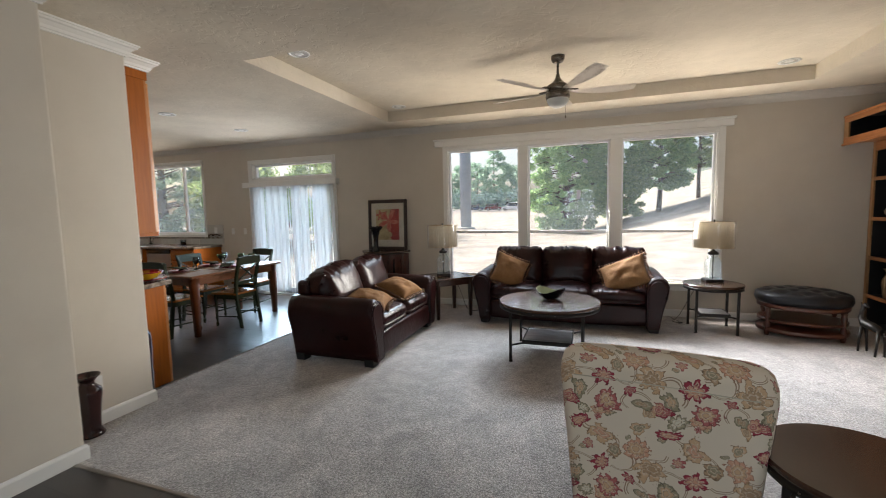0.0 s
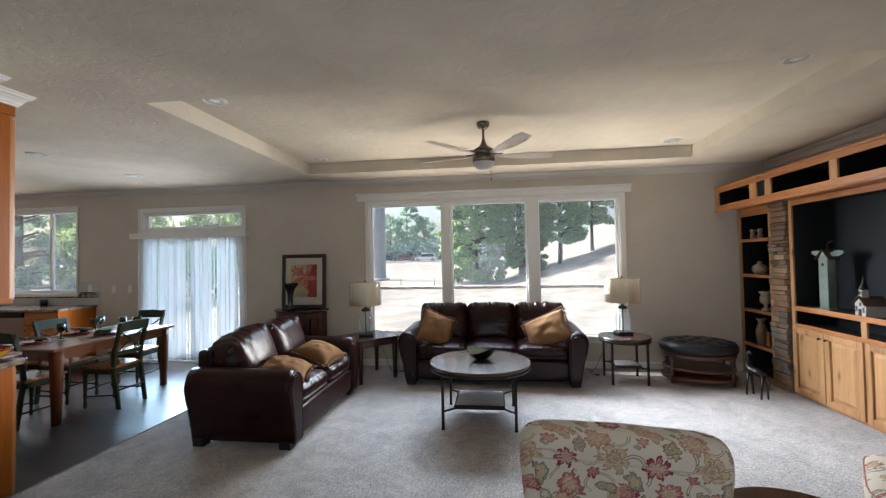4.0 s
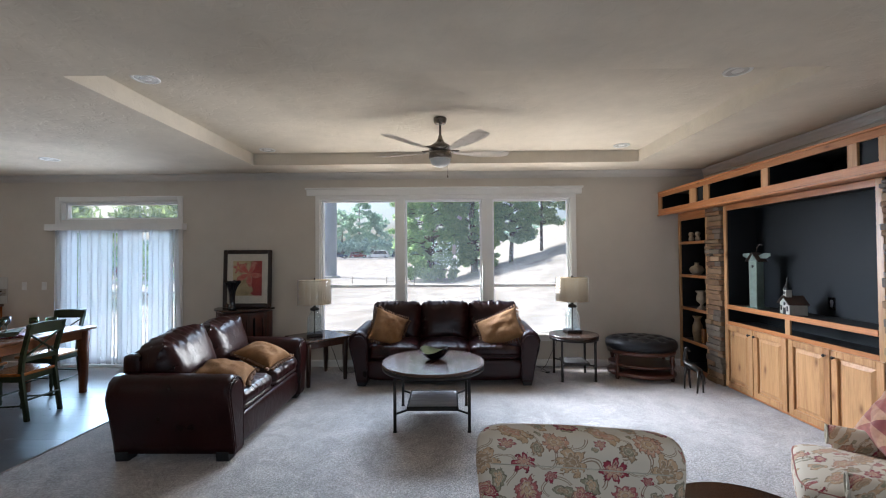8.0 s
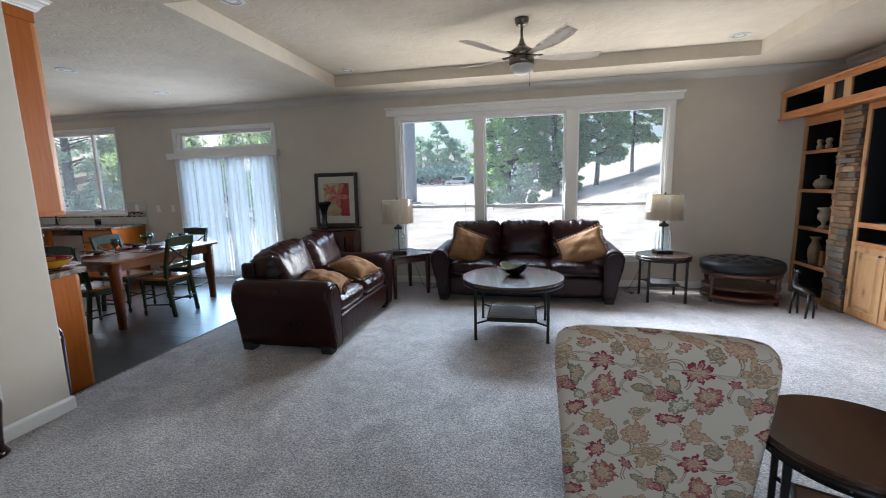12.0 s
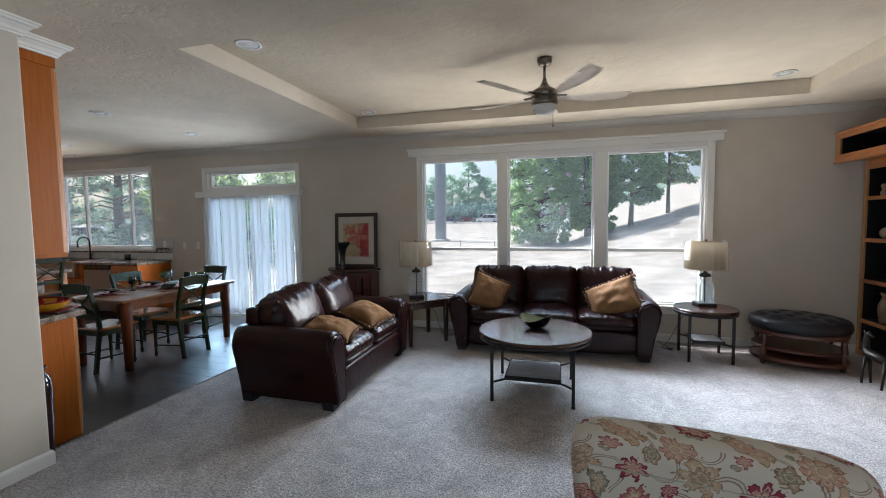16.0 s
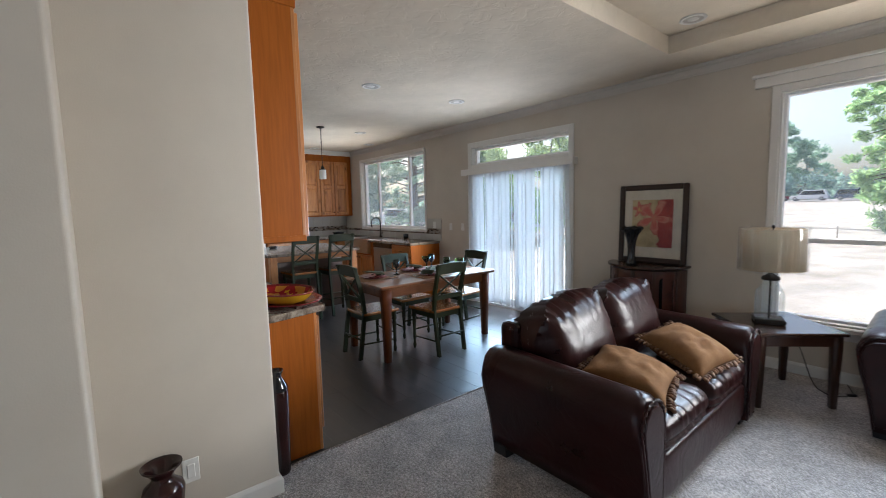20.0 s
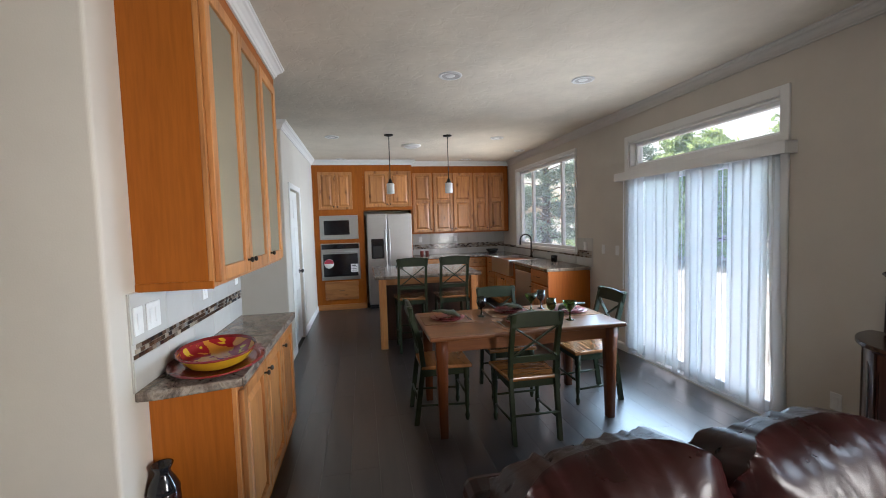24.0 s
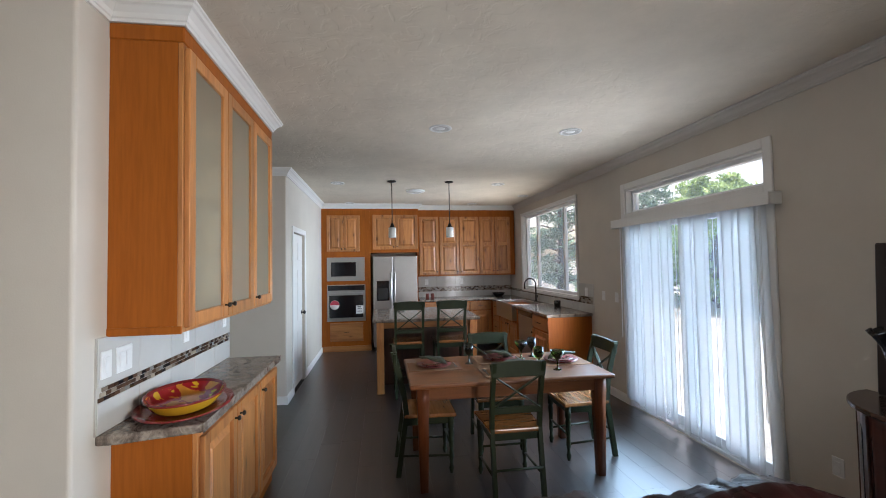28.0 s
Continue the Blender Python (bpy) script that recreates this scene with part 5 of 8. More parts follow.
for a in (222, 255, 285, 318):
    x, y = 0.372 * math.cos(radians(a)), 0.350 * math.sin(radians(a))
    part("door_panel", prism([(0.070 * math.cos(math.pi * k / 12), 0.475 + math.copysign(0.23, 12.5 - k) + 0.055 * math.sin(math.pi * k / 12)) for k in range(25)], 0.016, "y", 0.004), BLACKGLOSS, con, "dark oval-ended door panel", m=pose(x, y, 0, 0, 0, a + 90))
for a in (190, 350, 245, 295):
    x, y = 0.36 * math.cos(radians(a)), 0.33 * math.sin(radians(a))
    part("leg", tube([(0, 0, 0.14), (0.0, 0, 0.08), (0.0, 0, 0.0)], [0.024, 0.018, 0.012], 10), DARKWOOD, con, m=pose(x, y, 0))

pic = thing("framed_picture", pose(-3.08, 6.345, 0.857, -2.2), "dark-framed red floral print leaning on the wall", "picture")
w, h = 0.345, 0.81
part("picture_frame", boxes([((-w, -0.03, 0), (-w + 0.055, 0, h)), ((w - 0.055, -0.03, 0), (w, 0, h)), ((-w + 0.055, -0.03, 0), (w - 0.055, 0, 0.055)), ((-w + 0.055, -0.03, h - 0.055), (w - 0.055, 0, h))], 0.008), mat("dark_frame_stain", (0.026, 0.012, 0.008), (0.016, 0.008, 0.006), 12, stretch=(1, 1, 0.2), rough=0.35), pic)
MATBOARD = mat("mat_board", (0.62, 0.57, 0.48), rough=0.9, big=0.03)
part("mat_board", bx((-w + 0.05, -0.014, 0.05), (w - 0.05, -0.004, h - 0.05)), MATBOARD, pic, "cream mat board")


def print_mat():
    """A large loose red lily on a tan ground, with a crimson band down one side."""
    m, nt, b, add, link = nodes("red_flower_print")
    v = coords(add, link, (1, 1, 1))
    n = add("TexNoise", Scale=7.0, Detail=4.0, Distortion=1.0)
    link(v, n.inputs["Vector"])
    xyz = add("SeparateXYZ")
    link(v, xyz.inputs[0])
    x, z = xyz.outputs[0], xyz.outputs[2]
    wave = calc(add, link, "MULTIPLY_ADD", n.outputs[0], 0.22, -0.11)
    col = ramp(add, link, n.outputs[0], [(0.35, (0.30, 0.23, 0.11)), (0.65, (0.50, 0.40, 0.23))])
    band = calc(add, link, "GREATER_THAN", calc(add, link, "ADD", x, wave), 0.065)
    col = mixed(add, link, "MIX", band, col, ramp(add, link, n.outputs[0], [(0.3, (0.20, 0.012, 0.014)), (0.7, (0.36, 0.035, 0.03))]))
    for cx, cz, size, turn, tone in ((-0.13, 0.56, 0.10, 0.8, (0.40, 0.06, 0.045)), (0.02, 0.47, 0.175, 0.2, (0.44, 0.075, 0.055))):
        dx, dz = calc(add, link, "SUBTRACT", x, cx), calc(add, link, "SUBTRACT", z, cz)
        d = calc(add, link, "SQRT", calc(add, link, "ADD", calc(add, link, "MULTIPLY", dx, dx), calc(add, link, "MULTIPLY", dz, dz)))
        a = calc(add, link, "ADD", calc(add, link, "ARCTAN2", dz, dx), turn)
        lobe = calc(add, link, "ABSOLUTE", calc(add, link, "COSINE", calc(add, link, "MULTIPLY", a, 2.5)))
        q = calc(add, link, "DIVIDE", calc(add, link, "ADD", d, wave), calc(add, link, "MULTIPLY_ADD", calc(add, link, "POWER", lobe, 1.5), size * 0.82, size * 0.24))
        petal = ramp(add, link, q, [(0.0, (0.50, 0.30, 0.10)), (0.2, (0.46, 0.16, 0.10)), (0.45, tone), (0.8, (0.50, 0.20, 0.14)), (1.0, (0.34, 0.05, 0.04))])
        col = mixed(add, link, "MIX", calc(add, link, "LESS_THAN", q, 1.0), col, petal)
    link(col, b.inputs["Base Color"])
    b.inputs["Roughness"].default_value = 0.5
    return m


part("print", bx((-0.205, -0.019, 0.165), (0.205, -0.0145, 0.655)), print_mat(), pic, "red and gold floral print")
gl = part("glazing", bx((-w + 0.05, -0.025, 0.05), (w - 0.05, -0.022, h - 0.05)), GLASS, pic)

bm = lathe([(0, 0), (0.050, 0), (0.054, 0.008), (0.046, 0.03), (0.037, 0.07), (0.035, 0.16), (0.042, 0.24), (0.060, 0.31), (0.086, 0.36), (0.104, 0.382), (0.100, 0.384), (0.078, 0.352), (0.052, 0.30), (0.028, 0.2), (0, 0.19)], 48)
for v in bm.verts:                          # fluted sides that open into a six-lobed rim
    a, up = math.atan2(v.co.y, v.co.x), max(0.0, v.co.z - 0.10) / 0.28
    k = 1 + 0.13 * up * math.cos(6 * a)
    v.co = (v.co.x * k, v.co.y * k, v.co.z - 0.012 * up ** 3 * math.cos(6 * a))
single("vase", bm, BLACKGLOSS, "black glazed fluted vase with a lobed rim on the console", "vase", pose(-3.17, 6.10, 0.857, 0, 0, 12))
REDBROWN = mat("red_brown_glaze", (0.042, 0.0085, 0.0075), (0.018, 0.0065, 0.0065), 3, rough=0.22, big=0.4)
single("floor_vase", lathe([(0, 0), (0.078, 0), (0.082, 0.008), (0.074, 0.02), (0.060, 0.05), (0.062, 0.10), (0.072, 0.20), (0.083, 0.28), (0.085, 0.305), (0.078, 0.325), (0.055, 0.345), (0.044, 0.36), (0.046, 0.375),
                            (0.062, 0.395), (0.080, 0.412), (0.082, 0.420), (0.076, 0.419), (0.050, 0.395), (0.034, 0.36), (0, 0.33)], 32),
       REDBROWN, "red-brown glazed floor vase on the carpet by the wall", "vase", pose(-3.205, 2.040, 0.0) @ Matrix.Diagonal((0.94, 0.94, 1.0, 1)))
tv = thing("tall_floor_vase", pose(-3.470, 2.614, 0.0), "tall slim two-tone bottle vase beside the buffet", "vase")
part("body", lathe([(0, 0), (0.046, 0), (0.050, 0.015), (0.052, 0.12), (0.058, 0.34), (0.061, 0.44), (0.058, 0.485), (0.055, 0.49), (0, 0.49)], 28), REDBROWN, tv, "red-brown glazed body")
part("neck", lathe([(0.056, 0.488), (0.060, 0.495), (0.055, 0.51), (0.042, 0.54), (0.030, 0.56), (0.028, 0.575), (0.038, 0.595), (0.040, 0.602), (0.034, 0.600), (0.022, 0.575), (0, 0.56)], 28), BLACKGLOSS, tv, "blue-black glazed neck and rim")



# ---- built-in wall unit ----
def cab_door(parent, m, w, h, knob=None, split=(), material=None, glazed=False, stile=0.058, flat=False):
    """A framed door with raised panels; front towards -y, origin at the lower left of its back."""
    material = material or ALDER
    t = 0.024
    cuts = [stile, *[c for s in split for c in (s - stile / 2, s + stile / 2)], h - stile]
    rails = [((stile, -t, a), (w - stile, 0, b)) for a, b in [(0, cuts[0])] + [(cuts[i], cuts[i + 1]) for i in range(1, len(cuts) - 1, 2)] + [(cuts[-1], h)]]
    bm = boxes([((0, -t, 0), (stile, 0, h)), ((w - stile, -t, 0), (w, 0, h)), *rails], 0.003)
    d = part("door", bm, material, parent, m=m)
    for a, b in zip(cuts[0::2], cuts[1::2]):
        if glazed:
            part("glass_panel", reeded_sheet(stile, w - stile, a, b), REEDED, d, "reeded obscure glass")
        else:
            pb = bx((stile, -0.005, a), (w - stile, -0.001, b))
            join(pb, raised(stile + 0.014, w - stile - 0.014, a + 0.014, b - 0.014))
            part("panel", pb, material, d)
    if knob:
        part("knob", lathe([(0.006, 0), (0.005, 0.012), (0.013, 0.018), (0.014, 0.024), (0.009, 0.030), (0, 0.031)], 14), BRONZE, d, "dark bronze knob", pose(knob[0], -t, knob[1], 90))
    return d


def raised(x0, x1, z0, z1, b=0.03):
    """The raised field of a panel, sloped all round."""
    b = min(b, 0.3 * (x1 - x0), 0.3 * (z1 - z0))
    bm = bmesh.new()
    lo = [bm.verts.new(p) for p in ((x0, -0.005, z0), (x1, -0.005, z0), (x1, -0.005, z1), (x0, -0.005, z1))]
    hi = [bm.verts.new(p) for p in ((x0 + b, -0.020, z0 + b), (x1 - b, -0.020, z0 + b), (x1 - b, -0.020, z1 - b), (x0 + b, -0.020, z1 - b))]
    for k in range(4):
        bm.faces.new((lo[k], lo[(k + 1) % 4], hi[(k + 1) % 4], hi[k]))
    bm.faces.new(hi)
    return bm


def reeded_sheet(x0, x1, z0, z1):
    bm = bmesh.new()
    n = int((x1 - x0) / 0.006)
    rows = []
    for i in range(n * 2 + 1):
        x = x0 + (x1 - x0) * i / (n * 2)
        rows.append([bm.verts.new((x, -0.009 - 0.002 * (i % 2), z)) for z in (z0, z1)])
    for a, b in zip(rows, rows[1:]):
        bm.faces.new((a[0], b[0], b[1], a[1])).smooth = True
    return bm


def reeded_mat():
    m, nt, b, add, link = nodes("reeded_glass")
    b.inputs["Base Color"].default_value = (0.54, 0.475, 0.355, 1)
    b.inputs["Roughness"].default_value = 0.3
    tr, mx = add("BsdfTransparent"), add("MixShader")
    tr.inputs[0].default_value = (0.86, 0.80, 0.67, 1)
    mx.inputs[0].default_value = 0.36
    link(tr.outputs[0], mx.inputs[1])
    link(b.outputs[0], mx.inputs[2])
    link(mx.outputs[0], nt.nodes["Material Output"].inputs[0])
    return m


REEDED = reeded_mat()
FX = 3.02                                   # face of the wall unit


def face(bm, y0, y1, z0, z1, x=FX, t=0.02):
    return box(bm, (x, min(y0, y1), z0), (x + t, max(y0, y1), z1))


def bookcase(y0, y1, label):
    b = thing("bookcase", pose(0, 0, 0), label, "bookcase", "open bookcases of the wall unit")
    lo, hi = min(y0, y1), max(y0, y1)
    for a in (lo, hi - 0.02):
        part("side", bx((FX + 0.02, a, 0), (XE, a + 0.02, 2.13)), BLACKIN, b)
    part("back", bx((XE - 0.008, lo + 0.02, 0), (XE, hi - 0.02, 2.13)), BLACKIN, b, "matt black back panel")
    for a in (lo, hi - 0.045):
        part("stile", bx((FX, a, 0), (FX + 0.02, a + 0.045, 2.13), 0.002), ALDER, b)
    part("top_rail", bx((FX, lo + 0.045, 2.03), (FX + 0.02, hi - 0.045, 2.13), 0.002), ALDER_Y, b)
    part("bottom_rail", bx((FX, lo + 0.045, 0), (FX + 0.02, hi - 0.045, 0.06), 0.002), ALDER_Y, b)
    for z in (0.40, 0.84, 1.285, 1.735):
        s = part("shelf", bx((FX + 0.02, lo + 0.02, z - 0.02), (XE - 0.008, hi - 0.02, z)), BLACKIN, b)
        part("shelf_edge", bx((FX, lo + 0.045, z - 0.035), (FX + 0.02, hi - 0.045, z + 0.005), 0.002), ALDER_Y, s, "alder edge strip")
    part("floor_board", bx((FX + 0.02, lo + 0.02, 0.0), (XE - 0.008, hi - 0.02, 0.05)), BLACKIN, b)
    return b


bookcase(6.405, 5.745, "black-lined open bookcase with alder face frame holding small pottery")
bookcase(3.345, 2.62, "black-lined open bookcase with alder face frame holding a birdhouse")

tv = thing("media_cabinet", pose(0, 0, 0), "knotty alder media cabinet with a large empty dark television niche", "cabinet")
Y0, Y1 = 3.62, 5.44
part("carcass", boxes([((FX + 0.02, Y0, 0.09), (XE, Y0 + 0.02, 2.13)), ((FX + 0.02, Y1 - 0.02, 0.09), (XE, Y1, 2.13)), ((FX + 0.02, Y0 + 0.02, 0.74), (XE, Y1 - 0.02, 0.76)),
                       ((FX + 0.02, Y0 + 0.02, 2.10), (XE, Y1 - 0.02, 2.13)), ((FX + 0.02, Y0 + 0.02, 0.09), (XE, Y1 - 0.02, 0.11))]), BLACKIN, tv)
part("niche_back", bx((XE - 0.012, Y0 + 0.02, 0.76), (XE, Y1 - 0.02, 2.10)), NAVY, tv, "dark slate painted back panel")
part("niche_shelf", bx((FX + 0.02, Y0 + 0.02, 0.945), (XE - 0.012, Y1 - 0.02, 0.965)), BLACKIN, tv)
part("toe_board", bx((FX + 0.03, Y0, 0), (FX + 0.05, Y1, 0.09)), ALDER_Y, tv)
for a, b in ((Y0, Y0 + 0.055), (Y1 - 0.05, Y1)):
    part("stile", bx((FX, a, 0.02), (FX + 0.02, b, 2.13), 0.002), ALDER, tv)
part("top_rail", bx((FX, Y0 + 0.055, 2.07), (FX + 0.02, Y1 - 0.05, 2.13), 0.002), ALDER_Y, tv)
part("shelf_rail", bx((FX - 0.004, Y0 + 0.055, 0.925), (FX + 0.02, Y1 - 0.05, 0.975), 0.003), ALDER_Y, tv)
part("mid_rail", bx((FX, Y0 + 0.055, 0.70), (FX + 0.02, Y1 - 0.05, 0.785), 0.002), ALDER_Y, tv)
part("bottom_rail", bx((FX, Y0 + 0.055, 0.02), (FX + 0.02, Y1 - 0.05, 0.075), 0.002), ALDER_Y, tv)
part("divider", bx((FX, 4.50, 0.785), (FX + 0.02, 4.56, 0.925), 0.002), ALDER, tv)
dw = 0.435
for i, y in enumerate((5.405, 4.958, 4.502, 4.055)):
    cab_door(tv, pose(FX, y, 0.045, 0, 0, -90), dw, 0.70, (dw - 0.035 if i % 2 == 0 else 0.035, 0.64))
part("socket_plate", bx((XE - 0.018, 4.43, 1.03), (XE - 0.012, 4.50, 1.14), 0.002), BLACKPLASTIC, tv)

br = thing("bridge_cabinet", pose(0, 0, 0), "long open alder bridge cabinet with black compartments over the wall unit", "cabinet")
BX, B0, B1, BZ0, BZ1 = 2.75, 2.56, 6.415, 2.135, 2.44
part("bottom", bx((BX + 0.02, B0, BZ0), (XE, B1, BZ0 + 0.02)), ALDER_Y, br)
part("top", bx((BX - 0.01, B0, BZ1 - 0.02), (XE, B1, BZ1), 0.003), ALDER_Y, br)
part("back", bx((XE - 0.01, B0, BZ0 + 0.02), (XE, B1, BZ1 - 0.02)), BLACKIN, br)
part("lining", boxes([((BX + 0.02, B0 + 0.02, BZ0 + 0.021), (XE - 0.01, B1 - 0.02, BZ0 + 0.026)), ((BX + 0.02, B0 + 0.02, BZ1 - 0.026), (XE - 0.01, B1 - 0.02, BZ1 - 0.021))]), BLACKIN, br)
part("lower_rail", bx((BX, B0, BZ0 - 0.01), (BX + 0.02, B1, BZ0 + 0.06), 0.003), ALDER_Y, br)
part("upper_rail", bx((BX, B0, BZ1 - 0.075), (BX + 0.02, B1, BZ1 - 0.02), 0.003), ALDER_Y, br)
part("cornice", bx((BX - 0.02, B0, BZ0 - 0.03), (BX + 0.005, B1, BZ0 - 0.006), 0.006), ALDER_Y, br)
for a, b in ((6.415, 6.33), (5.65, 5.515), (5.37, 5.27), (4.47, 4.38), (3.607, 3.53), (3.38, 3.255), (2.64, 2.56)):
    part("stile", bx((BX, b, BZ0 + 0.06), (BX + 0.02, a, BZ1 - 0.075), 0.002), ALDER, br)
    part("partition", bx((BX + 0.02, (a + b) / 2 - 0.01, BZ0 + 0.026), (XE - 0.01, (a + b) / 2 + 0.01, BZ1 - 0.026)), BLACKIN, br)
for a, b in ((5.515, 5.37), (3.53, 3.38)):
    part("inset_panel", bx((BX + 0.022, b, BZ0 + 0.06), (BX + 0.03, a, BZ1 - 0.075)), NAVY, br, "dark speaker panel")

# Stacked ledge stone columns: each stone its own block.
STONES = [mat("ledge_stone_" + n, c, tuple(v * 0.62 for v in c), 9, rough=0.85, bump=0.7, bscale=34, rand=0.22, big=0.3, dist=0.01)
          for n, c in (("tan", (0.30, 0.175, 0.092)), ("grey", (0.19, 0.150, 0.115)), ("brown", (0.20, 0.108, 0.060)), ("buff", (0.34, 0.225, 0.13)))]


def stone_column(y0, y1, seed):
    r = random.Random(seed)
    col = thing("stone_column", pose(0, 0, 0), "stacked ledge stone column in tan and grey between the alder units", "column", "stone columns of the wall unit")
    part("core", bx((FX + 0.012, y0 + 0.004, 0), (XE, y1 - 0.004, 2.13)), BLACKIN, col, "dark mortar core")
    z = 0.0
    while z < 2.10:
        h = min(r.uniform(0.028, 0.075), 2.13 - z)
        cuts = [y0, y1] if r.random() < 0.55 else [y0, y0 + (y1 - y0) * r.uniform(0.3, 0.7), y1]
        for a, b in zip(cuts, cuts[1:]):
            proud = r.uniform(0.0, 0.042)
            bm = bx((FX - 0.012 - proud, a + 0.003, z + 0.002), (FX + 0.05, b - 0.003, z + h - 0.003), 0.006)
            for v in bm.verts:
                v.co += Vector((0.006 * noise.noise(v.co * 31), 0.003 * noise.noise(v.co * 27 + Vector((5, 5, 5))), 0.004 * noise.noise(v.co * 23 + Vector((9, 1, 4)))))
            part("stone", bm, STONES[r.choice((0, 0, 1, 1, 2, 3))], col)
        z += h


stone_column(5.455, 5.735, 2)
stone_column(3.36, 3.605, 7)

# Small things on the shelves.
CLAY = mat("pale_pottery", (0.40, 0.33, 0.24), (0.25, 0.18, 0.12), 14, rough=0.6, bump=0.2, bscale=60)
for y in (6.17, 6.02):
    single("small_jar", lathe([(0, 0), (0.022, 0), (0.034, 0.03), (0.030, 0.055), (0.020, 0.065), (0.026, 0.085), (0.033, 0.105), (0.022, 0.13), (0, 0.132)], 20), CLAY, "small pale pottery jar on a bookcase shelf", "jar", pose(3.10, y + 0.06, 1.735), "pair of small jars")
single("round_vase", lathe([(0, 0), (0.045, 0), (0.08, 0.04), (0.088, 0.075), (0.07, 0.11), (0.03, 0.13), (0.025, 0.15), (0.033, 0.165), (0.02, 0.16), (0, 0.1)], 24), CLAY, "round-bodied beige pottery vase on a bookcase shelf", "vase", pose(3.11, 6.13, 1.285))
single("urn", lathe([(0, 0), (0.05, 0), (0.05, 0.015), (0.02, 0.04), (0.02, 0.07), (0.06, 0.11), (0.062, 0.16), (0.045, 0.20), (0.075, 0.235), (0.065, 0.24), (0.03, 0.2), (0, 0.12)], 24), CLAY, "footed stone-coloured urn on a bookcase shelf", "urn", pose(3.10, 6.02, 0.84))
BRASSY = mat("bronzed_pottery", (0.23, 0.15, 0.07), (0.10, 0.06, 0.03), 10, rough=0.35)
single("tall_jar", lathe([(0, 0), (0.045, 0), (0.05, 0.03), (0.065, 0.14), (0.062, 0.20), (0.04, 0.255), (0.032, 0.29), (0.06, 0.33), (0.05, 0.33), (0.02, 0.28), (0, 0.2)], 24), BRASSY, "tall bronze-glazed jar on a bookcase shelf", "jar", pose(3.10, 6.12, 0.40))
single("wood_block", bx((-0.05, -0.03, 0), (0.05, 0.03, 0.19), 0.006), SEATWOOD, "small upright wooden block ornament on a bookcase shelf", "ornament", pose(3.12, 5.96, 0.40))

PATINA = mat("weathered_green_paint", (0.20, 0.26, 0.22), (0.13, 0.17, 0.14), 12, rough=0.7, bump=0.15, big=0.3)
WHITEWASH = mat("whitewashed_wood", (0.55, 0.53, 0.47), (0.40, 0.38, 0.33), 12, rough=0.75, big=0.3)
RUSTY = mat("rusty_tin", (0.10, 0.055, 0.035), (0.055, 0.035, 0.028), 12, rough=0.6, big=0.4)
op = thing("black_outlet", pose(XE - 0.012, 4.459, 1.087, 0, 0, 90), "black wall outlet plate on the back of the media niche", "outlet")
part("plate", bx((-0.036, 0.0, -0.058), (0.036, 0.006, 0.058), 0.002), BLACKGLOSS, op)
part("socket", bx((-0.017, 0.006, -0.034), (0.017, 0.009, 0.034), 0.002), BLACKIN, op)
bh = thing("tall_birdhouse", pose(3.15, 5.10, 0.965, 0, 0, 8), "tall green weathered birdhouse with tin wings in the media niche", "birdhouse")
part("plinth", bx((-0.075, -0.085, 0), (0.075, 0.085, 0.015), 0.003), PATINA, bh)
part("shaft", bx((-0.045, -0.05, 0.015), (0.045, 0.05, 0.52), 0.004), PATINA, bh)
part("gable", prism([(-0.05, 0.52), (0.05, 0.52), (0, 0.60)], 0.09, "x", 0.003), PATINA, bh, m=pose(-0.045, 0, 0))
for s in (-1, 1):
    part("roof_slope", bar((0, 0, 0.612), (0, s * 0.085, 0.51), 0.12, 0.007), RUSTY, bh)
    part("wing", prism([(s * 0.02, 0.575), (s * 0.10, 0.605), (s * 0.17, 0.60), (s * 0.175, 0.575), (s * 0.12, 0.545), (s * 0.04, 0.545)], 0.006, "x"), PATINA, bh, "tin wing")
part("antenna", tube([(0, 0, 0.60), (0, -0.01, 0.66), (0, -0.05, 0.70), (0, -0.08, 0.69)], 0.004, 6), RUSTY, bh)
part("hole", lathe([(0.016, 0), (0.016, 0.003), (0, 0.003)], 14), BLACKPLASTIC, bh, m=pose(-0.046, 0, 0.46, 0, -90))
ch = thing("church_birdhouse", pose(3.15, 4.62, 0.965, 0, 0, -15), "whitewashed church-shaped birdhouse with steeple in the media niche", "birdhouse")
part("nave", prism([(-0.09, 0), (0.09, 0), (0.09, 0.11), (0, 0.17), (-0.09, 0.11)], 0.15, "x", 0.002), WHITEWASH, ch, m=pose(-0.07, 0, 0))
for s in (-1, 1):
    part("roof_slope", bar((0.0, 0, 0.182), (0.0, s * 0.115, 0.10), 0.18, 0.008), RUSTY, ch)
part("steeple", bx((-0.068, -0.026, 0.13), (-0.016, 0.026, 0.24), 0.003), WHITEWASH, ch)
part("louvre", bx((-0.072, -0.016, 0.195), (-0.067, 0.016, 0.225), 0.001), BLACKPLASTIC, ch)
part("spire", lathe([(0.042, 0.24), (0.034, 0.255), (0.014, 0.30), (0.006, 0.345), (0, 0.37)], 4), BLACKPLASTIC, ch, m=pose(-0.042, 0, 0, 0, 0, 45))
part("doorway", bx((-0.076, -0.020, 0.0), (-0.069, 0.020, 0.065), 0.001), BLACKPLASTIC, ch)
for y in (-0.06, 0.06):
    part("side_window", bx((-0.075, y - 0.012, 0.035), (-0.069, y + 0.012, 0.085), 0.001), BLACKPLASTIC, ch)
part("round_window", lathe([(0.02, 0), (0.02, 0.003), (0, 0.003)], 14), BLACKPLASTIC, ch, m=pose(-0.069, 0, 0.105, 0, -90))
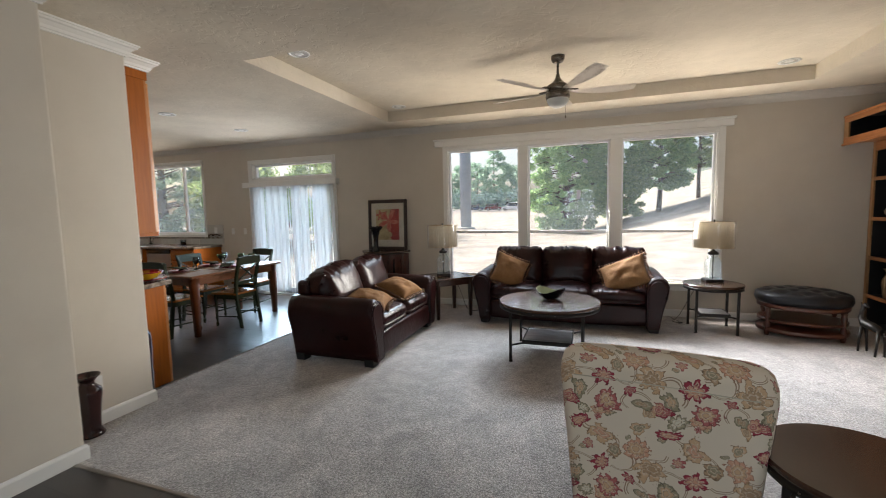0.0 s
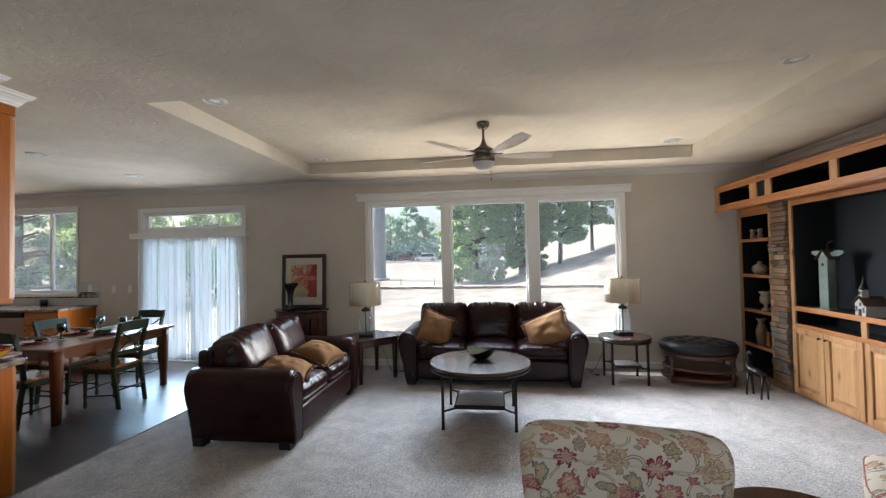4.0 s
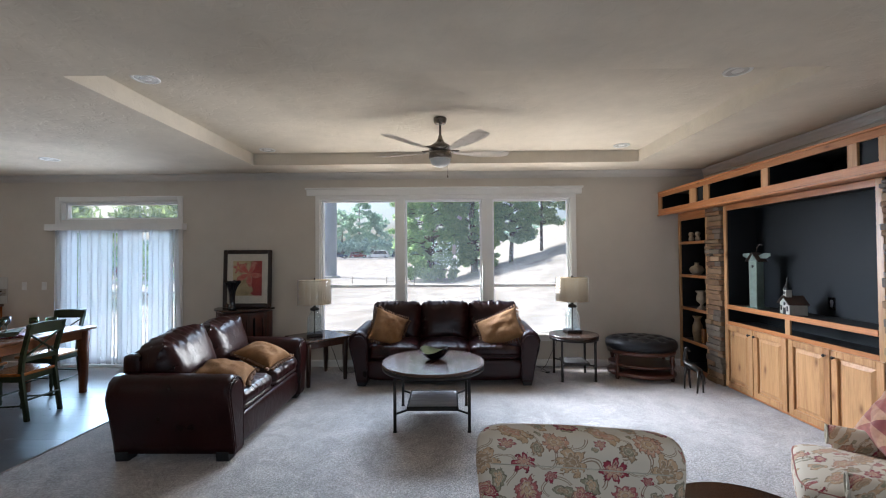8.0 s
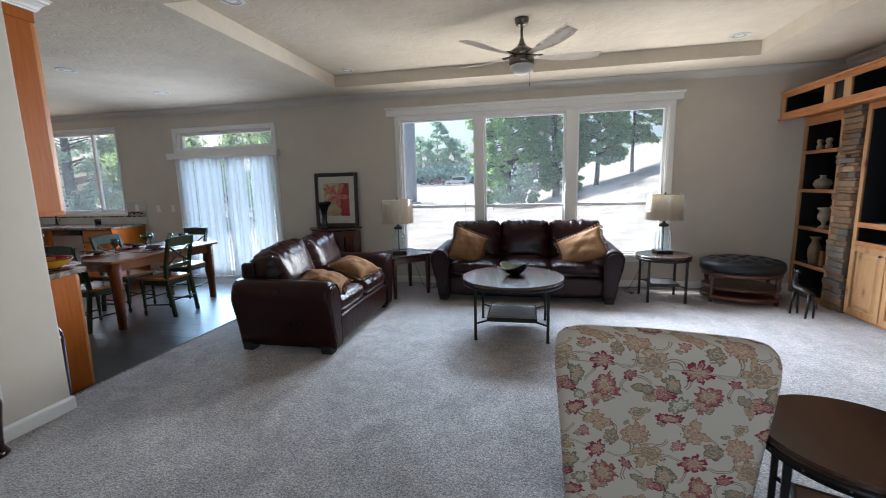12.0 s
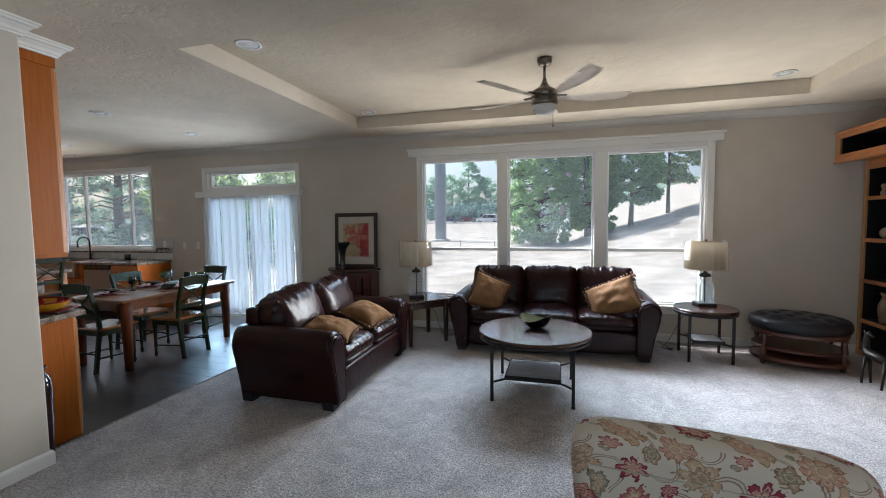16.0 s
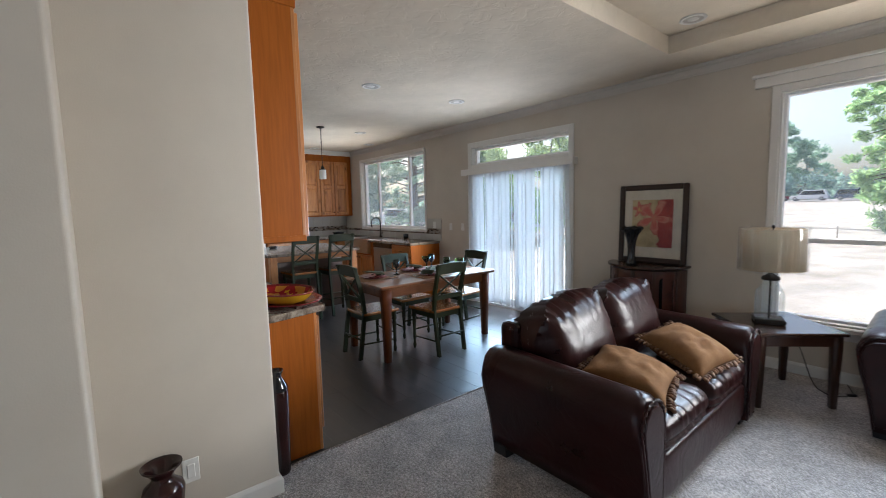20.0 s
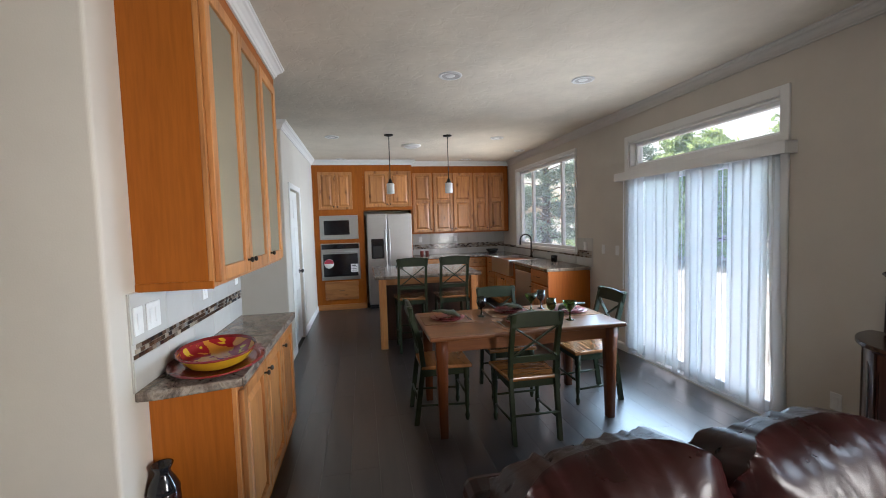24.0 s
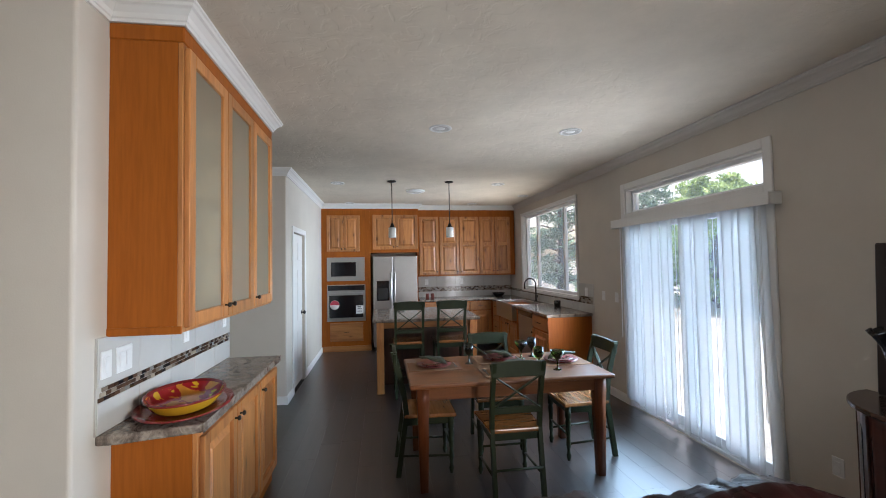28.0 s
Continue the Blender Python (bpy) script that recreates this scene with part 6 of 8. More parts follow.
b2 = thing("plank_birdhouse", pose(3.20, 3.19, 1.735, 0, 0, 5), "rustic plank birdhouse with patched tin roof on a bookcase shelf", "birdhouse")
part("house", prism([(-0.075, 0), (0.075, 0), (0.075, 0.16), (0, 0.24), (-0.075, 0.16)], 0.14, "x", 0.002), mat("old_grey_board", (0.13, 0.115, 0.095), (0.07, 0.06, 0.05), 12, rough=0.8), b2, m=pose(-0.07, 0, 0))
for s in (-1, 1):
    part("roof_slope", bar((0.0, 0, 0.252), (0.0, s * 0.115, 0.135), 0.18, 0.008), RUSTY, b2)
part("patch", bx((-0.077, -0.055, 0.13), (-0.071, 0.02, 0.16), 0.001), WHITEWASH, b2, "white tin patch")
part("patch", bx((-0.077, -0.03, 0.02), (-0.071, 0.0, 0.07), 0.001), WHITEWASH, b2)

gf = thing("animal_figure", pose(2.57, 5.32, 0, 0, 0, 105), "dark metal long-necked animal figurine standing on the carpet", "figurine")
bm = tube([(-0.10, 0, 0.24), (0, 0, 0.27), (0.08, 0, 0.28), (0.11, 0, 0.33), (0.10, 0, 0.42), (0.08, 0, 0.46), (0.04, 0, 0.44)], [0.03, 0.04, 0.042, 0.03, 0.02, 0.022, 0.01], 10)
for x in (-0.09, 0.08):
    for y in (-0.035, 0.035):
        tube([(x, y * 0.5, 0.25), (x * 1.1, y, 0.12), (x * 1.05, y * 1.2, 0.0)], [0.018, 0.011, 0.010], 8, bm=bm)
tube([(-0.10, 0, 0.24), (-0.15, 0, 0.20), (-0.16, 0, 0.12)], [0.012, 0.008, 0.005], 6, bm=bm)
tube([(0.11, 0, 0.42), (0.125, 0, 0.48)], [0.008, 0.004], 6, bm=bm)
part("body", bm, BRONZE, gf)


# ---- floral armchairs ----
def floral_chair(m, label):
    """Front towards -y; a near upright scrolled back, rolled arms."""
    c = thing("floral_armchair", m, label, "armchair", "floral armchairs")
    W = 0.79
    part("seat_base", bx((-W / 2 + 0.05, -0.33, 0.10), (W / 2 - 0.05, 0.27, 0.32), 0.03, 3), FLORAL, c)
    seat = part("seat_cushion", cushion(0.62, 0.64, 0.16, 6, 0.03, 0.004, 4, 10), FLORAL, c, m=pose(0, -0.10, 0.39))
    for z in (-0.056, 0.056):
        rim = []
        for k in range(49):
            a = 2 * math.pi * k / 48
            x, y = (c2 / max(abs(math.cos(a)), abs(math.sin(a))) for c2 in (math.cos(a), math.sin(a)))
            f = (abs(x) ** 6 + abs(y) ** 6 + abs(z / 0.08) ** 6) ** (1 / 6)
            rim.append((0.311 * x / f, 0.321 * y / f, z / f))
        part("piping", tube(rim, 0.004, 6), ROSECORD, seat, "rose cord piping")
    h = W / 2
    out = [(-h + 0.055, -0.055), (-h + 0.02, 0.40), (-h, 0.64), (-h + 0.003, 0.70), (-h + 0.014, 0.735), (-h + 0.042, 0.762), (-h + 0.09, 0.777), (-h + 0.2, 0.782), (0, 0.787),
           (h - 0.2, 0.782), (h - 0.09, 0.777), (h - 0.042, 0.762), (h - 0.014, 0.735), (h - 0.003, 0.70), (h, 0.64), (h - 0.02, 0.40), (h - 0.055, -0.055)]
    lean = pose(0, 0.21, 0.105, -4)
    secs = [[(px * (1 - k / h), y, 0.38 + (pz - 0.38) * (1 - k / 0.40)) for px, pz in out] for y, k in ((0.0, 0.07), (0.006, 0.04), (0.03, 0.014), (0.07, 0.0), (0.11, 0.003), (0.14, 0.016), (0.157, 0.04), (0.162, 0.07))]
    bk = part("backrest", loft(secs), FLORAL, c, m=lean)
    part("back_seam", tube([(-h + 0.07, 0.1625, 0.665), (0, 0.1625, 0.67), (h - 0.07, 0.1625, 0.665)], 0.0022, 6), CREAM, bk)
    part("back_pillow", cushion(0.56, 0.16, 0.42, 3.6, 0, 0.006, 8, 10), FLORAL, c, m=lean @ pose(0, -0.05, 0.50))
    for s in (-1, 1):
        secs = []
        for y, k in ((-0.25, 0.86), (-0.24, 0.97), (-0.21, 1.0), (-0.05, 1.0), (0.12, 1.0), (0.24, 0.96)):
            ring = []
            for a in range(16):
                t = 2 * math.pi * a / 16
                ring.append((s * (0.335 + 0.055 * k * math.cos(t)), y, 0.52 + 0.055 * k * math.sin(t)))
            secs.append(ring)
        arm = part("arm", loft(secs), FLORAL, c)
        part("arm_side", bx((s * 0.29, -0.23, 0.10), (s * 0.36, 0.25, 0.50), 0.02, 2), FLORAL, arm)
        part("arm_front_piping", tube([(s * (0.335 + 0.051 * math.cos(2 * math.pi * a / 16)), -0.252, 0.52 + 0.051 * math.sin(2 * math.pi * a / 16)) for a in range(17)], 0.005, 6), CREAM, arm)
    for x in (-0.28, 0.28):
        for y in (-0.29, 0.25):
            part("leg", tube([(x, y, 0.14), (x, y * 1.03, 0.0)], [0.024, 0.016], 10), DARKWOOD, c)
    return c


floral_chair(pose(0.315, 2.46, 0, 0, 0, 172), "cream floral print armchair with its rolled back turned this way")
floral_chair(pose(1.95, 2.50, 0, 0, 0, -126), "cream floral print armchair facing the coffee table")
pl = thing("patchwork_pillow", pose(2.15, 2.68, 0.66, 64, 14, -104), "rust and tan patchwork throw pillow on the floral armchair", "pillow")
part("cover", pillow(0.44, 0.42, 0.15, 9), QUILT, pl)


# ---- ceiling fixtures ----
fan = thing("ceiling_fan", pose(-0.303, 4.53, ZT), "brushed nickel five-blade ceiling fan with frosted light bowl", "ceiling fan")
part("canopy", lathe([(0, 0), (0.065, 0), (0.063, -0.03), (0.05, -0.055), (0.02, -0.065), (0, -0.065)], 28), NICKEL, fan)
part("downrod", tube([(0, 0, -0.06), (0, 0, -0.20)], 0.012, 12), NICKEL, fan)
part("motor", lathe([(0, -0.16), (0.018, -0.17), (0.024, -0.20), (0.045, -0.235), (0.085, -0.262), (0.105, -0.275), (0.108, -0.29), (0.108, -0.32), (0.10, -0.33), (0, -0.33)], 32), NICKEL, fan)
part("light_ring", lathe([(0.10, -0.333), (0.112, -0.336), (0.114, -0.38), (0.105, -0.40), (0, -0.40)], 32), NICKEL, fan)
part("light_bowl", lathe([(0.102, -0.40), (0.100, -0.42), (0.08, -0.455), (0.045, -0.475), (0, -0.482)], 32), FROST, fan, "frosted white glass bowl")
for k, a in enumerate((14, 86, 158, 230, 302)):
    bm = bmesh.new()
    rows = []
    for i in range(9):
        t = i / 8
        x, w = 0.13 + 0.59 * t, (0.032 + 0.085 * min(1, t * 1.8) ** 0.7) * (1 if t < 0.95 else 0.8)
        row = []
        for s in (-1, -0.33, 0.33, 1):
            y = s * w / 2 * 1.25 + 0.012 * math.sin(t * 3)
            row.append(bm.verts.new((x, y, -0.330 - 0.17 * y + 0.02 * t * t)))
        rows.append(row)
    for r0, r1 in zip(rows, rows[1:]):
        for j in range(3):
            bm.faces.new((r0[j], r0[j + 1], r1[j + 1], r1[j])).smooth = True
    bmesh.ops.solidify(bm, geom=bm.faces[:], thickness=0.006)
    bm.normal_update()
    for f in bm.faces:
        f.material_index = int(abs(f.normal.z) < 0.6)
    bl = part("blade", bm, BLADE, fan, m=pose(0, 0, 0, 0, 0, a))
    bl.data.materials.append(BRONZE)
    part("blade_iron", bx((0.09, -0.02, -0.318), (0.19, 0.02, -0.306), 0.003), NICKEL, bl)
part("pull_chain", tube([(0.07, 0, -0.39), (0.072, 0, -0.55)], 0.0018, 5), NICKEL, fan)
part("chain_fob", lathe([(0, -0.585), (0.005, -0.58), (0.006, -0.56), (0, -0.55)], 10), NICKEL, fan, m=pose(0.072, 0, 0))

CANIN = mat("can_baffle", (0.50, 0.49, 0.46), rough=0.4)


def can_light(x, y, z):
    c = thing("recessed_light", pose(x, y, z), "white recessed ceiling downlight, switched off", "light", "recessed downlights")
    part("trim_ring", lathe([(0.095, 0.0), (0.098, -0.004), (0.092, -0.010), (0.072, -0.008), (0.070, 0.0)], 32), WHITEPLASTIC, c)
    part("baffle", lathe([(0.071, -0.006), (0.060, -0.001), (0.045, -0.0005), (0, -0.0005)], 32), CANIN, c)
    part("bulb", lathe([(0.046, -0.001), (0.04, -0.006), (0.02, -0.009), (0, -0.010)], 24), FROST, c)


for x, y, z in ((-2.49, 3.535, ZT), (-2.49, 5.64, ZT), (1.905, 5.60, ZT), (1.905, 3.535, ZT), (-5.03, 4.22, ZC), (-5.01, 5.39, ZC), (-7.5, 3.11, ZC), (-7.46, 5.42, ZC), (-9.44, 3.13, ZC), (-9.45, 5.46, ZC), (-8.48, 6.16, ZC)):
    can_light(x, y, z)


# ---- buffet ----
def kitchen_door(*a, **kw):
    return cab_door(*a, material=KITALDER, **kw)


def knob_row(parent, m, w, h, label="drawer", material=None, pull=True):
    """A slab drawer front with a bar pull."""
    d = part("drawer", bx((0, -0.02, 0), (w, 0, h), 0.005, 2), material or KITALDER_X, parent, m=m)
    if pull:
        part("pull", tube([(w / 2 - 0.045, -0.018, h / 2), (w / 2 - 0.045, -0.042, h / 2), (w / 2 + 0.045, -0.042, h / 2), (w / 2 + 0.045, -0.018, h / 2)], 0.004, 6), BRONZE, d, "dark bar pull")
    return d


uc = thing("glass_front_cabinet", pose(0, 0, 0), "alder wall cabinet with three reeded glass doors above the buffet", "cabinet")
Z0, Z1 = 1.315, 2.66
for x in (UX0, UX1 - 0.018):
    part("end_panel", bx((x, YB, Z0), (x + 0.018, UY - 0.02, Z1)), CABSIDE, uc)
part("bottom_panel", bx((UX0 + 0.018, YB, Z0 + 0.012), (UX1 - 0.018, UY - 0.02, Z0 + 0.03)), CABSIDE, uc)
part("top_panel", bx((UX0 + 0.018, YB, Z1 - 0.02), (UX1 - 0.018, UY - 0.02, Z1)), CABSIDE, uc)
part("back_panel", bx((UX0 + 0.018, YB, Z0 + 0.03), (UX1 - 0.018, YB + 0.008, Z1 - 0.02)), MELAMINE, uc, "pale cabinet lining")
for z in (1.66, 1.97, 2.29):
    part("shelf", bx((UX0 + 0.02, YB + 0.01, z), (UX1 - 0.02, UY - 0.05, z + 0.016)), MELAMINE, uc)
part("face_frame", boxes([((UX0, UY - 0.02, Z0), (UX0 + 0.035, UY, Z1)), ((UX1 - 0.035, UY - 0.02, Z0), (UX1, UY, Z1)), ((UX0 + 0.035, UY - 0.02, Z0), (UX1 - 0.035, UY, Z0 + 0.035)),
                          ((UX0 + 0.035, UY - 0.02, 2.585), (UX1 - 0.035, UY, Z1)), ((-4.02, UY - 0.02, Z0 + 0.035), (-3.985, UY, 2.585)), ((-4.495, UY - 0.02, Z0 + 0.035), (-4.46, UY, 2.585))], 0.002), KITALDER, uc)
part("top_band", boxes([((UX0 - 0.004, YB, 2.60), (UX1 + 0.008, UY + 0.008, Z1 + 0.01))], 0.004), CABSIDE, uc)
part("base_band", boxes([((UX1 - 0.002, YB, Z0 - 0.004), (UX1 + 0.006, UY, Z0 + 0.03))], 0.002), CABSIDE, uc)
for i, x in enumerate((-3.515, -3.99, -4.465)):
    kitchen_door(uc, pose(x, UY, 1.335, 0, 0, 180), 0.465, 1.25, (0.43 if i == 0 else 0.035, 0.06) if i < 2 else (0.035, 0.06), glazed=True, stile=0.062)
bm = bmesh.new()
for p, q, a, b in (((UX1 + 0.006, UY + 0.006), (UX1 + 0.006, YB), 1, -1), ((UX0, UY + 0.006), (UX1 + 0.006, UY + 0.006), 1, 1), ((UX0, YB), (UX0, UY + 0.006), 0, 1)):
    moulding(bm, CROWN, ZK, p, q, a, b)
part("cabinet_crown", bm, TRIM, uc, "white crown moulding")

bf = thing("buffet_cabinet", pose(0, 0, 0), "alder buffet base cabinet with three raised-panel doors", "cabinet")
part("body", bx((-4.87, YB, 0.0), (-3.535, 2.875, 0.879), 0.002), CABSIDE, bf)
part("face_frame", boxes([((-4.87, 2.875, 0.09), (-4.83, 2.893, 0.879)), ((-3.575, 2.875, 0.0), (-3.535, 2.893, 0.879)), ((-4.83, 2.875, 0.82), (-3.575, 2.893, 0.879)), ((-4.83, 2.875, 0.09), (-3.575, 2.893, 0.14))], 0.002), KITALDER, bf)
for i, x in enumerate((-3.56, -3.995, -4.43)):
    kitchen_door(bf, pose(x, 2.893, 0.125, 0, 0, 180), 0.425, 0.72, ((0.39 if i == 0 else 0.035), 0.66))
top = thing("buffet_counter", pose(0, 0, 0.88), "mottled brown stone-look laminate counter on the buffet", "countertop")
part("slab", prism([(-4.90, YB), (-3.43, YB), (-3.43, 2.62), (-3.50, 2.93), (-4.90, 2.93)], 0.04, "z", 0.008), STONETOP, top)

# Tiled splash behind the buffet: pale tiles with a mosaic band between them.
SPLASH = mat("pale_wall_tile", (0.52, 0.51, 0.48), (0.48, 0.47, 0.44), 5, rough=0.16, big=0.05, rand=0.05)
GROUT = mat("tile_grout", (0.50, 0.47, 0.42), rough=0.9)
MOSAICS = [mat("mosaic_" + n, c, rough=r, rand=0.25) for n, c, r in (("brown", (0.085, 0.05, 0.033), 0.15), ("black", (0.018, 0.018, 0.02), 0.12), ("taupe", (0.20, 0.165, 0.13), 0.2), ("grey", (0.26, 0.26, 0.25), 0.15), ("cream", (0.36, 0.31, 0.24), 0.2))]
sp = tagged(new("backsplash_1"), "pale tile backsplash with a brown glass mosaic band", "", "", "structure")
part("grout_bed", bx((-4.925, YB, 0.92), (-3.425, YB + 0.006, 1.315)), GROUT, sp)
for x in (-3.43, -3.73, -4.03, -4.33, -4.63):
    for z0, z1 in ((0.922, 1.048), (1.112, 1.313)):
        w = 0.296 if x > -4.6 else 0.29
        part("tile", bx((x - w, YB + 0.006, z0), (x, YB + 0.011, z1), 0.0015), SPLASH, sp)
r = random.Random(4)
shared = []
for mt in MOSAICS:
    ob = part("mosaic_tile", bx((-0.0165, 0, -0.0085), (0.0165, 0.006, 0.0085), 0.001), mt, sp, m=pose(-3.452, YB + 0.006, 1.0605))
    shared.append(ob)
for row in range(3):
    for k in range(40):
        if row < 2 and k == 0:
            continue
        o = again(shared[r.choice((0, 0, 1, 1, 0, 2, 2, 3, 4))], pose(-3.452 - 0.0356 * k - 0.012 * row, YB + 0.006, 1.0605 + 0.0196 * row), sp)
for k, ob in enumerate(shared[1:]):
    ob.matrix_basis = pose(-3.452 - 0.0356 * 40 - 0.012 * k, YB + 0.006, 1.0605 + 0.0196 * k) if k < 3 else pose(-3.464, YB + 0.006, 1.0801)


def wall_plate(m, gangs, label, rocker=True):
    p = thing("wall_plate", m, label, "switch")
    w = 0.07 + 0.046 * (gangs - 1)
    part("plate", bx((-w / 2, -0.006, -0.057), (w / 2, 0, 0.057), 0.003), WHITEPLASTIC, p)
    for g in range(gangs):
        x = -0.023 * (gangs - 1) + 0.046 * g
        part("rocker" if rocker else "socket", bx((x - 0.016, -0.010, -0.033), (x + 0.016, -0.006, 0.033), 0.002), WHITEPLASTIC, p)
    return p


wall_plate(pose(-3.475, YB + 0.011, 1.20, 0, 0, 180), 1, "white single rocker switch on the tile splash")
wall_plate(pose(-3.60, YB + 0.011, 1.20, 0, 0, 180), 2, "white double rocker switch on the tile splash")
wall_plate(pose(-4.20, YB + 0.011, 1.22, 0, 0, 180), 1, "white wall outlet on the tile splash", False)
wall_plate(pose(-4.80, YB + 0.011, 1.22, 0, 0, 180), 1, "white wall outlet on the tile splash", False)
wall_plate(pose(XL, 2.155, 0.297, 0, 0, 90), 1, "white wall outlet above the baseboard", False)
wall_plate(pose(-6.36, YW, 1.17), 1, "white rocker switch beside the kitchen window")
wall_plate(pose(-6.07, YW, 1.17), 1, "white rocker switch beside the patio door")
wall_plate(pose(-3.72, YW, 0.33), 1, "white wall outlet near the patio door", False)

REDGLAZE = mat("red_glaze", (0.20, 0.018, 0.018), (0.14, 0.012, 0.014), 6, rough=0.14)


def dish_mat():
    m, nt, b, add, link = nodes("red_yellow_dish_paint")
    v = coords(add, link, (1, 1, 1))
    vo = add("TexVoronoi", Scale=8.5)
    link(v, vo.inputs["Vector"])
    n = add("TexNoise", Scale=18.0, Distortion=1.0)
    link(v, n.inputs["Vector"])
    ad = add("Math")
    ad.operation = "ADD"
    link(vo.outputs["Distance"], ad.inputs[0])
    link(n.outputs[0], ad.inputs[1])
    link(ramp(add, link, ad.outputs[0], [(0.63, (0.62, 0.36, 0.02)), (0.65, (0.30, 0.018, 0.022)), (0.95, (0.26, 0.015, 0.018)), (0.97, (0.50, 0.20, 0.03))]), b.inputs["Base Color"])
    b.inputs["Roughness"].default_value = 0.12
    return m


YELLOW = mat("yellow_glaze", (0.62, 0.38, 0.02), (0.50, 0.28, 0.015), 6, rough=0.14)
single("charger_plate", lathe([(0, 0), (0.15, 0), (0.20, 0.012), (0.25, 0.026), (0.252, 0.031), (0.20, 0.019), (0.14, 0.008), (0, 0.008)], 48, 1.02, 0.74), REDGLAZE, "oval dark red glazed charger under the dish", "plate", pose(-3.73, 2.765, 0.921, 0, 0, 12) @ Matrix.Diagonal((1.1, 1.1, 1.0, 1)))
ds = thing("oval_dish", pose(-3.73, 2.765, 0.930, 0, 0, 12) @ Matrix.Diagonal((1.12, 1.12, 1.15, 1)), "oval yellow dish with red and yellow painted inside on the buffet", "dish")
part("outside", lathe([(0, 0.0), (0.14, 0.0), (0.185, 0.020), (0.226, 0.056)], 48, 0.92, 0.66, cap=False), YELLOW, ds)
part("rim", lathe([(0.226, 0.056), (0.231, 0.061), (0.230, 0.065), (0.225, 0.065), (0.216, 0.054)], 48, 0.92, 0.66, cap=False), REDGLAZE, ds, "dark red rim")
part("painted_inside", lathe([(0.2165, 0.0545), (0.184, 0.026), (0.14, 0.0105), (0, 0.0105)], 48, 0.92, 0.66, cap=False), dish_mat(), ds, "painted red and yellow scrolls")
part("nosing", boxes([((-4.90, 2.93, -0.002), (-3.50, 2.936, 0.042))], 0.002), STONETOP, top, "mottled edge strip")

# ---- kitchen ----
KX, UKX = -9.55, -9.75                    # fronts of the tall and of the wall cabinets
ov = thing("oven_cabinet", pose(0, 0, 0), "tall alder cabinet holding a microwave and wall oven", "cabinet")
part("body", bx((XK, 2.60, 0.0), (KX, 3.50, 2.67)), CABSIDE, ov)
for i in range(2):
    kitchen_door(ov, pose(KX, 2.70 + 0.305 * i, 1.86, 0, 0, 90), 0.30, 0.68, (0.27 if i == 0 else 0.03, 0.05), stile=0.05)
knob_row(ov, pose(KX, 2.75, 0.19, 0, 0, 90), 0.60, 0.34)
part("toe_board", bx((KX, 2.62, 0.0), (KX + 0.012, 3.50, 0.10)), KITALDER_Y, ov)
mw = thing("microwave", pose(KX, 2.70, 1.31), "stainless built-in microwave with black window", "microwave")
part("trim_frame", bx((0, 0, 0), (0.025, 0.69, 0.44), 0.004), STEEL, mw)
part("window", bx((0.025, 0.075, 0.085), (0.031, 0.53, 0.35), 0.003), OVENGLASS, mw, "black glass door")
part("inner_window", bx((0.031, 0.14, 0.13), (0.033, 0.34, 0.31), 0.002), BLACKGLOSS, mw)
wo = thing("wall_oven", pose(KX, 2.70, 0.56), "stainless wall oven with black glass door and stickers", "oven")
part("frame_panel", bx((0, 0, 0), (0.02, 0.70, 0.68), 0.004), STEEL, wo)
part("control_panel", bx((0.02, 0.015, 0.575), (0.032, 0.685, 0.665), 0.003), OVENGLASS, wo)
part("display", bx((0.032, 0.30, 0.60), (0.034, 0.40, 0.64), 0.001), NAVY, wo)
d = part("oven_door", bx((0.02, 0.01, 0.04), (0.045, 0.69, 0.565), 0.005), STEEL, wo)
part("door_glass", bx((0.045, 0.04, 0.07), (0.049, 0.66, 0.485), 0.003), OVENGLASS, d, "black glass")
part("handle", tube([(0.045, 0.05, 0.525), (0.085, 0.05, 0.525), (0.085, 0.65, 0.525), (0.045, 0.65, 0.525)], 0.011, 8), STEEL, d)
WHITEPAPER = mat("white_paper", (0.75, 0.75, 0.73), rough=0.7, big=0.02)
REDPAPER = mat("red_paper", (0.45, 0.03, 0.06), rough=0.6)
part("sticker", lathe([(0.085, 0), (0.085, 0.001), (0, 0.001)], 32), WHITEPAPER, d, "round red and white sticker", pose(0.050, 0.14, 0.31, 0, 90))
half_disc = [(0.083 * math.cos(math.pi * k / 16), 0.083 * math.sin(math.pi * k / 16)) for k in range(17)]
part("sticker_half", prism(half_disc, 0.001, "x"), REDPAPER, d, m=pose(0.052, 0.14, 0.31))
part("sticker", bx((0.050, 0.53, 0.14), (0.051, 0.66, 0.29)), WHITEPAPER, d, "white paper label")
for z in (0.17, 0.20, 0.23):
    part("print_bar", bx((0.0515, 0.55, z), (0.052, 0.64, z + 0.008)), BLACKPLASTIC, d)
part("print_bar", bx((0.0515, 0.55, 0.255), (0.052, 0.62, 0.275)), BLACKPLASTIC, d)

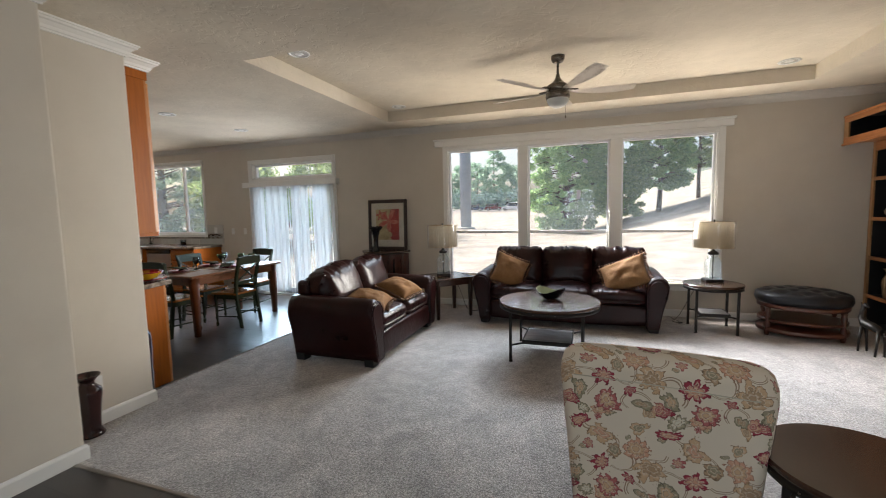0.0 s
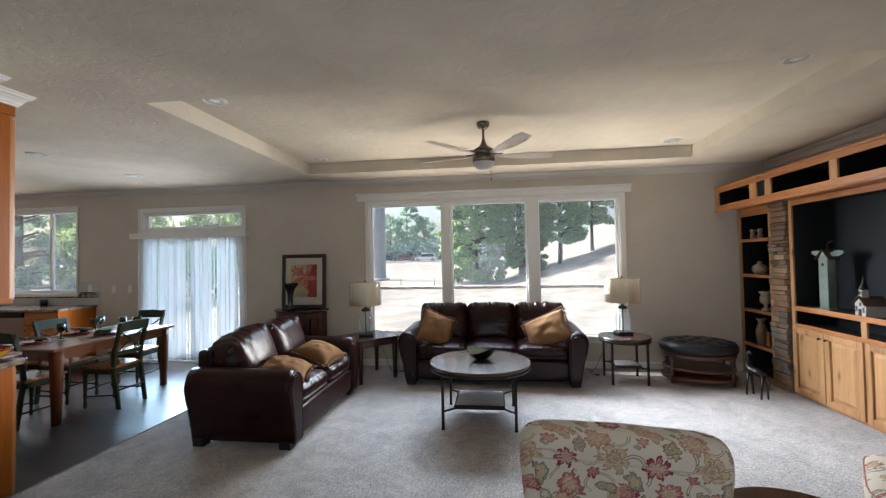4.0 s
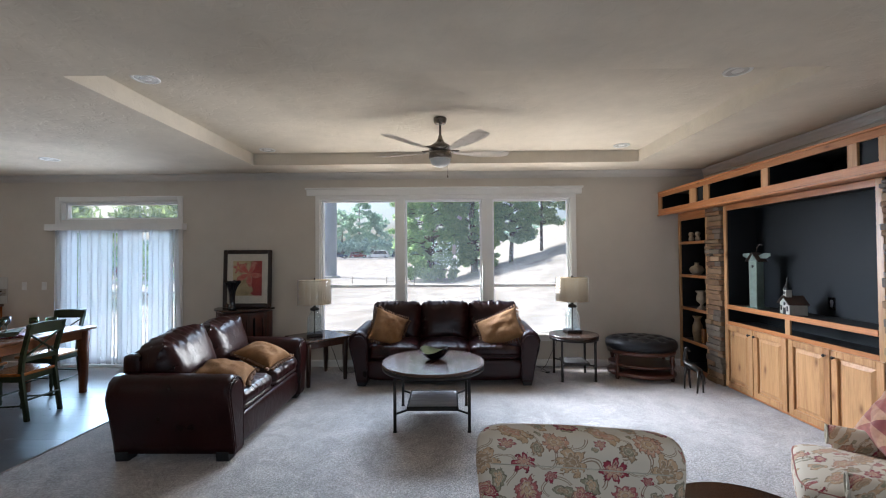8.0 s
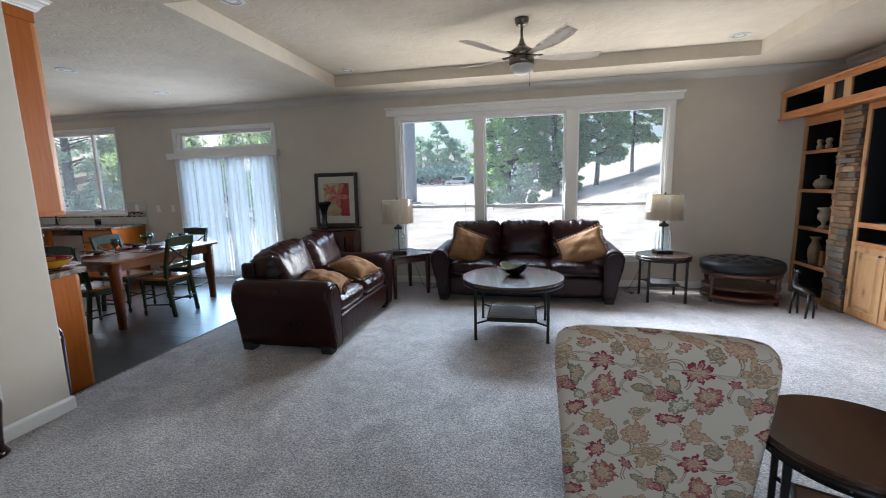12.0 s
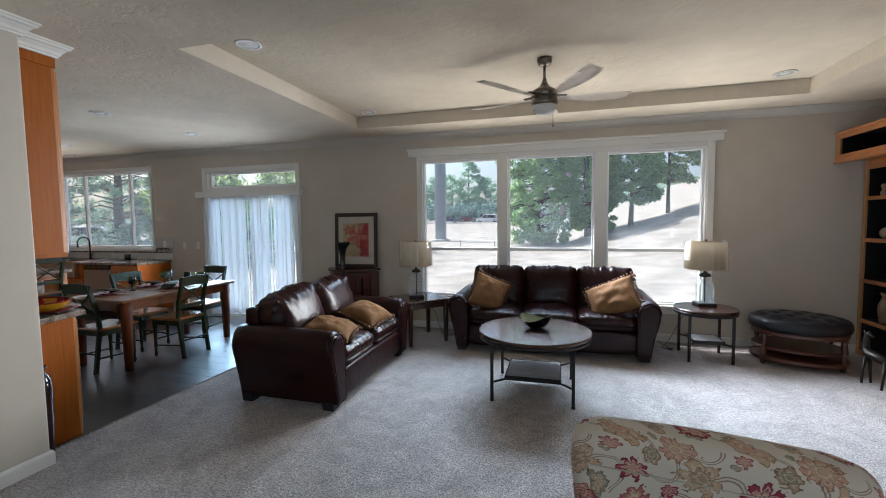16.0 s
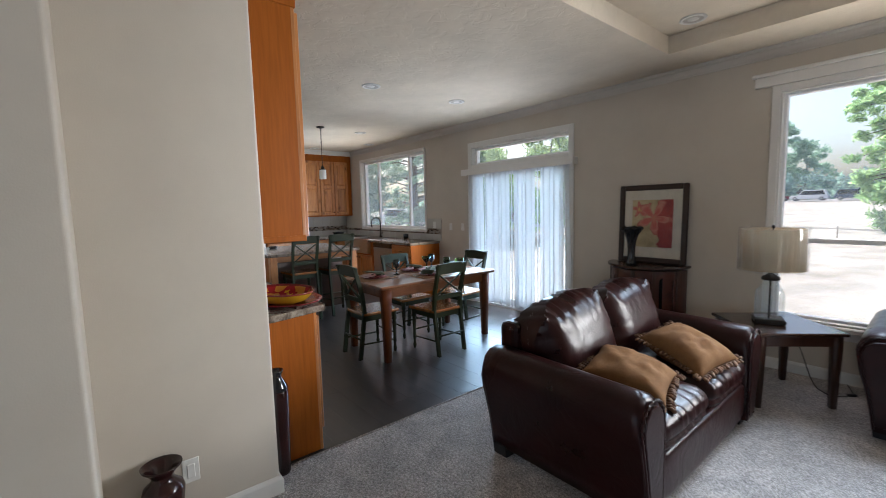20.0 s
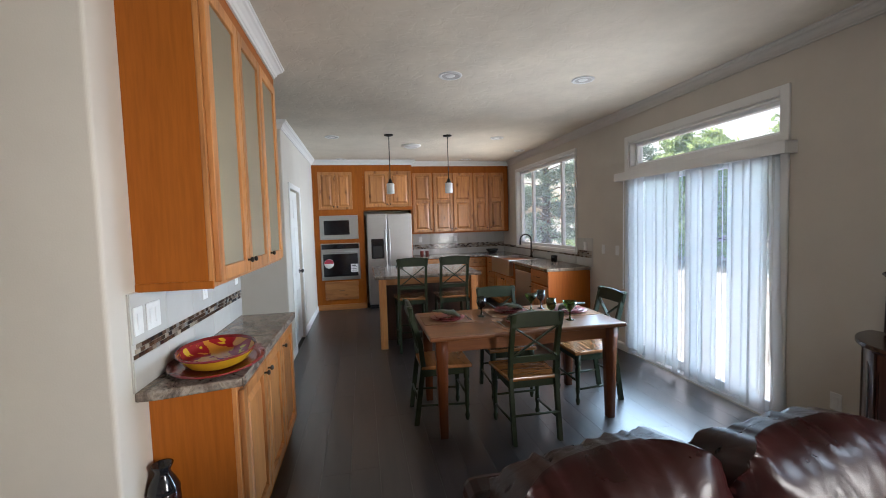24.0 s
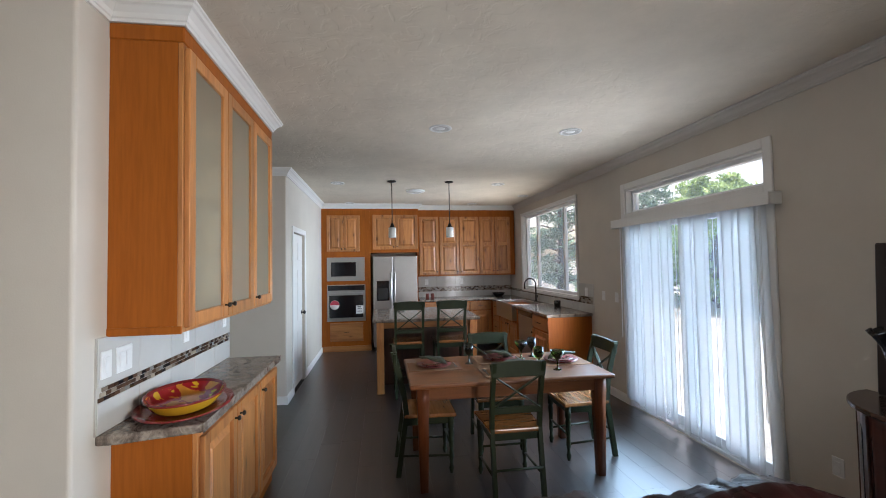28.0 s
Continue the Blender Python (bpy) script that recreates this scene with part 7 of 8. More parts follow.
fc = thing("over_fridge_cabinet", pose(0, 0, 0), "alder two-door cabinet above the refrigerator", "cabinet")
part("body", bx((XK, 3.501, 1.83), (KX, 4.42, 2.67)), CABSIDE, fc)
part("side_panel", bx((XK, 4.40, 0.0), (-9.75, 4.42, 1.83)), CABSIDE, fc)
for i in range(2):
    kitchen_door(fc, pose(KX, 3.545 + 0.43 * i, 1.89, 0, 0, 90), 0.425, 0.66, (0.395 if i == 0 else 0.03, 0.05))
fr = thing("refrigerator", pose(-9.44, 3.545, 0), "stainless side-by-side refrigerator with black dispenser", "refrigerator")
part("body", bx((-0.62, 0.0, 0.02), (-0.055, 0.835, 1.755), 0.006), BLACKPLASTIC, fr, "dark grey case")
for a, b in ((0.003, 0.368), (0.374, 0.832)):
    d = part("door", bx((-0.055, a, 0.07), (0.0, b, 1.76), 0.012, 3), STEEL, fr)
    hy = 0.335 if a < 0.1 else 0.407
    part("handle", tube([(0.0, hy, 0.62), (0.05, hy, 0.66), (0.055, hy, 1.0), (0.05, hy, 1.42), (0.0, hy, 1.46)], 0.011, 8), STEEL, d)
part("dispenser", bx((0.0, 0.07, 0.93), (0.006, 0.30, 1.30), 0.003), BLACKGLOSS, fr, "black water dispenser")
part("dispenser_recess", bx((0.006, 0.10, 0.95), (0.008, 0.27, 1.16), 0.001), BLACKPLASTIC, fr)
part("grille", bx((-0.05, 0.02, 0.0), (-0.02, 0.815, 0.07), 0.003), BLACKPLASTIC, fr)

wc = thing("wall_cabinets", pose(0, 0, 0), "run of tall two-panel alder wall cabinets above the counter", "cabinet")
part("body", bx((XK, 4.421, 1.355), (UKX, 6.40, 2.67)), CABSIDE, wc)
for i, (a, b) in enumerate(((4.45, 4.83), (4.86, 5.24), (5.26, 5.65), (5.67, 5.97), (5.99, 6.30))):
    kitchen_door(wc, pose(UKX, a, 1.385, 0, 0, 90), b - a, 1.15, ((b - a - 0.03) if i in (0, 1, 3) else 0.03, 0.06), (0.60,), stile=0.052)
bm = bmesh.new()
for p, q, a, b in (((KX, 4.42), (KX, 2.60), 1, -1), ((UKX, 4.42), (KX, 4.42), -1, 1), ((UKX, YW), (UKX, 4.42), -1, -1)):
    moulding(bm, CROWN, ZK, p, q, a, b)
structure("crown_moulding_kitchen", bm, TRIM, "white crown moulding on the kitchen cabinets")

bw = thing("base_cabinet", pose(0, 0, 0), "alder base cabinets under the back counter", "cabinet")
part("body", bx((XK, 4.421, 0.09), (-9.46, 5.84, 0.879)), CABSIDE, bw)
part("toe_board", bx((XK, 4.421, 0), (-9.53, 5.84, 0.09)), BLACKIN, bw)
for a, b in ((4.45, 4.90), (4.92, 5.37), (5.39, 5.80)):
    knob_row(bw, pose(-9.46, a, 0.70, 0, 0, 90), b - a, 0.16, material=KITALDER_Y)
    kitchen_door(bw, pose(-9.46, a, 0.12, 0, 0, 90), b - a, 0.56, (0.035, 0.51))
bn = thing("sink_base_cabinet", pose(0, 0, 0), "alder base cabinets along the window wall ending in a plain side", "cabinet")
part("body", boxes([((XK, 5.84, 0.09), (-7.90, YW, 0.879)), ((-7.28, 5.84, 0.09), (-6.70, YW, 0.879))]), CABSIDE, bn)
part("end_panel", bx((-6.70, 5.82, 0.0), (-6.68, YW, 0.879), 0.002), CABSIDE, bn)
part("toe_board", bx((XK, 5.92, 0), (-6.70, 5.94, 0.09)), BLACKIN, bn)
kitchen_door(bn, pose(-7.26, 5.84, 0.12), 0.54, 0.54, (0.035, 0.49))
knob_row(bn, pose(-7.26, 5.84, 0.69), 0.54, 0.165)
for x in (-8.92, -8.42):
    kitchen_door(bn, pose(x, 5.84, 0.12), 0.48, 0.50, (0.44 if x < -8.5 else 0.035, 0.45))
for z in (0.12, 0.32, 0.52, 0.70):
    knob_row(bn, pose(-9.40, 5.84, z), 0.44, 0.185 if z < 0.6 else 0.165)
dwr = thing("dishwasher", pose(-7.89, 5.825, 0), "stainless dishwasher with dark control strip", "dishwasher")
part("door", bx((0, 0, 0.11), (0.60, 0.02, 0.79), 0.006), STEEL, dwr)
part("control_strip", bx((0, -0.004, 0.795), (0.60, 0.02, 0.872), 0.004), BLACKGLOSS, dwr)
part("body", bx((0.005, 0.02, 0.10), (0.595, 0.59, 0.87)), BLACKPLASTIC, dwr)
part("kick_plate", bx((0.0, 0.07, 0), (0.6, 0.09, 0.10)), BLACKPLASTIC, dwr)
kc = thing("kitchen_counter", pose(0, 0, 0.88), "mottled stone-look laminate L-shaped kitchen counter", "countertop")
part("back_run", bx((XK, 4.421, 0), (-9.42, 5.79, 0.04), 0.008), STONETOP, kc)
part("window_run", boxes([((XK, 5.79, 0), (-8.92, YW, 0.04)), ((-8.02, 5.79, 0), (-6.65, YW, 0.04)), ((-8.92, 6.30, 0), (-8.02, YW, 0.04))], 0.006), STONETOP, kc)
sk = thing("farmhouse_sink", pose(-8.92, 5.76, 0.66), "stainless apron-front farmhouse sink", "sink")
part("apron", bx((0, 0, 0), (0.90, 0.02, 0.268), 0.006), STEEL, sk)
part("basin", boxes([((0, 0.02, 0.0), (0.90, 0.54, 0.02)), ((0, 0.02, 0.02), (0.02, 0.54, 0.262)), ((0.88, 0.02, 0.02), (0.90, 0.54, 0.262)), ((0.02, 0.52, 0.02), (0.88, 0.54, 0.262))], 0.003), STEEL, sk)
fa = thing("faucet", pose(-8.47, 6.345, 0.92), "dark bronze gooseneck kitchen faucet", "faucet")
part("base", lathe([(0.03, 0), (0.03, 0.015), (0.018, 0.03), (0.016, 0.10), (0, 0.10)], 16), BRONZE, fa)
part("spout", tube([(0, 0, 0.09)] + [(0, -0.10 + 0.10 * math.cos(a), 0.30 + 0.10 * math.sin(a)) for a in [math.pi * k / 10 for k in range(11)]] + [(0, -0.20, 0.22)], [0.012] * 11 + [0.013, 0.017], 10), BRONZE, fa)
part("lever", tube([(0.02, 0, 0.06), (0.05, 0, 0.07), (0.09, 0, 0.12)], 0.006, 8), BRONZE, fa)
single("soap_cup", lathe([(0, 0), (0.045, 0), (0.05, 0.09), (0.048, 0.092), (0.042, 0.01), (0, 0.01)], 20), BLACKGLOSS, "small black cup on the kitchen counter", "cup", pose(-7.55, 6.33, 0.92))
single("black_bowl", lathe([(0, 0), (0.06, 0), (0.11, 0.045), (0.13, 0.08), (0.125, 0.082), (0.10, 0.05), (0.05, 0.012), (0, 0.012)], 28), BLACKGLOSS, "black bowl in the counter corner", "bowl", pose(-9.78, 6.05, 0.92))
RED2 = mat("red_canister_paint", (0.16, 0.03, 0.02), rough=0.3)
for y in (4.58, 4.68):
    single("canister", lathe([(0, 0), (0.035, 0), (0.035, 0.10), (0.03, 0.11), (0, 0.112)], 16), RED2, "small red-brown canister on the back counter", "canister", pose(-9.62, y, 0.92), "pair of canisters")

# Kitchen splash: pale tiles, and a mosaic band round both walls.
ks = tagged(new("backsplash_2"), "pale tile backsplash with dark mosaic band", "", "", "structure")
part("grout_bed", boxes([((XK, 4.425, 0.92), (XK + 0.004, YW, 1.355)), ((XK + 0.004, YW - 0.004, 0.92), (-6.60, YW, 1.06)), ((-7.0, YW - 0.004, 1.06), (-6.60, YW, 1.30))]), GROUT, ks)
for k in range(10):
    y = 4.43 + 0.198 * k
    for z0, z1 in ((0.922, 1.03), (1.135, 1.353)):
        part("tile", bx((XK + 0.004, y, z0), (XK + 0.009, y + 0.194, z1), 0.0015), SPLASH, ks)
for k in range(17):
    part("tile", bx((-10.09 + 0.205 * k, YW - 0.009, 0.922), (-10.09 + 0.205 * k + 0.20, YW - 0.004, 1.03), 0.0015), SPLASH, ks)
for k in range(2):
    part("tile", bx((-6.995 + 0.198 * k, YW - 0.009, 1.135), (-6.80 + 0.198 * k, YW - 0.004, 1.298), 0.0015), SPLASH, ks)


def island_mat():
    m, nt, b, add, link = nodes("mosaic_mixed")
    g = add("NewGeometry")
    link(ramp(add, link, g.outputs["Random Per Island"], [(0.0, (0.02, 0.02, 0.022)), (0.3, (0.09, 0.055, 0.035)), (0.6, (0.22, 0.18, 0.14)), (0.85, (0.30, 0.29, 0.27)), (1.0, (0.36, 0.31, 0.24))]), b.inputs["Base Color"])
    b.inputs["Roughness"].default_value = 0.15
    return m


bm = bmesh.new()
for row in range(4):
    z = 1.036 + 0.0235 * row
    for k in range(39):
        box(bm, (XK + 0.004, 4.43 + 0.0507 * k + 0.02 * (row % 2), z), (XK + 0.010, 4.43 + 0.0507 * k + 0.047 + 0.02 * (row % 2), z + 0.0205))
    for k in range(67):
        if row < 2 or -10.08 + 0.0515 * k > -7.0:
            box(bm, (-10.08 + 0.0515 * k, YW - 0.010, z), (-10.08 + 0.0515 * k + 0.0475, YW - 0.004, z + 0.0205))
tagged(part("mosaic_band", bm, island_mat(), ks), kind="stuff")
wall_plate(pose(XK + 0.010, 4.62, 1.23, 0, 0, 90), 1, "white wall outlet on the kitchen splash", False)
wall_plate(pose(XK + 0.010, 5.35, 1.23, 0, 0, 90), 1, "white wall outlet on the kitchen splash", False)
wall_plate(pose(-6.78, YW - 0.010, 1.19), 1, "white wall outlet beside the kitchen window", False)

isl = thing("kitchen_island", pose(0, 0, 0), "alder kitchen island with leg posts and seating overhang", "island")
part("body", bx((-8.02, 3.68, 0.09), (-7.22, 4.86, 0.879), 0.003), CABSIDE, isl)
part("seating_panel", bx((-7.22, 3.676, 0.0), (-7.205, 4.86, 0.879), 0.002), DARKWOOD, isl, "dark wood panel under the overhang")
part("toe_board", bx((-7.95, 3.73, 0), (-7.27, 4.81, 0.09)), BLACKIN, isl)
part("side_panel", bx((-7.22, 3.65, 0.0), (-6.90, 3.675, 0.879), 0.002), CABSIDE, isl)
for y in (3.635, 4.81):
    part("leg_post", bx((-6.885, y, 0), (-6.795, y + 0.09, 0.879), 0.004), KITALDER, isl)
    part("apron_rail", bx((-7.22, y + 0.03, 0.80), (-6.885, y + 0.06, 0.879), 0.002), KITALDER_X, isl)
part("apron_rail", bx((-6.86, 3.725, 0.80), (-6.83, 4.81, 0.879), 0.002), KITALDER_Y, isl)
ic = thing("island_counter", pose(0, 0, 0.88), "mottled stone-look island counter with rolled edge", "countertop")
part("slab", bx((-8.10, 3.585, 0), (-6.76, 4.945, 0.04), 0.010, 2), STONETOP, ic)
single("dark_dish", lathe([(0, 0), (0.05, 0), (0.07, 0.03), (0.065, 0.032), (0.04, 0.01), (0, 0.01)], 20), BLACKGLOSS, "small dark dish on the island", "dish", pose(-7.75, 3.98, 0.92))


def x_chair(name, m, seat_h, back_h, label, group, w=0.43, d=0.40):
    """Cross-back chair: front towards -y, origin on the floor under the seat."""
    c = thing(name, m, label, "chair", group)
    out = [(-w / 2, -d / 2), (w / 2, -d / 2), (w / 2 - 0.03, d / 2), (-w / 2 + 0.03, d / 2)]
    part("seat", prism(out, 0.03, "z", 0.009), SEATWOOD, c, "honey wood seat", pose(0, 0, seat_h - 0.03))
    part("seat_rail", boxes([((-w / 2 + 0.03, -d / 2 + 0.03, seat_h - 0.085), (w / 2 - 0.03, -d / 2 + 0.05, seat_h - 0.031)), ((-w / 2 + 0.035, -d / 2 + 0.05, seat_h - 0.085), (-w / 2 + 0.055, d / 2 - 0.02, seat_h - 0.031)),
                             ((w / 2 - 0.055, -d / 2 + 0.05, seat_h - 0.085), (w / 2 - 0.035, d / 2 - 0.02, seat_h - 0.031)), ((-w / 2 + 0.055, d / 2 - 0.04, seat_h - 0.085), (w / 2 - 0.055, d / 2 - 0.02, seat_h - 0.031))], 0.002), GREEN, c)
    h = seat_h - 0.031
    for s in (-1, 1):
        x = s * (w / 2 - 0.04)
        prof = [(0.012, 0), (0.016, 0.02), (0.020, 0.04), (0.013, 0.06), (0.013, 0.09), (0.019, 0.12), (0.016, 0.18), (0.022, h - 0.12), (0.017, h - 0.10), (0.024, h - 0.085), (0.024, h)]
        part("front_leg", lathe(prof, 12), GREEN, c, m=pose(x, -d / 2 + 0.04, 0))
        xb = s * (w / 2 - 0.045)
        path = [(xb, d / 2 + 0.045, 0), (xb, d / 2 + 0.01, seat_h * 0.55), (xb, d / 2 - 0.02, seat_h), (xb, d / 2 + 0.0, seat_h + 0.18), (xb, d / 2 + 0.075, back_h)]
        bm = bmesh.new()
        rings = [[bm.verts.new((px + sx * 0.014, py + sy * 0.019, pz)) for sx, sy in ((-1, -1), (1, -1), (1, 1), (-1, 1))] for px, py, pz in path]
        for a, b in zip(rings, rings[1:]):
            for k in range(4):
                bm.faces.new((a[k], a[(k + 1) % 4], b[(k + 1) % 4], b[k]))
        bm.faces.new(rings[0][::-1])
        bm.faces.new(rings[-1])
        part("back_post", bm, GREEN, c)
        part("side_stretcher", tube([(x, -d / 2 + 0.04, 0.13 + 0.4 * (seat_h - 0.46)), (xb, d / 2 + 0.03, 0.15 + 0.4 * (seat_h - 0.46))], 0.009, 8), GREEN, c)
    half = w / 2 - 0.03
    rail = [(-half, back_h - 0.10), (half, back_h - 0.10), (half + 0.012, back_h - 0.01), (half * 0.5, back_h + 0.004), (0, back_h + 0.008), (-half * 0.5, back_h + 0.004), (-half - 0.012, back_h - 0.01)]
    part("top_rail", prism(rail, 0.026, "y", 0.004), GREEN, c, m=pose(0, d / 2 + 0.05, 0))
    zl = seat_h + 0.13
    part("lower_rail", bx((-half + 0.02, d / 2 - 0.012, zl - 0.025), (half - 0.02, d / 2 + 0.012, zl + 0.02), 0.004), GREEN, c)
    for s in (-1, 1):
        part("cross_bar", bar((-s * (half - 0.02), d / 2 + 0.002 + 0.006 * s, zl + 0.01), (s * (half - 0.01), d / 2 + 0.055 + 0.006 * s, back_h - 0.09), 0.026, 0.012), GREEN, c)
    zs = 0.20 + 0.25 * (seat_h - 0.46)
    part("front_stretcher", tube([(-w / 2 + 0.04, -d / 2 + 0.04, zs), (w / 2 - 0.04, -d / 2 + 0.04, zs)], 0.009, 8), GREEN, c)
    part("back_stretcher", tube([(-w / 2 + 0.045, d / 2 + 0.03, zs), (w / 2 - 0.045, d / 2 + 0.03, zs)], 0.009, 8), GREEN, c)
    return c


G = "cross-back chairs round the dining table"
first = x_chair("dining_chair", pose(-4.52, 4.61, 0, 0, 0, 90), 0.46, 0.93, "green-painted cross-back dining chair with honey wood seat", G)
first.matrix_basis = pose(-4.53, 4.61, 0, 0, 0, -90)
copy_thing(first, pose(-4.92, 4.06, 0, 0, 0, 180))
copy_thing(first, pose(-4.94, 5.34, 0, 0, 0, 0))
copy_thing(first, pose(-5.18, 4.70, 0, 0, 0, 90))
stool = x_chair("counter_stool", pose(-6.80, 4.03, 0, 0, 0, -90), 0.66, 1.15, "tall green-painted cross-back counter stool with wood seat", "counter stools at the island", 0.42, 0.38)
copy_thing(stool, pose(-6.80, 4.545, 0, 0, 0, -90))

tb = thing("dining_table", pose(0, 0, 0), "honey-brown wooden dining table with tapered legs, set for four", "table")
TX, TY = (-5.28, -4.43), (3.89, 5.41)
part("tabletop", bx((TX[0], TY[0], 0.728), (TX[1], TY[1], 0.76), 0.010, 2), OAKTABLE, tb)
for a, b in (((TX[0] + 0.07, TY[0] + 0.08), (TX[1] - 0.07, TY[0] + 0.10)), ((TX[0] + 0.07, TY[1] - 0.10), (TX[1] - 0.07, TY[1] - 0.08)), ((TX[0] + 0.07, TY[0] + 0.10), (TX[0] + 0.09, TY[1] - 0.10)), ((TX[1] - 0.09, TY[0] + 0.10), (TX[1] - 0.07, TY[1] - 0.10))):
    part("apron", bx((*a, 0.63), (*b, 0.728), 0.002), OAKTABLE, tb)
for x in (TX[0] + 0.085, TX[1] - 0.085):
    for y in (TY[0] + 0.095, TY[1] - 0.095):
        secs = [[(x + sx * w, y + sy * w, z) for sx, sy in ((-1, -1), (1, -1), (1, 1), (-1, 1))] for z, w in ((0, 0.027), (0.55, 0.038), (0.62, 0.042), (0.728, 0.042))]
        part("leg", loft(secs), OAKLEG, tb)

MATCLOTH = mat("tan_placemat", (0.25, 0.125, 0.055), (0.20, 0.095, 0.042), 60, rough=0.85, bump=0.2, bscale=300)
NAPKIN = mat("sage_napkin", (0.095, 0.105, 0.062), (0.035, 0.040, 0.026), 14, rough=0.9)
DARKRED = mat("wine_red_plate", (0.22, 0.028, 0.030), (0.16, 0.020, 0.022), 10, rough=0.28)
STEELWARE = STEEL


def place_setting(x, y, turn, seed):
    """Placemat, plate, napkin; the diner sits on the -y side."""
    m = pose(x, y, 0.761, 0, 0, turn)
    single("placemat", bx((-0.21, -0.15, 0), (0.21, 0.15, 0.003), 0.001), MATCLOTH, "tan woven placemat on the dining table", "placemat", m, "placemats")
    single("dinner_plate", lathe([(0, 0), (0.085, 0), (0.105, 0.006), (0.14, 0.018), (0.141, 0.021), (0.10, 0.011), (0.08, 0.006), (0, 0.006)], 36), DARKRED, "wine-red dinner plate on a placemat", "plate", m @ pose(0, 0, 0.0035), "dinner plates")
    single("salad_plate", lathe([(0, 0), (0.06, 0), (0.10, 0.015), (0.101, 0.018), (0.06, 0.006), (0, 0.006)], 32), DARKRED, "small wine-red plate stacked on a dinner plate", "plate", m @ pose(0, 0, 0.013), "salad plates")
    r = random.Random(seed)
    bm = bmesh.new()
    for k in range(4):
        a = r.uniform(-0.2, 0.2)
        secs = []
        for i in range(7):
            t = i / 6
            wd = 0.075 - 0.05 * t
            z = 0.008 + 0.011 * k + 0.05 * t * (1 - 0.2 * k) + 0.004 * math.sin(9 * t + k)
            secs.append([(-0.10 + 0.19 * t + 0.01 * k, -wd + 0.02 * a, z), (-0.10 + 0.19 * t + 0.01 * k, wd + 0.02 * a, z), (-0.10 + 0.19 * t + 0.01 * k, wd + 0.02 * a, z + 0.006), (-0.10 + 0.19 * t + 0.01 * k, -wd + 0.02 * a, z + 0.006)])
        join(bm, loft(secs))
    single("folded_napkin", bm, NAPKIN, "folded sage green napkin on the plates", "napkin", m @ pose(0, 0, 0.018, 0, 0, r.uniform(-30, 30)), "folded napkins")
    fk = thing("fork", m @ pose(-0.175, 0, 0.004), "steel fork on a placemat", "fork", "forks")
    part("handle", boxes([((-0.004, -0.09, 0), (0.004, 0.03, 0.003)), ((-0.011, 0.03, 0), (0.011, 0.05, 0.003))]), STEELWARE, fk)
    for k in range(4):
        part("tine", bx((-0.010 + 0.006 * k, 0.05, 0.0005), (-0.0075 + 0.006 * k, 0.09, 0.0025)), STEELWARE, fk)


place_setting(-4.95, 4.12, -90, 1)
place_setting(-4.66, 4.66, 90, 2)
place_setting(-5.06, 4.70, 270, 3)
place_setting(-4.90, 5.19, 90, 4)


def goblet(x, y, kind, material, label):
    if kind == "goblet":
        prof = [(0.034, 0), (0.034, 0.003), (0.008, 0.008), (0.006, 0.05), (0.010, 0.07), (0.030, 0.085), (0.040, 0.12), (0.036, 0.165), (0.034, 0.165), (0.037, 0.12), (0.027, 0.09), (0, 0.082)]
    else:
        prof = [(0.034, 0), (0.034, 0.003), (0.008, 0.008), (0.006, 0.06), (0.012, 0.075), (0.045, 0.115), (0.056, 0.15), (0.054, 0.15), (0.042, 0.118), (0.010, 0.082), (0, 0.08)]
    g = single("drinking_glass", lathe(prof, 24), material, label, "glass", pose(x, y, 0.761), "green stemmed glasses")
    return g


goblet(-4.98, 4.42, "goblet", DIMGLASS, "dark green stemmed goblet on the dining table")
goblet(-5.06, 4.90, "coupe", GREENGLASS, "green stemmed dessert glass on the dining table")
goblet(-4.72, 4.93, "goblet", GREENGLASS, "green stemmed goblet on the dining table")
goblet(-4.64, 5.05, "coupe", GREENGLASS, "green stemmed dessert glass on the dining table")
goblet(-5.12, 5.02, "goblet", DIMGLASS, "dark green stemmed goblet on the dining table")

for y in (3.86, 4.665):
    p = thing("pendant_light", pose(-7.33, y, ZC), "slim bronze pendant with white glass cylinder shade over the island", "pendant light", "pendants over the island")
    part("canopy", lathe([(0, 0), (0.062, 0), (0.06, -0.014), (0.03, -0.022), (0, -0.022)], 24), BRONZE, p)
    part("rod", tube([(0, 0, -0.02), (0, 0, -0.60)], 0.006, 8), BRONZE, p)
    part("socket", lathe([(0, -0.58), (0.012, -0.585), (0.022, -0.61), (0.03, -0.635), (0.045, -0.645), (0.045, -0.655), (0, -0.655)], 20), BRONZE, p)
    part("shade", lathe([(0.046, -0.65), (0.052, -0.655), (0.052, -0.785), (0.048, -0.79), (0.046, -0.785), (0.046, -0.66)], 24), FROST, p, "white glass cylinder")
v = thing("smoke_alarm", pose(-8.07, 4.25, ZC), "flat round white ceiling vent", "vent")
part("body", lathe([(0, 0), (0.15, 0), (0.145, -0.018), (0.11, -0.028), (0, -0.028)], 36), WHITEPLASTIC, v)
part("ring", lathe([(0.10, -0.027), (0.105, -0.034), (0.085, -0.034), (0.08, -0.027)], 36), WHITEPLASTIC, v)


# ---- outdoors ----
def ground_z(x, y):
    d = max(0.0, y - 8.0)
    z = -0.65 + 0.019 * min(d, 90) + 0.010 * max(0.0, d - 90)
    k = max(0.0, min(1.0, (d - 5) / 20))
    return z + 0.30 * min(max(0.0, x - 0.3), 45) * k * k * (3 - 2 * k)


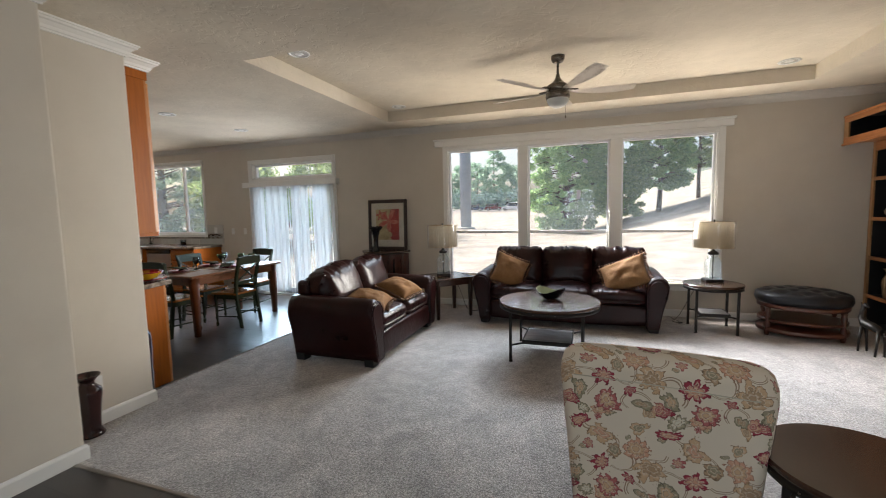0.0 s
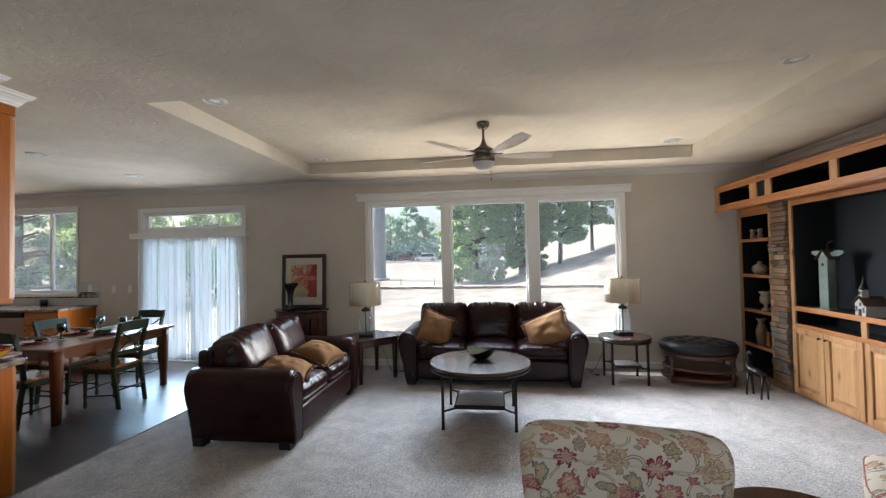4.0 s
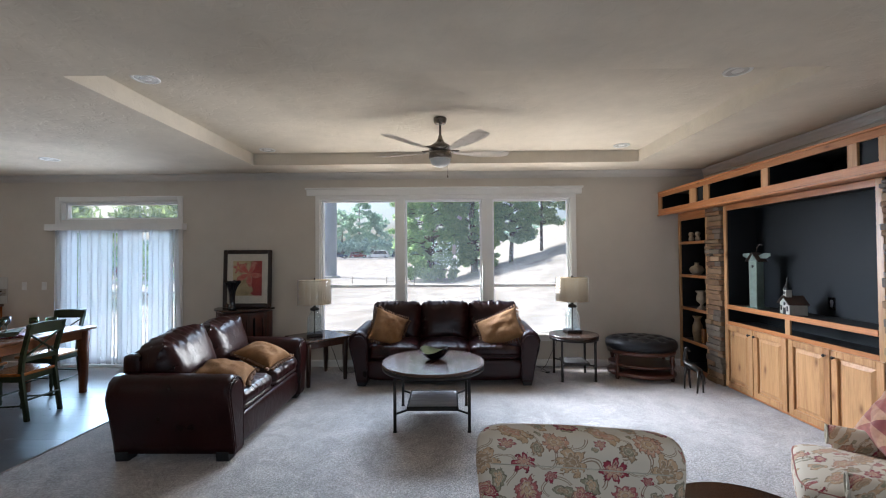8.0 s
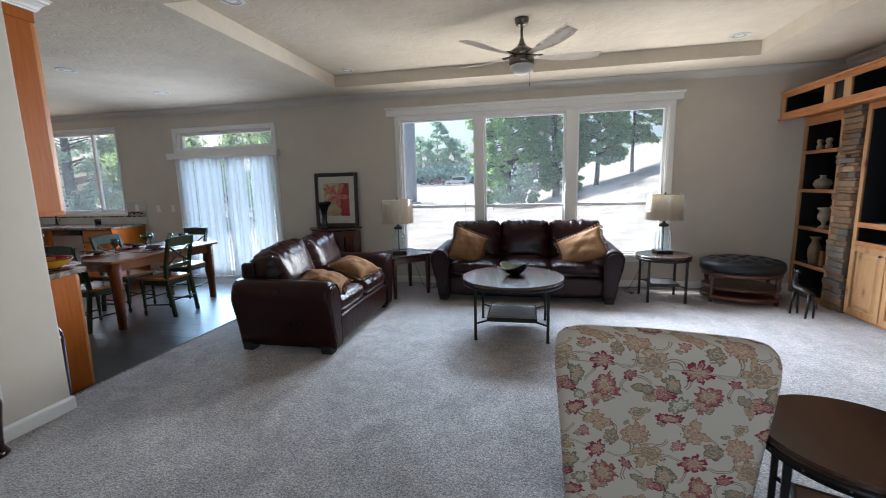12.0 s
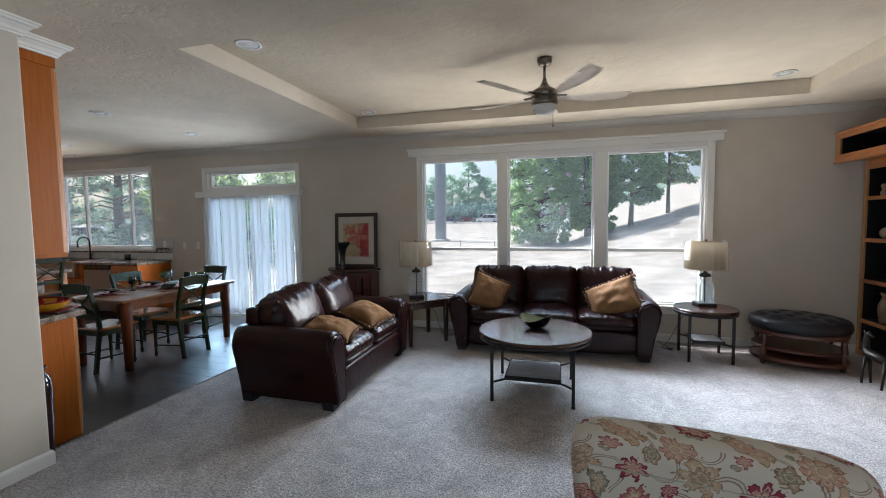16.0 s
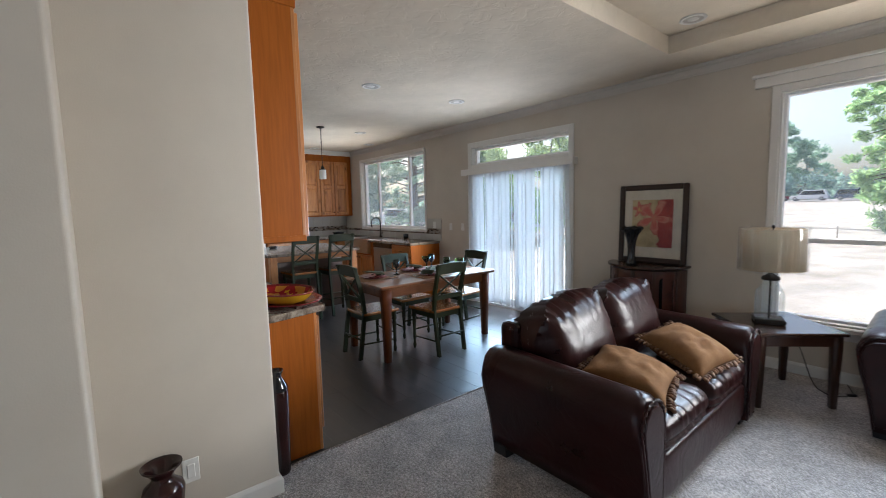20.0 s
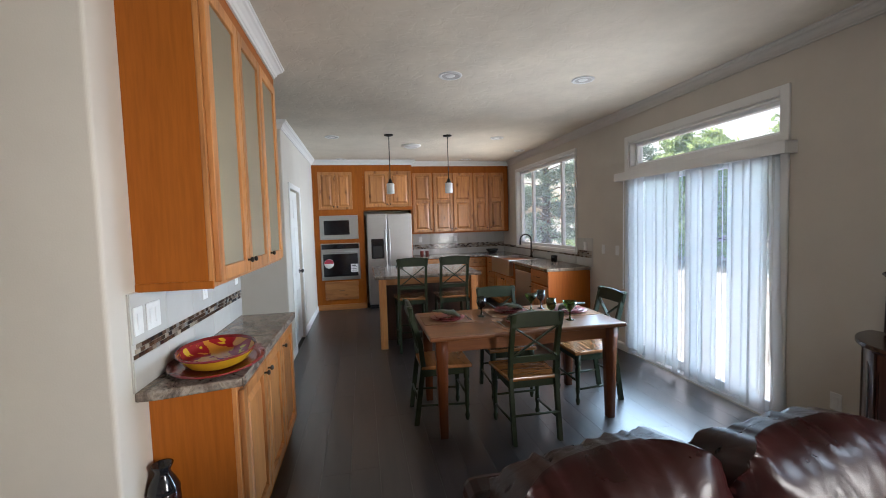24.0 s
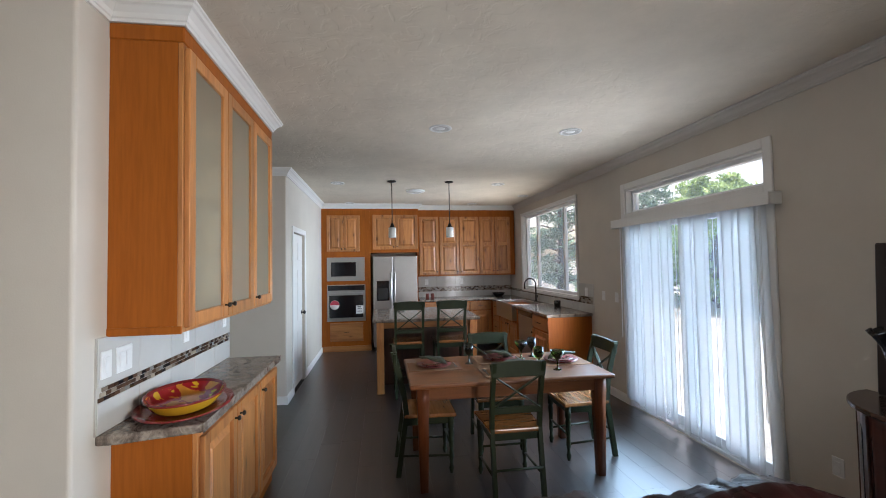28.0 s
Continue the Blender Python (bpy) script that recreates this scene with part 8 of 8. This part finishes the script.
bm = bmesh.new()
xs = sorted({*(-400 + 40 * i for i in range(21)), *(-60 + 3 * i for i in range(41))})
ys = sorted({-60, -20, -5, *(5 + 2.5 * i for i in range(40)), *(110 + 40 * i for i in range(10))})
grid = [[bm.verts.new((x, y, ground_z(x, y) + (0.08 * noise.noise(Vector((x * 0.3, y * 0.3, 0))) if y > 12 else 0))) for x in xs] for y in ys]
for r0, r1 in zip(grid, grid[1:]):
    for k in range(len(xs) - 1):
        bm.faces.new((r0[k], r0[k + 1], r1[k + 1], r1[k])).smooth = True
DRY = mat("dry_grass", (0.37, 0.345, 0.305), (0.23, 0.205, 0.170), 0.8, rough=0.95, bump=0.6, bscale=9, big=0.35, spec=0.1, dist=0.05)
structure("ground", bm, DRY, "sun-bleached dry grass rising to a low hill")
ROADM = mat("sunlit_asphalt", (0.24, 0.23, 0.22), (0.19, 0.18, 0.17), 2, rough=0.9)
bm = bmesh.new()
rows = [[bm.verts.new((x, y, ground_z(x, y) + 0.12)) for y in (94, 101, 110)] for x in range(-120, 11, 5)]
for a, b in zip(rows, rows[1:]):
    for k in range(2):
        bm.faces.new((a[k], b[k], b[k + 1], a[k + 1]))
structure("road", bm, ROADM, "pale grey parking road")


def leaf_mat(name, dark, light):
    m, nt, b, add, link = nodes(name)
    g = add("NewGeometry")
    c = ramp(add, link, g.outputs["Random Per Island"], [(0.0, dark), (0.6, tuple((p + q) / 2 for p, q in zip(dark, light))), (1.0, light)])
    link(c, b.inputs["Base Color"])
    b.inputs["Roughness"].default_value = 0.6
    tl, mx = add("BsdfTranslucent"), add("MixShader")
    link(c, tl.inputs[0])
    mx.inputs[0].default_value = 0.7
    link(b.outputs[0], mx.inputs[1])
    link(tl.outputs[0], mx.inputs[2])
    link(mx.outputs[0], nt.nodes["Material Output"].inputs[0])
    return m


BARK = mat("bark", (0.10, 0.065, 0.045), (0.05, 0.034, 0.025), 5, stretch=(6, 6, 1), rough=0.95, bump=0.8, bscale=10, dist=0.05)
DARKFIR = leaf_mat("dark_fir_leaf", (0.17, 0.27, 0.19), (0.38, 0.50, 0.35))
FIR = leaf_mat("fir_leaf", (0.22, 0.37, 0.18), (0.52, 0.69, 0.33))
# Far leaves: distance haze is put into the colour as a bluish tint.
HAZEDBROAD = leaf_mat("broad_leaf", (0.22, 0.36, 0.29), (0.46, 0.62, 0.44))
HEDGE = leaf_mat("far_hedge_leaf", (0.10, 0.17, 0.17), (0.21, 0.31, 0.28))
YELLOWLEAF = leaf_mat("sunlit_leaf", (0.17, 0.26, 0.09), (0.42, 0.53, 0.21))
PINEM = leaf_mat("pine_needle", (0.20, 0.28, 0.15), (0.46, 0.56, 0.30))


def leaf_cloud(clumps, per, size, seed, flat=0.6):
    """Many small bent leaves gathered round the clump centres (x, y, z, radius)."""
    g = np.random.default_rng(seed)
    c = np.repeat(np.array(clumps, float), per, axis=0)
    n = len(c)
    off = g.normal(size=(n, 3))
    off /= np.linalg.norm(off, axis=1, keepdims=True)
    off *= g.uniform(0.1, 1.15, (n, 1)) * c[:, 3:4]
    off[:, 2] *= flat
    mid = c[:, :3] + off
    a = g.normal(size=(n, 3))
    a[:, 2] -= 0.4
    a /= np.linalg.norm(a, axis=1, keepdims=True)
    b = np.cross(a, g.normal(size=(n, 3)))
    b /= np.linalg.norm(b, axis=1, keepdims=True)
    nrm = np.cross(a, b)
    s = size * g.uniform(0.6, 1.3, (n, 1))
    pts = np.stack([mid - a * s, mid + b * s * 0.30 + nrm * s * 0.15, mid + a * s, mid - b * s * 0.30 + nrm * s * 0.15], 1).reshape(-1, 3)
    i = np.arange(n)[:, None] * 4
    faces = np.concatenate([i + [[0, 1, 2]], i + [[0, 2, 3]]], 1).reshape(-1, 3)
    return pts, faces


def tree(name, x, y, h, r, leaf, label, seed, clear=0.15, trunk=0.22, n=60, per=90, size=0.24, shape="round", lean=(0, 0), group=""):
    g = random.Random(seed)
    z0 = ground_z(x, y) - 0.1
    t = thing(name, pose(x, y, z0), label, "tree", group)
    top = Vector((lean[0], lean[1], h * 0.92))
    mids = [Vector((lean[0] * f ** 1.4 + g.uniform(-0.1, 0.1), lean[1] * f ** 1.4, h * 0.92 * f)) for f in (0, 0.15, 0.35, 0.55, 0.8, 1)]
    part("trunk", tube(mids, [trunk * 1.25, trunk, trunk * 0.85, trunk * 0.65, trunk * 0.35, 0.03], 9), BARK, t)
    clumps, limbs = [], bmesh.new()
    for k in range(n):
        f = clear + (1 - clear) * ((k + g.random()) / n)
        u = (f - clear) / (1 - clear)
        if shape == "cone":
            prof = (1 - u) ** 0.75 * (0.55 + 0.45 * min(1, u * 6)) + 0.06
        elif shape == "layers":
            prof = (0.45 + 0.55 * math.sin(math.pi * min(1, u * 0.9 + 0.18))) * (0.7 + 0.3 * math.sin(u * 23))
        else:
            prof = math.sin(math.pi * (0.14 + 0.82 * u)) ** 0.6
        a = g.uniform(0, 2 * math.pi)
        rr = r * prof * g.uniform(0.45, 1.05)
        axis = Vector((lean[0] * f ** 1.4, lean[1] * f ** 1.4, 0))
        p = axis + Vector((rr * math.cos(a), rr * math.sin(a), h * f - 0.12 * rr))
        clumps.append((*p, r * g.uniform(0.16, 0.30) * (60 / max(n, 60)) ** 0.3))
        if k % 2 == 0:
            root = axis + Vector((0, 0, h * f * 0.93 - 0.1))
            tube([root, root.lerp(p, 0.55) + Vector((0, 0, 0.12 * rr)), p], [trunk * 0.22 * (1.1 - u), trunk * 0.14, 0.012], 5, bm=limbs)
    tagged(part("limbs", limbs, BARK, t), kind="stuff")
    me = bpy.data.meshes.new("crown")
    pts, faces = leaf_cloud(clumps, per, size, seed)
    me.from_pydata(pts.tolist(), [], faces.tolist())
    me.materials.append(leaf)
    ob = new("crown", me)
    ob.parent = t
    return t


NEAR = "trees on the dry slope"
tree("cedar_tree", -1.6, 31.5, 13, 2.75, FIR, "large dense dark green conifer with drooping boughs on the dry slope", 1, 0.03, 0.24, 440, 100, 0.19, "round", group=NEAR)
tree("cedar_tree", 1.7, 33.5, 14, 2.6, FIR, "large dense dark green conifer with drooping boughs on the dry slope", 2, 0.06, 0.24, 420, 100, 0.19, "round", group=NEAR)
tree("fir_tree", 4.6, 32.5, 12, 2.3, FIR, "green conifer with a bare lower trunk on the slope", 3, 0.15, 0.15, 300, 130, 0.20, "round", group=NEAR)
tree("pine_tree", 7.4, 34.5, 11, 2.3, PINEM, "open-crowned pine with a bare trunk on the slope", 4, 0.22, 0.12, 190, 90, 0.17, "round", group=NEAR)
tree("leaning_pine_tree", 12.2, 36.0, 9.5, 3.0, PINEM, "leaning open-crowned pine on the slope", 5, 0.28, 0.16, 170, 80, 0.19, "layers", (-3.4, 0), group=NEAR)
tree("pine_tree", 17.0, 44.0, 11, 2.8, PINEM, "open-crowned pine with a bare trunk on the slope", 6, 0.25, 0.22, 50, 60, 0.24, "layers", group=NEAR)
# Towards the kitchen window and the transom.
SIDE = "trees beyond the kitchen"
tree("conifer_tree", -26.5, 15.0, 10, 3.0, DARKFIR, "dark conifer seen through the kitchen window", 7, 0.10, 0.3, 170, 90, 0.16, "round", group=SIDE)
tree("conifer_tree", -25.0, 19.2, 9, 2.6, DARKFIR, "dark conifer seen through the kitchen window", 8, 0.12, 0.3, 130, 80, 0.16, "round", group=SIDE)
for k, (x, y, h) in enumerate(((-19.5, 19.5, 6.0), (-16.0, 22.5, 6.4), (-23.5, 24.0, 7.0), (-12.5, 27.0, 6.8), (-21.6, 21.0, 6.2), (-17.5, 18.0, 5.2))):
    tree("garden_tree", x, y, h, 2.5, YELLOWLEAF, "leafy bright green tree lit by the sun beyond the patio", 20 + k, 0.12, 0.16, 60, 90, 0.20, "round", group=SIDE)
for k, (x, y) in enumerate(((-12.2, 9.4), (-13.6, 10.2), (-15.2, 10.4))):
    tree("shrub", x, y, 1.5, 0.75, YELLOWLEAF, "rounded green garden shrub outside the kitchen window", 30 + k, 0.05, 0.04, 22, 90, 0.08, "round", group="garden shrubs")
# Far row behind the parking road.
far = random.Random(8)
for k in range(12):
    x = -84 + 5.6 * k + far.uniform(-1.8, 1.8)
    tree("far_tree", x, 121 + far.uniform(-4, 12), far.uniform(13, 20), far.uniform(4.2, 6.0), HAZEDBROAD, "tall hazy green broadleaf tree behind the parking road", 40 + k, 0.08, 0.3, 80, 50, 0.5, "round", group="far row of trees")
pts, faces = [], []
for k in range(2):
    cl = [(far.uniform(-105, 6), far.uniform(112, 117), 0, far.uniform(1.1, 2.2)) for _ in range(190)]
    cl = [(x, y, ground_z(x, y) + far.uniform(0.3, 4.6), r) for x, y, _, r in cl]
    p, f = leaf_cloud(cl, 34, 0.5, 60 + k, 0.8)
    faces.append(f + sum(len(q) for q in pts))
    pts.append(p)
me = bpy.data.meshes.new("far_shrubs")
me.from_pydata(np.concatenate(pts).tolist(), [], np.concatenate(faces).tolist())
me.materials.append(HEDGE)
tagged(new("far_shrubs", me), "dark green bank of far shrubs behind the road", "shrubs", "", "stuff")
cl = [(far.uniform(-300, 300), far.uniform(220, 300), 0, far.uniform(5, 9)) for _ in range(420)]
cl = [(x, y, ground_z(x, y) + far.uniform(-3, 2), r) for x, y, _, r in cl]
p, f = leaf_cloud(cl, 14, 3.0, 70, 0.9)
me = bpy.data.meshes.new("far_woods")
me.from_pydata(p.tolist(), [], f.tolist())
me.materials.append(HAZEDBROAD)
tagged(new("far_woods", me), "far wooded ridge on the horizon", "woods", "", "stuff")

POLEM = mat("blue_grey_paint", (0.27, 0.31, 0.40), (0.23, 0.27, 0.35), 2, rough=0.5)
po = thing("sign_pole", pose(-10.0, 35.0, ground_z(-10.0, 35) - 0.1), "tall thick blue-grey steel sign pole on the dry grass", "pole")
part("shaft", tube([(0, 0, 0), (0, 0, 17)], 0.47, 24), POLEM, po)
part("footing", lathe([(0.75, 0), (0.75, 0.22), (0.70, 0.26), (0, 0.26)], 24), mat("pale_concrete", (0.42, 0.41, 0.38), rough=0.9), po, "concrete footing")

# Split-rail fence beyond the patio.
FENCEW = mat("white_fence_paint", (0.62, 0.59, 0.53), (0.50, 0.47, 0.41), 6, stretch=(1, 6, 6), rough=0.9)
fe = thing("rail_fence", pose(0, 0, 0), "white-painted rail fence along the dry yard", "fence")
for k in range(13):
    x = -43.2 + 2.6 * k
    y = 19.0
    z = ground_z(x, y)
    part("post", bx((x - 0.06, y - 0.06, z - 0.2), (x + 0.06, y + 0.06, z + 1.1), 0.01), FENCEW, fe)
    if k < 12:
        for h in (0.40, 0.85):
            part("rail", bx((x, y - 0.09, z + h), (x + 2.6, y - 0.04, z + h + 0.13), 0.01), FENCEW, fe)
STAKEW = mat("stake_wood", (0.24, 0.19, 0.14), (0.16, 0.12, 0.09), 6, rough=0.9)
stk = random.Random(12)
for k in range(6):
    x, y = -12 + 1.9 * k + stk.uniform(-0.5, 0.5), 27 + stk.uniform(-1, 1)
    single("marker_stake", bx((-0.02, -0.02, 0), (0.02, 0.02, 0.6), 0.005), STAKEW, "thin wooden stake in the dry grass", "stake", pose(x, y, ground_z(x, y) - 0.05), "marker stakes")


def parked_car(x, y, turn, paint, label, L=4.5, H=1.55, van=False):
    c = thing("parked_car", pose(x, y, ground_z(x, y) + 0.13, 0, 0, turn), label, "car", "cars on the parking road")
    side = [(-L / 2, 0.35), (-L / 2 + 0.05, 0.75), (-L / 2 + 0.25, 0.95), (L / 2 - 1.1, 0.95), (L / 2 - 0.15, 0.80), (L / 2, 0.55), (L / 2 - 0.05, 0.30), (-L / 2 + 0.1, 0.28)]
    part("body", prism(side, 1.75, "y", 0.06), paint, c, m=pose(0, -0.875, 0))
    cab = [(-L / 2 + 0.2, 0.93), (-L / 2 + (0.25 if van else 0.55), H), (L / 2 - (1.9 if not van else 1.6), H), (L / 2 - 1.15, 0.93)]
    part("cabin", prism(cab, 1.5, "y", 0.05), paint, c, m=pose(0, -0.75, 0))
    for s in (-1, 1):
        win = [(cab[0][0] + 0.2, 1.0), (cab[1][0] + 0.12, H - 0.1), (cab[2][0] - 0.05, H - 0.1), (cab[3][0] - 0.25, 1.0)]
        part("side_window", prism(win, 0.02, "y"), BLACKGLOSS, c, m=pose(0, s * 0.755 - 0.01, 0))
        for wx in (-L / 2 + 0.85, L / 2 - 0.85):
            w = part("wheel", lathe([(0, -0.1), (0.30, -0.1), (0.33, -0.06), (0.33, 0.06), (0.30, 0.1), (0, 0.1)], 20), BLACKPLASTIC, c, m=pose(wx, s * 0.80, 0.33, 90))
            part("rim", lathe([(0, -0.115), (0.19, -0.11), (0.20, 0.11), (0, 0.115)], 16), STEEL, w)
    part("windscreen", bar((L / 2 - 1.2, 0, 0.98), (cab[2][0] + 0.06, 0, H - 0.06), 0.02, 1.35), BLACKGLOSS, c)
    return c


CARW = mat("white_car_paint", (0.72, 0.72, 0.72), rough=0.2, coat=0.6)
CARB = mat("dark_blue_car_paint", (0.020, 0.035, 0.085), rough=0.2, coat=0.6)
CARR = mat("dark_red_car_paint", (0.14, 0.012, 0.018), rough=0.2, coat=0.6)
parked_car(-26.4, 100, 4, CARB, "dark blue parked hatchback car", 4.4, 1.5)
parked_car(-21.9, 101, 4, CARR, "dark red parked hatchback car", 4.3, 1.5)
parked_car(-16.9, 99, 176, CARW, "white parked sport utility car", 5.3, 1.8)
parked_car(-11.6, 101, 2, CARB, "dark blue parked sport utility car", 4.7, 1.75)
parked_car(-34.0, 24.5, 20, CARW, "white car parked beyond the fence", 4.6, 1.7)
parked_car(-27.0, 33.0, 8, CARR, "dark red car parked beyond the fence", 4.4, 1.5)
parked_car(-33.0, 34.0, 8, CARB, "dark blue car parked beyond the fence", 4.4, 1.5)


# ---- floor planks ----
PW, PL = 0.18, 1.22
floor2 = tagged(new("floor_planks"), "dark grey-brown wood plank floor", "", "", "structure")
r = random.Random(3)
# Planks run along the kitchen; the joints of each row are shifted.
bm = bx((0, 0, -0.02), (PL - 0.0007, PW - 0.0007, 0.0), 0.0004)
first_plank = part("plank", bm, PLANK, floor2, m=pose(-4.715, 2.61, -0.0005))
count = 1
rest = bmesh.new()
for j in range(22):
    y0 = 2.61 + PW * j
    if y0 > 6.40:
        break
    shift = r.uniform(0, PL)
    x = -3.492
    while x > -10.1:
        length = PL if x < -3.5 else max(0.25, shift)
        a = max(x - length, -10.1)
        if x - a > 0.05:
            if abs((x - a) - PL) < 1e-6 and a > -7.4 and count < 300:
                again(first_plank, pose(a, y0, -0.0005), floor2)
                count += 1
            else:
                box(rest, (a, y0, -0.02), (x - 0.001, min(y0 + PW - 0.001, 6.42), -0.0005))
        x = a
for y0 in [1.588 - PW * k for k in range(18)]:
    x = -2.92 - r.uniform(0, 0.6)
    while x < XE:
        box(rest, (max(x, -2.92), y0, -0.02), (min(x + PL, XE) - 0.002, y0 + PW - 0.001, -0.0005))
        x += PL
for y0 in [2.43 - PW * k for k in range(14)]:
    x = -6.65 - r.uniform(0, 0.6)
    while x < -4.93:
        box(rest, (max(x, -6.65), y0, -0.02), (min(x + PL, -4.93) - 0.002, y0 + PW - 0.001, -0.0005))
        x += PL
bpy.data.objects.remove(first_plank)
tagged(part("plank_rest", rest, PLANK, floor2), kind="stuff")
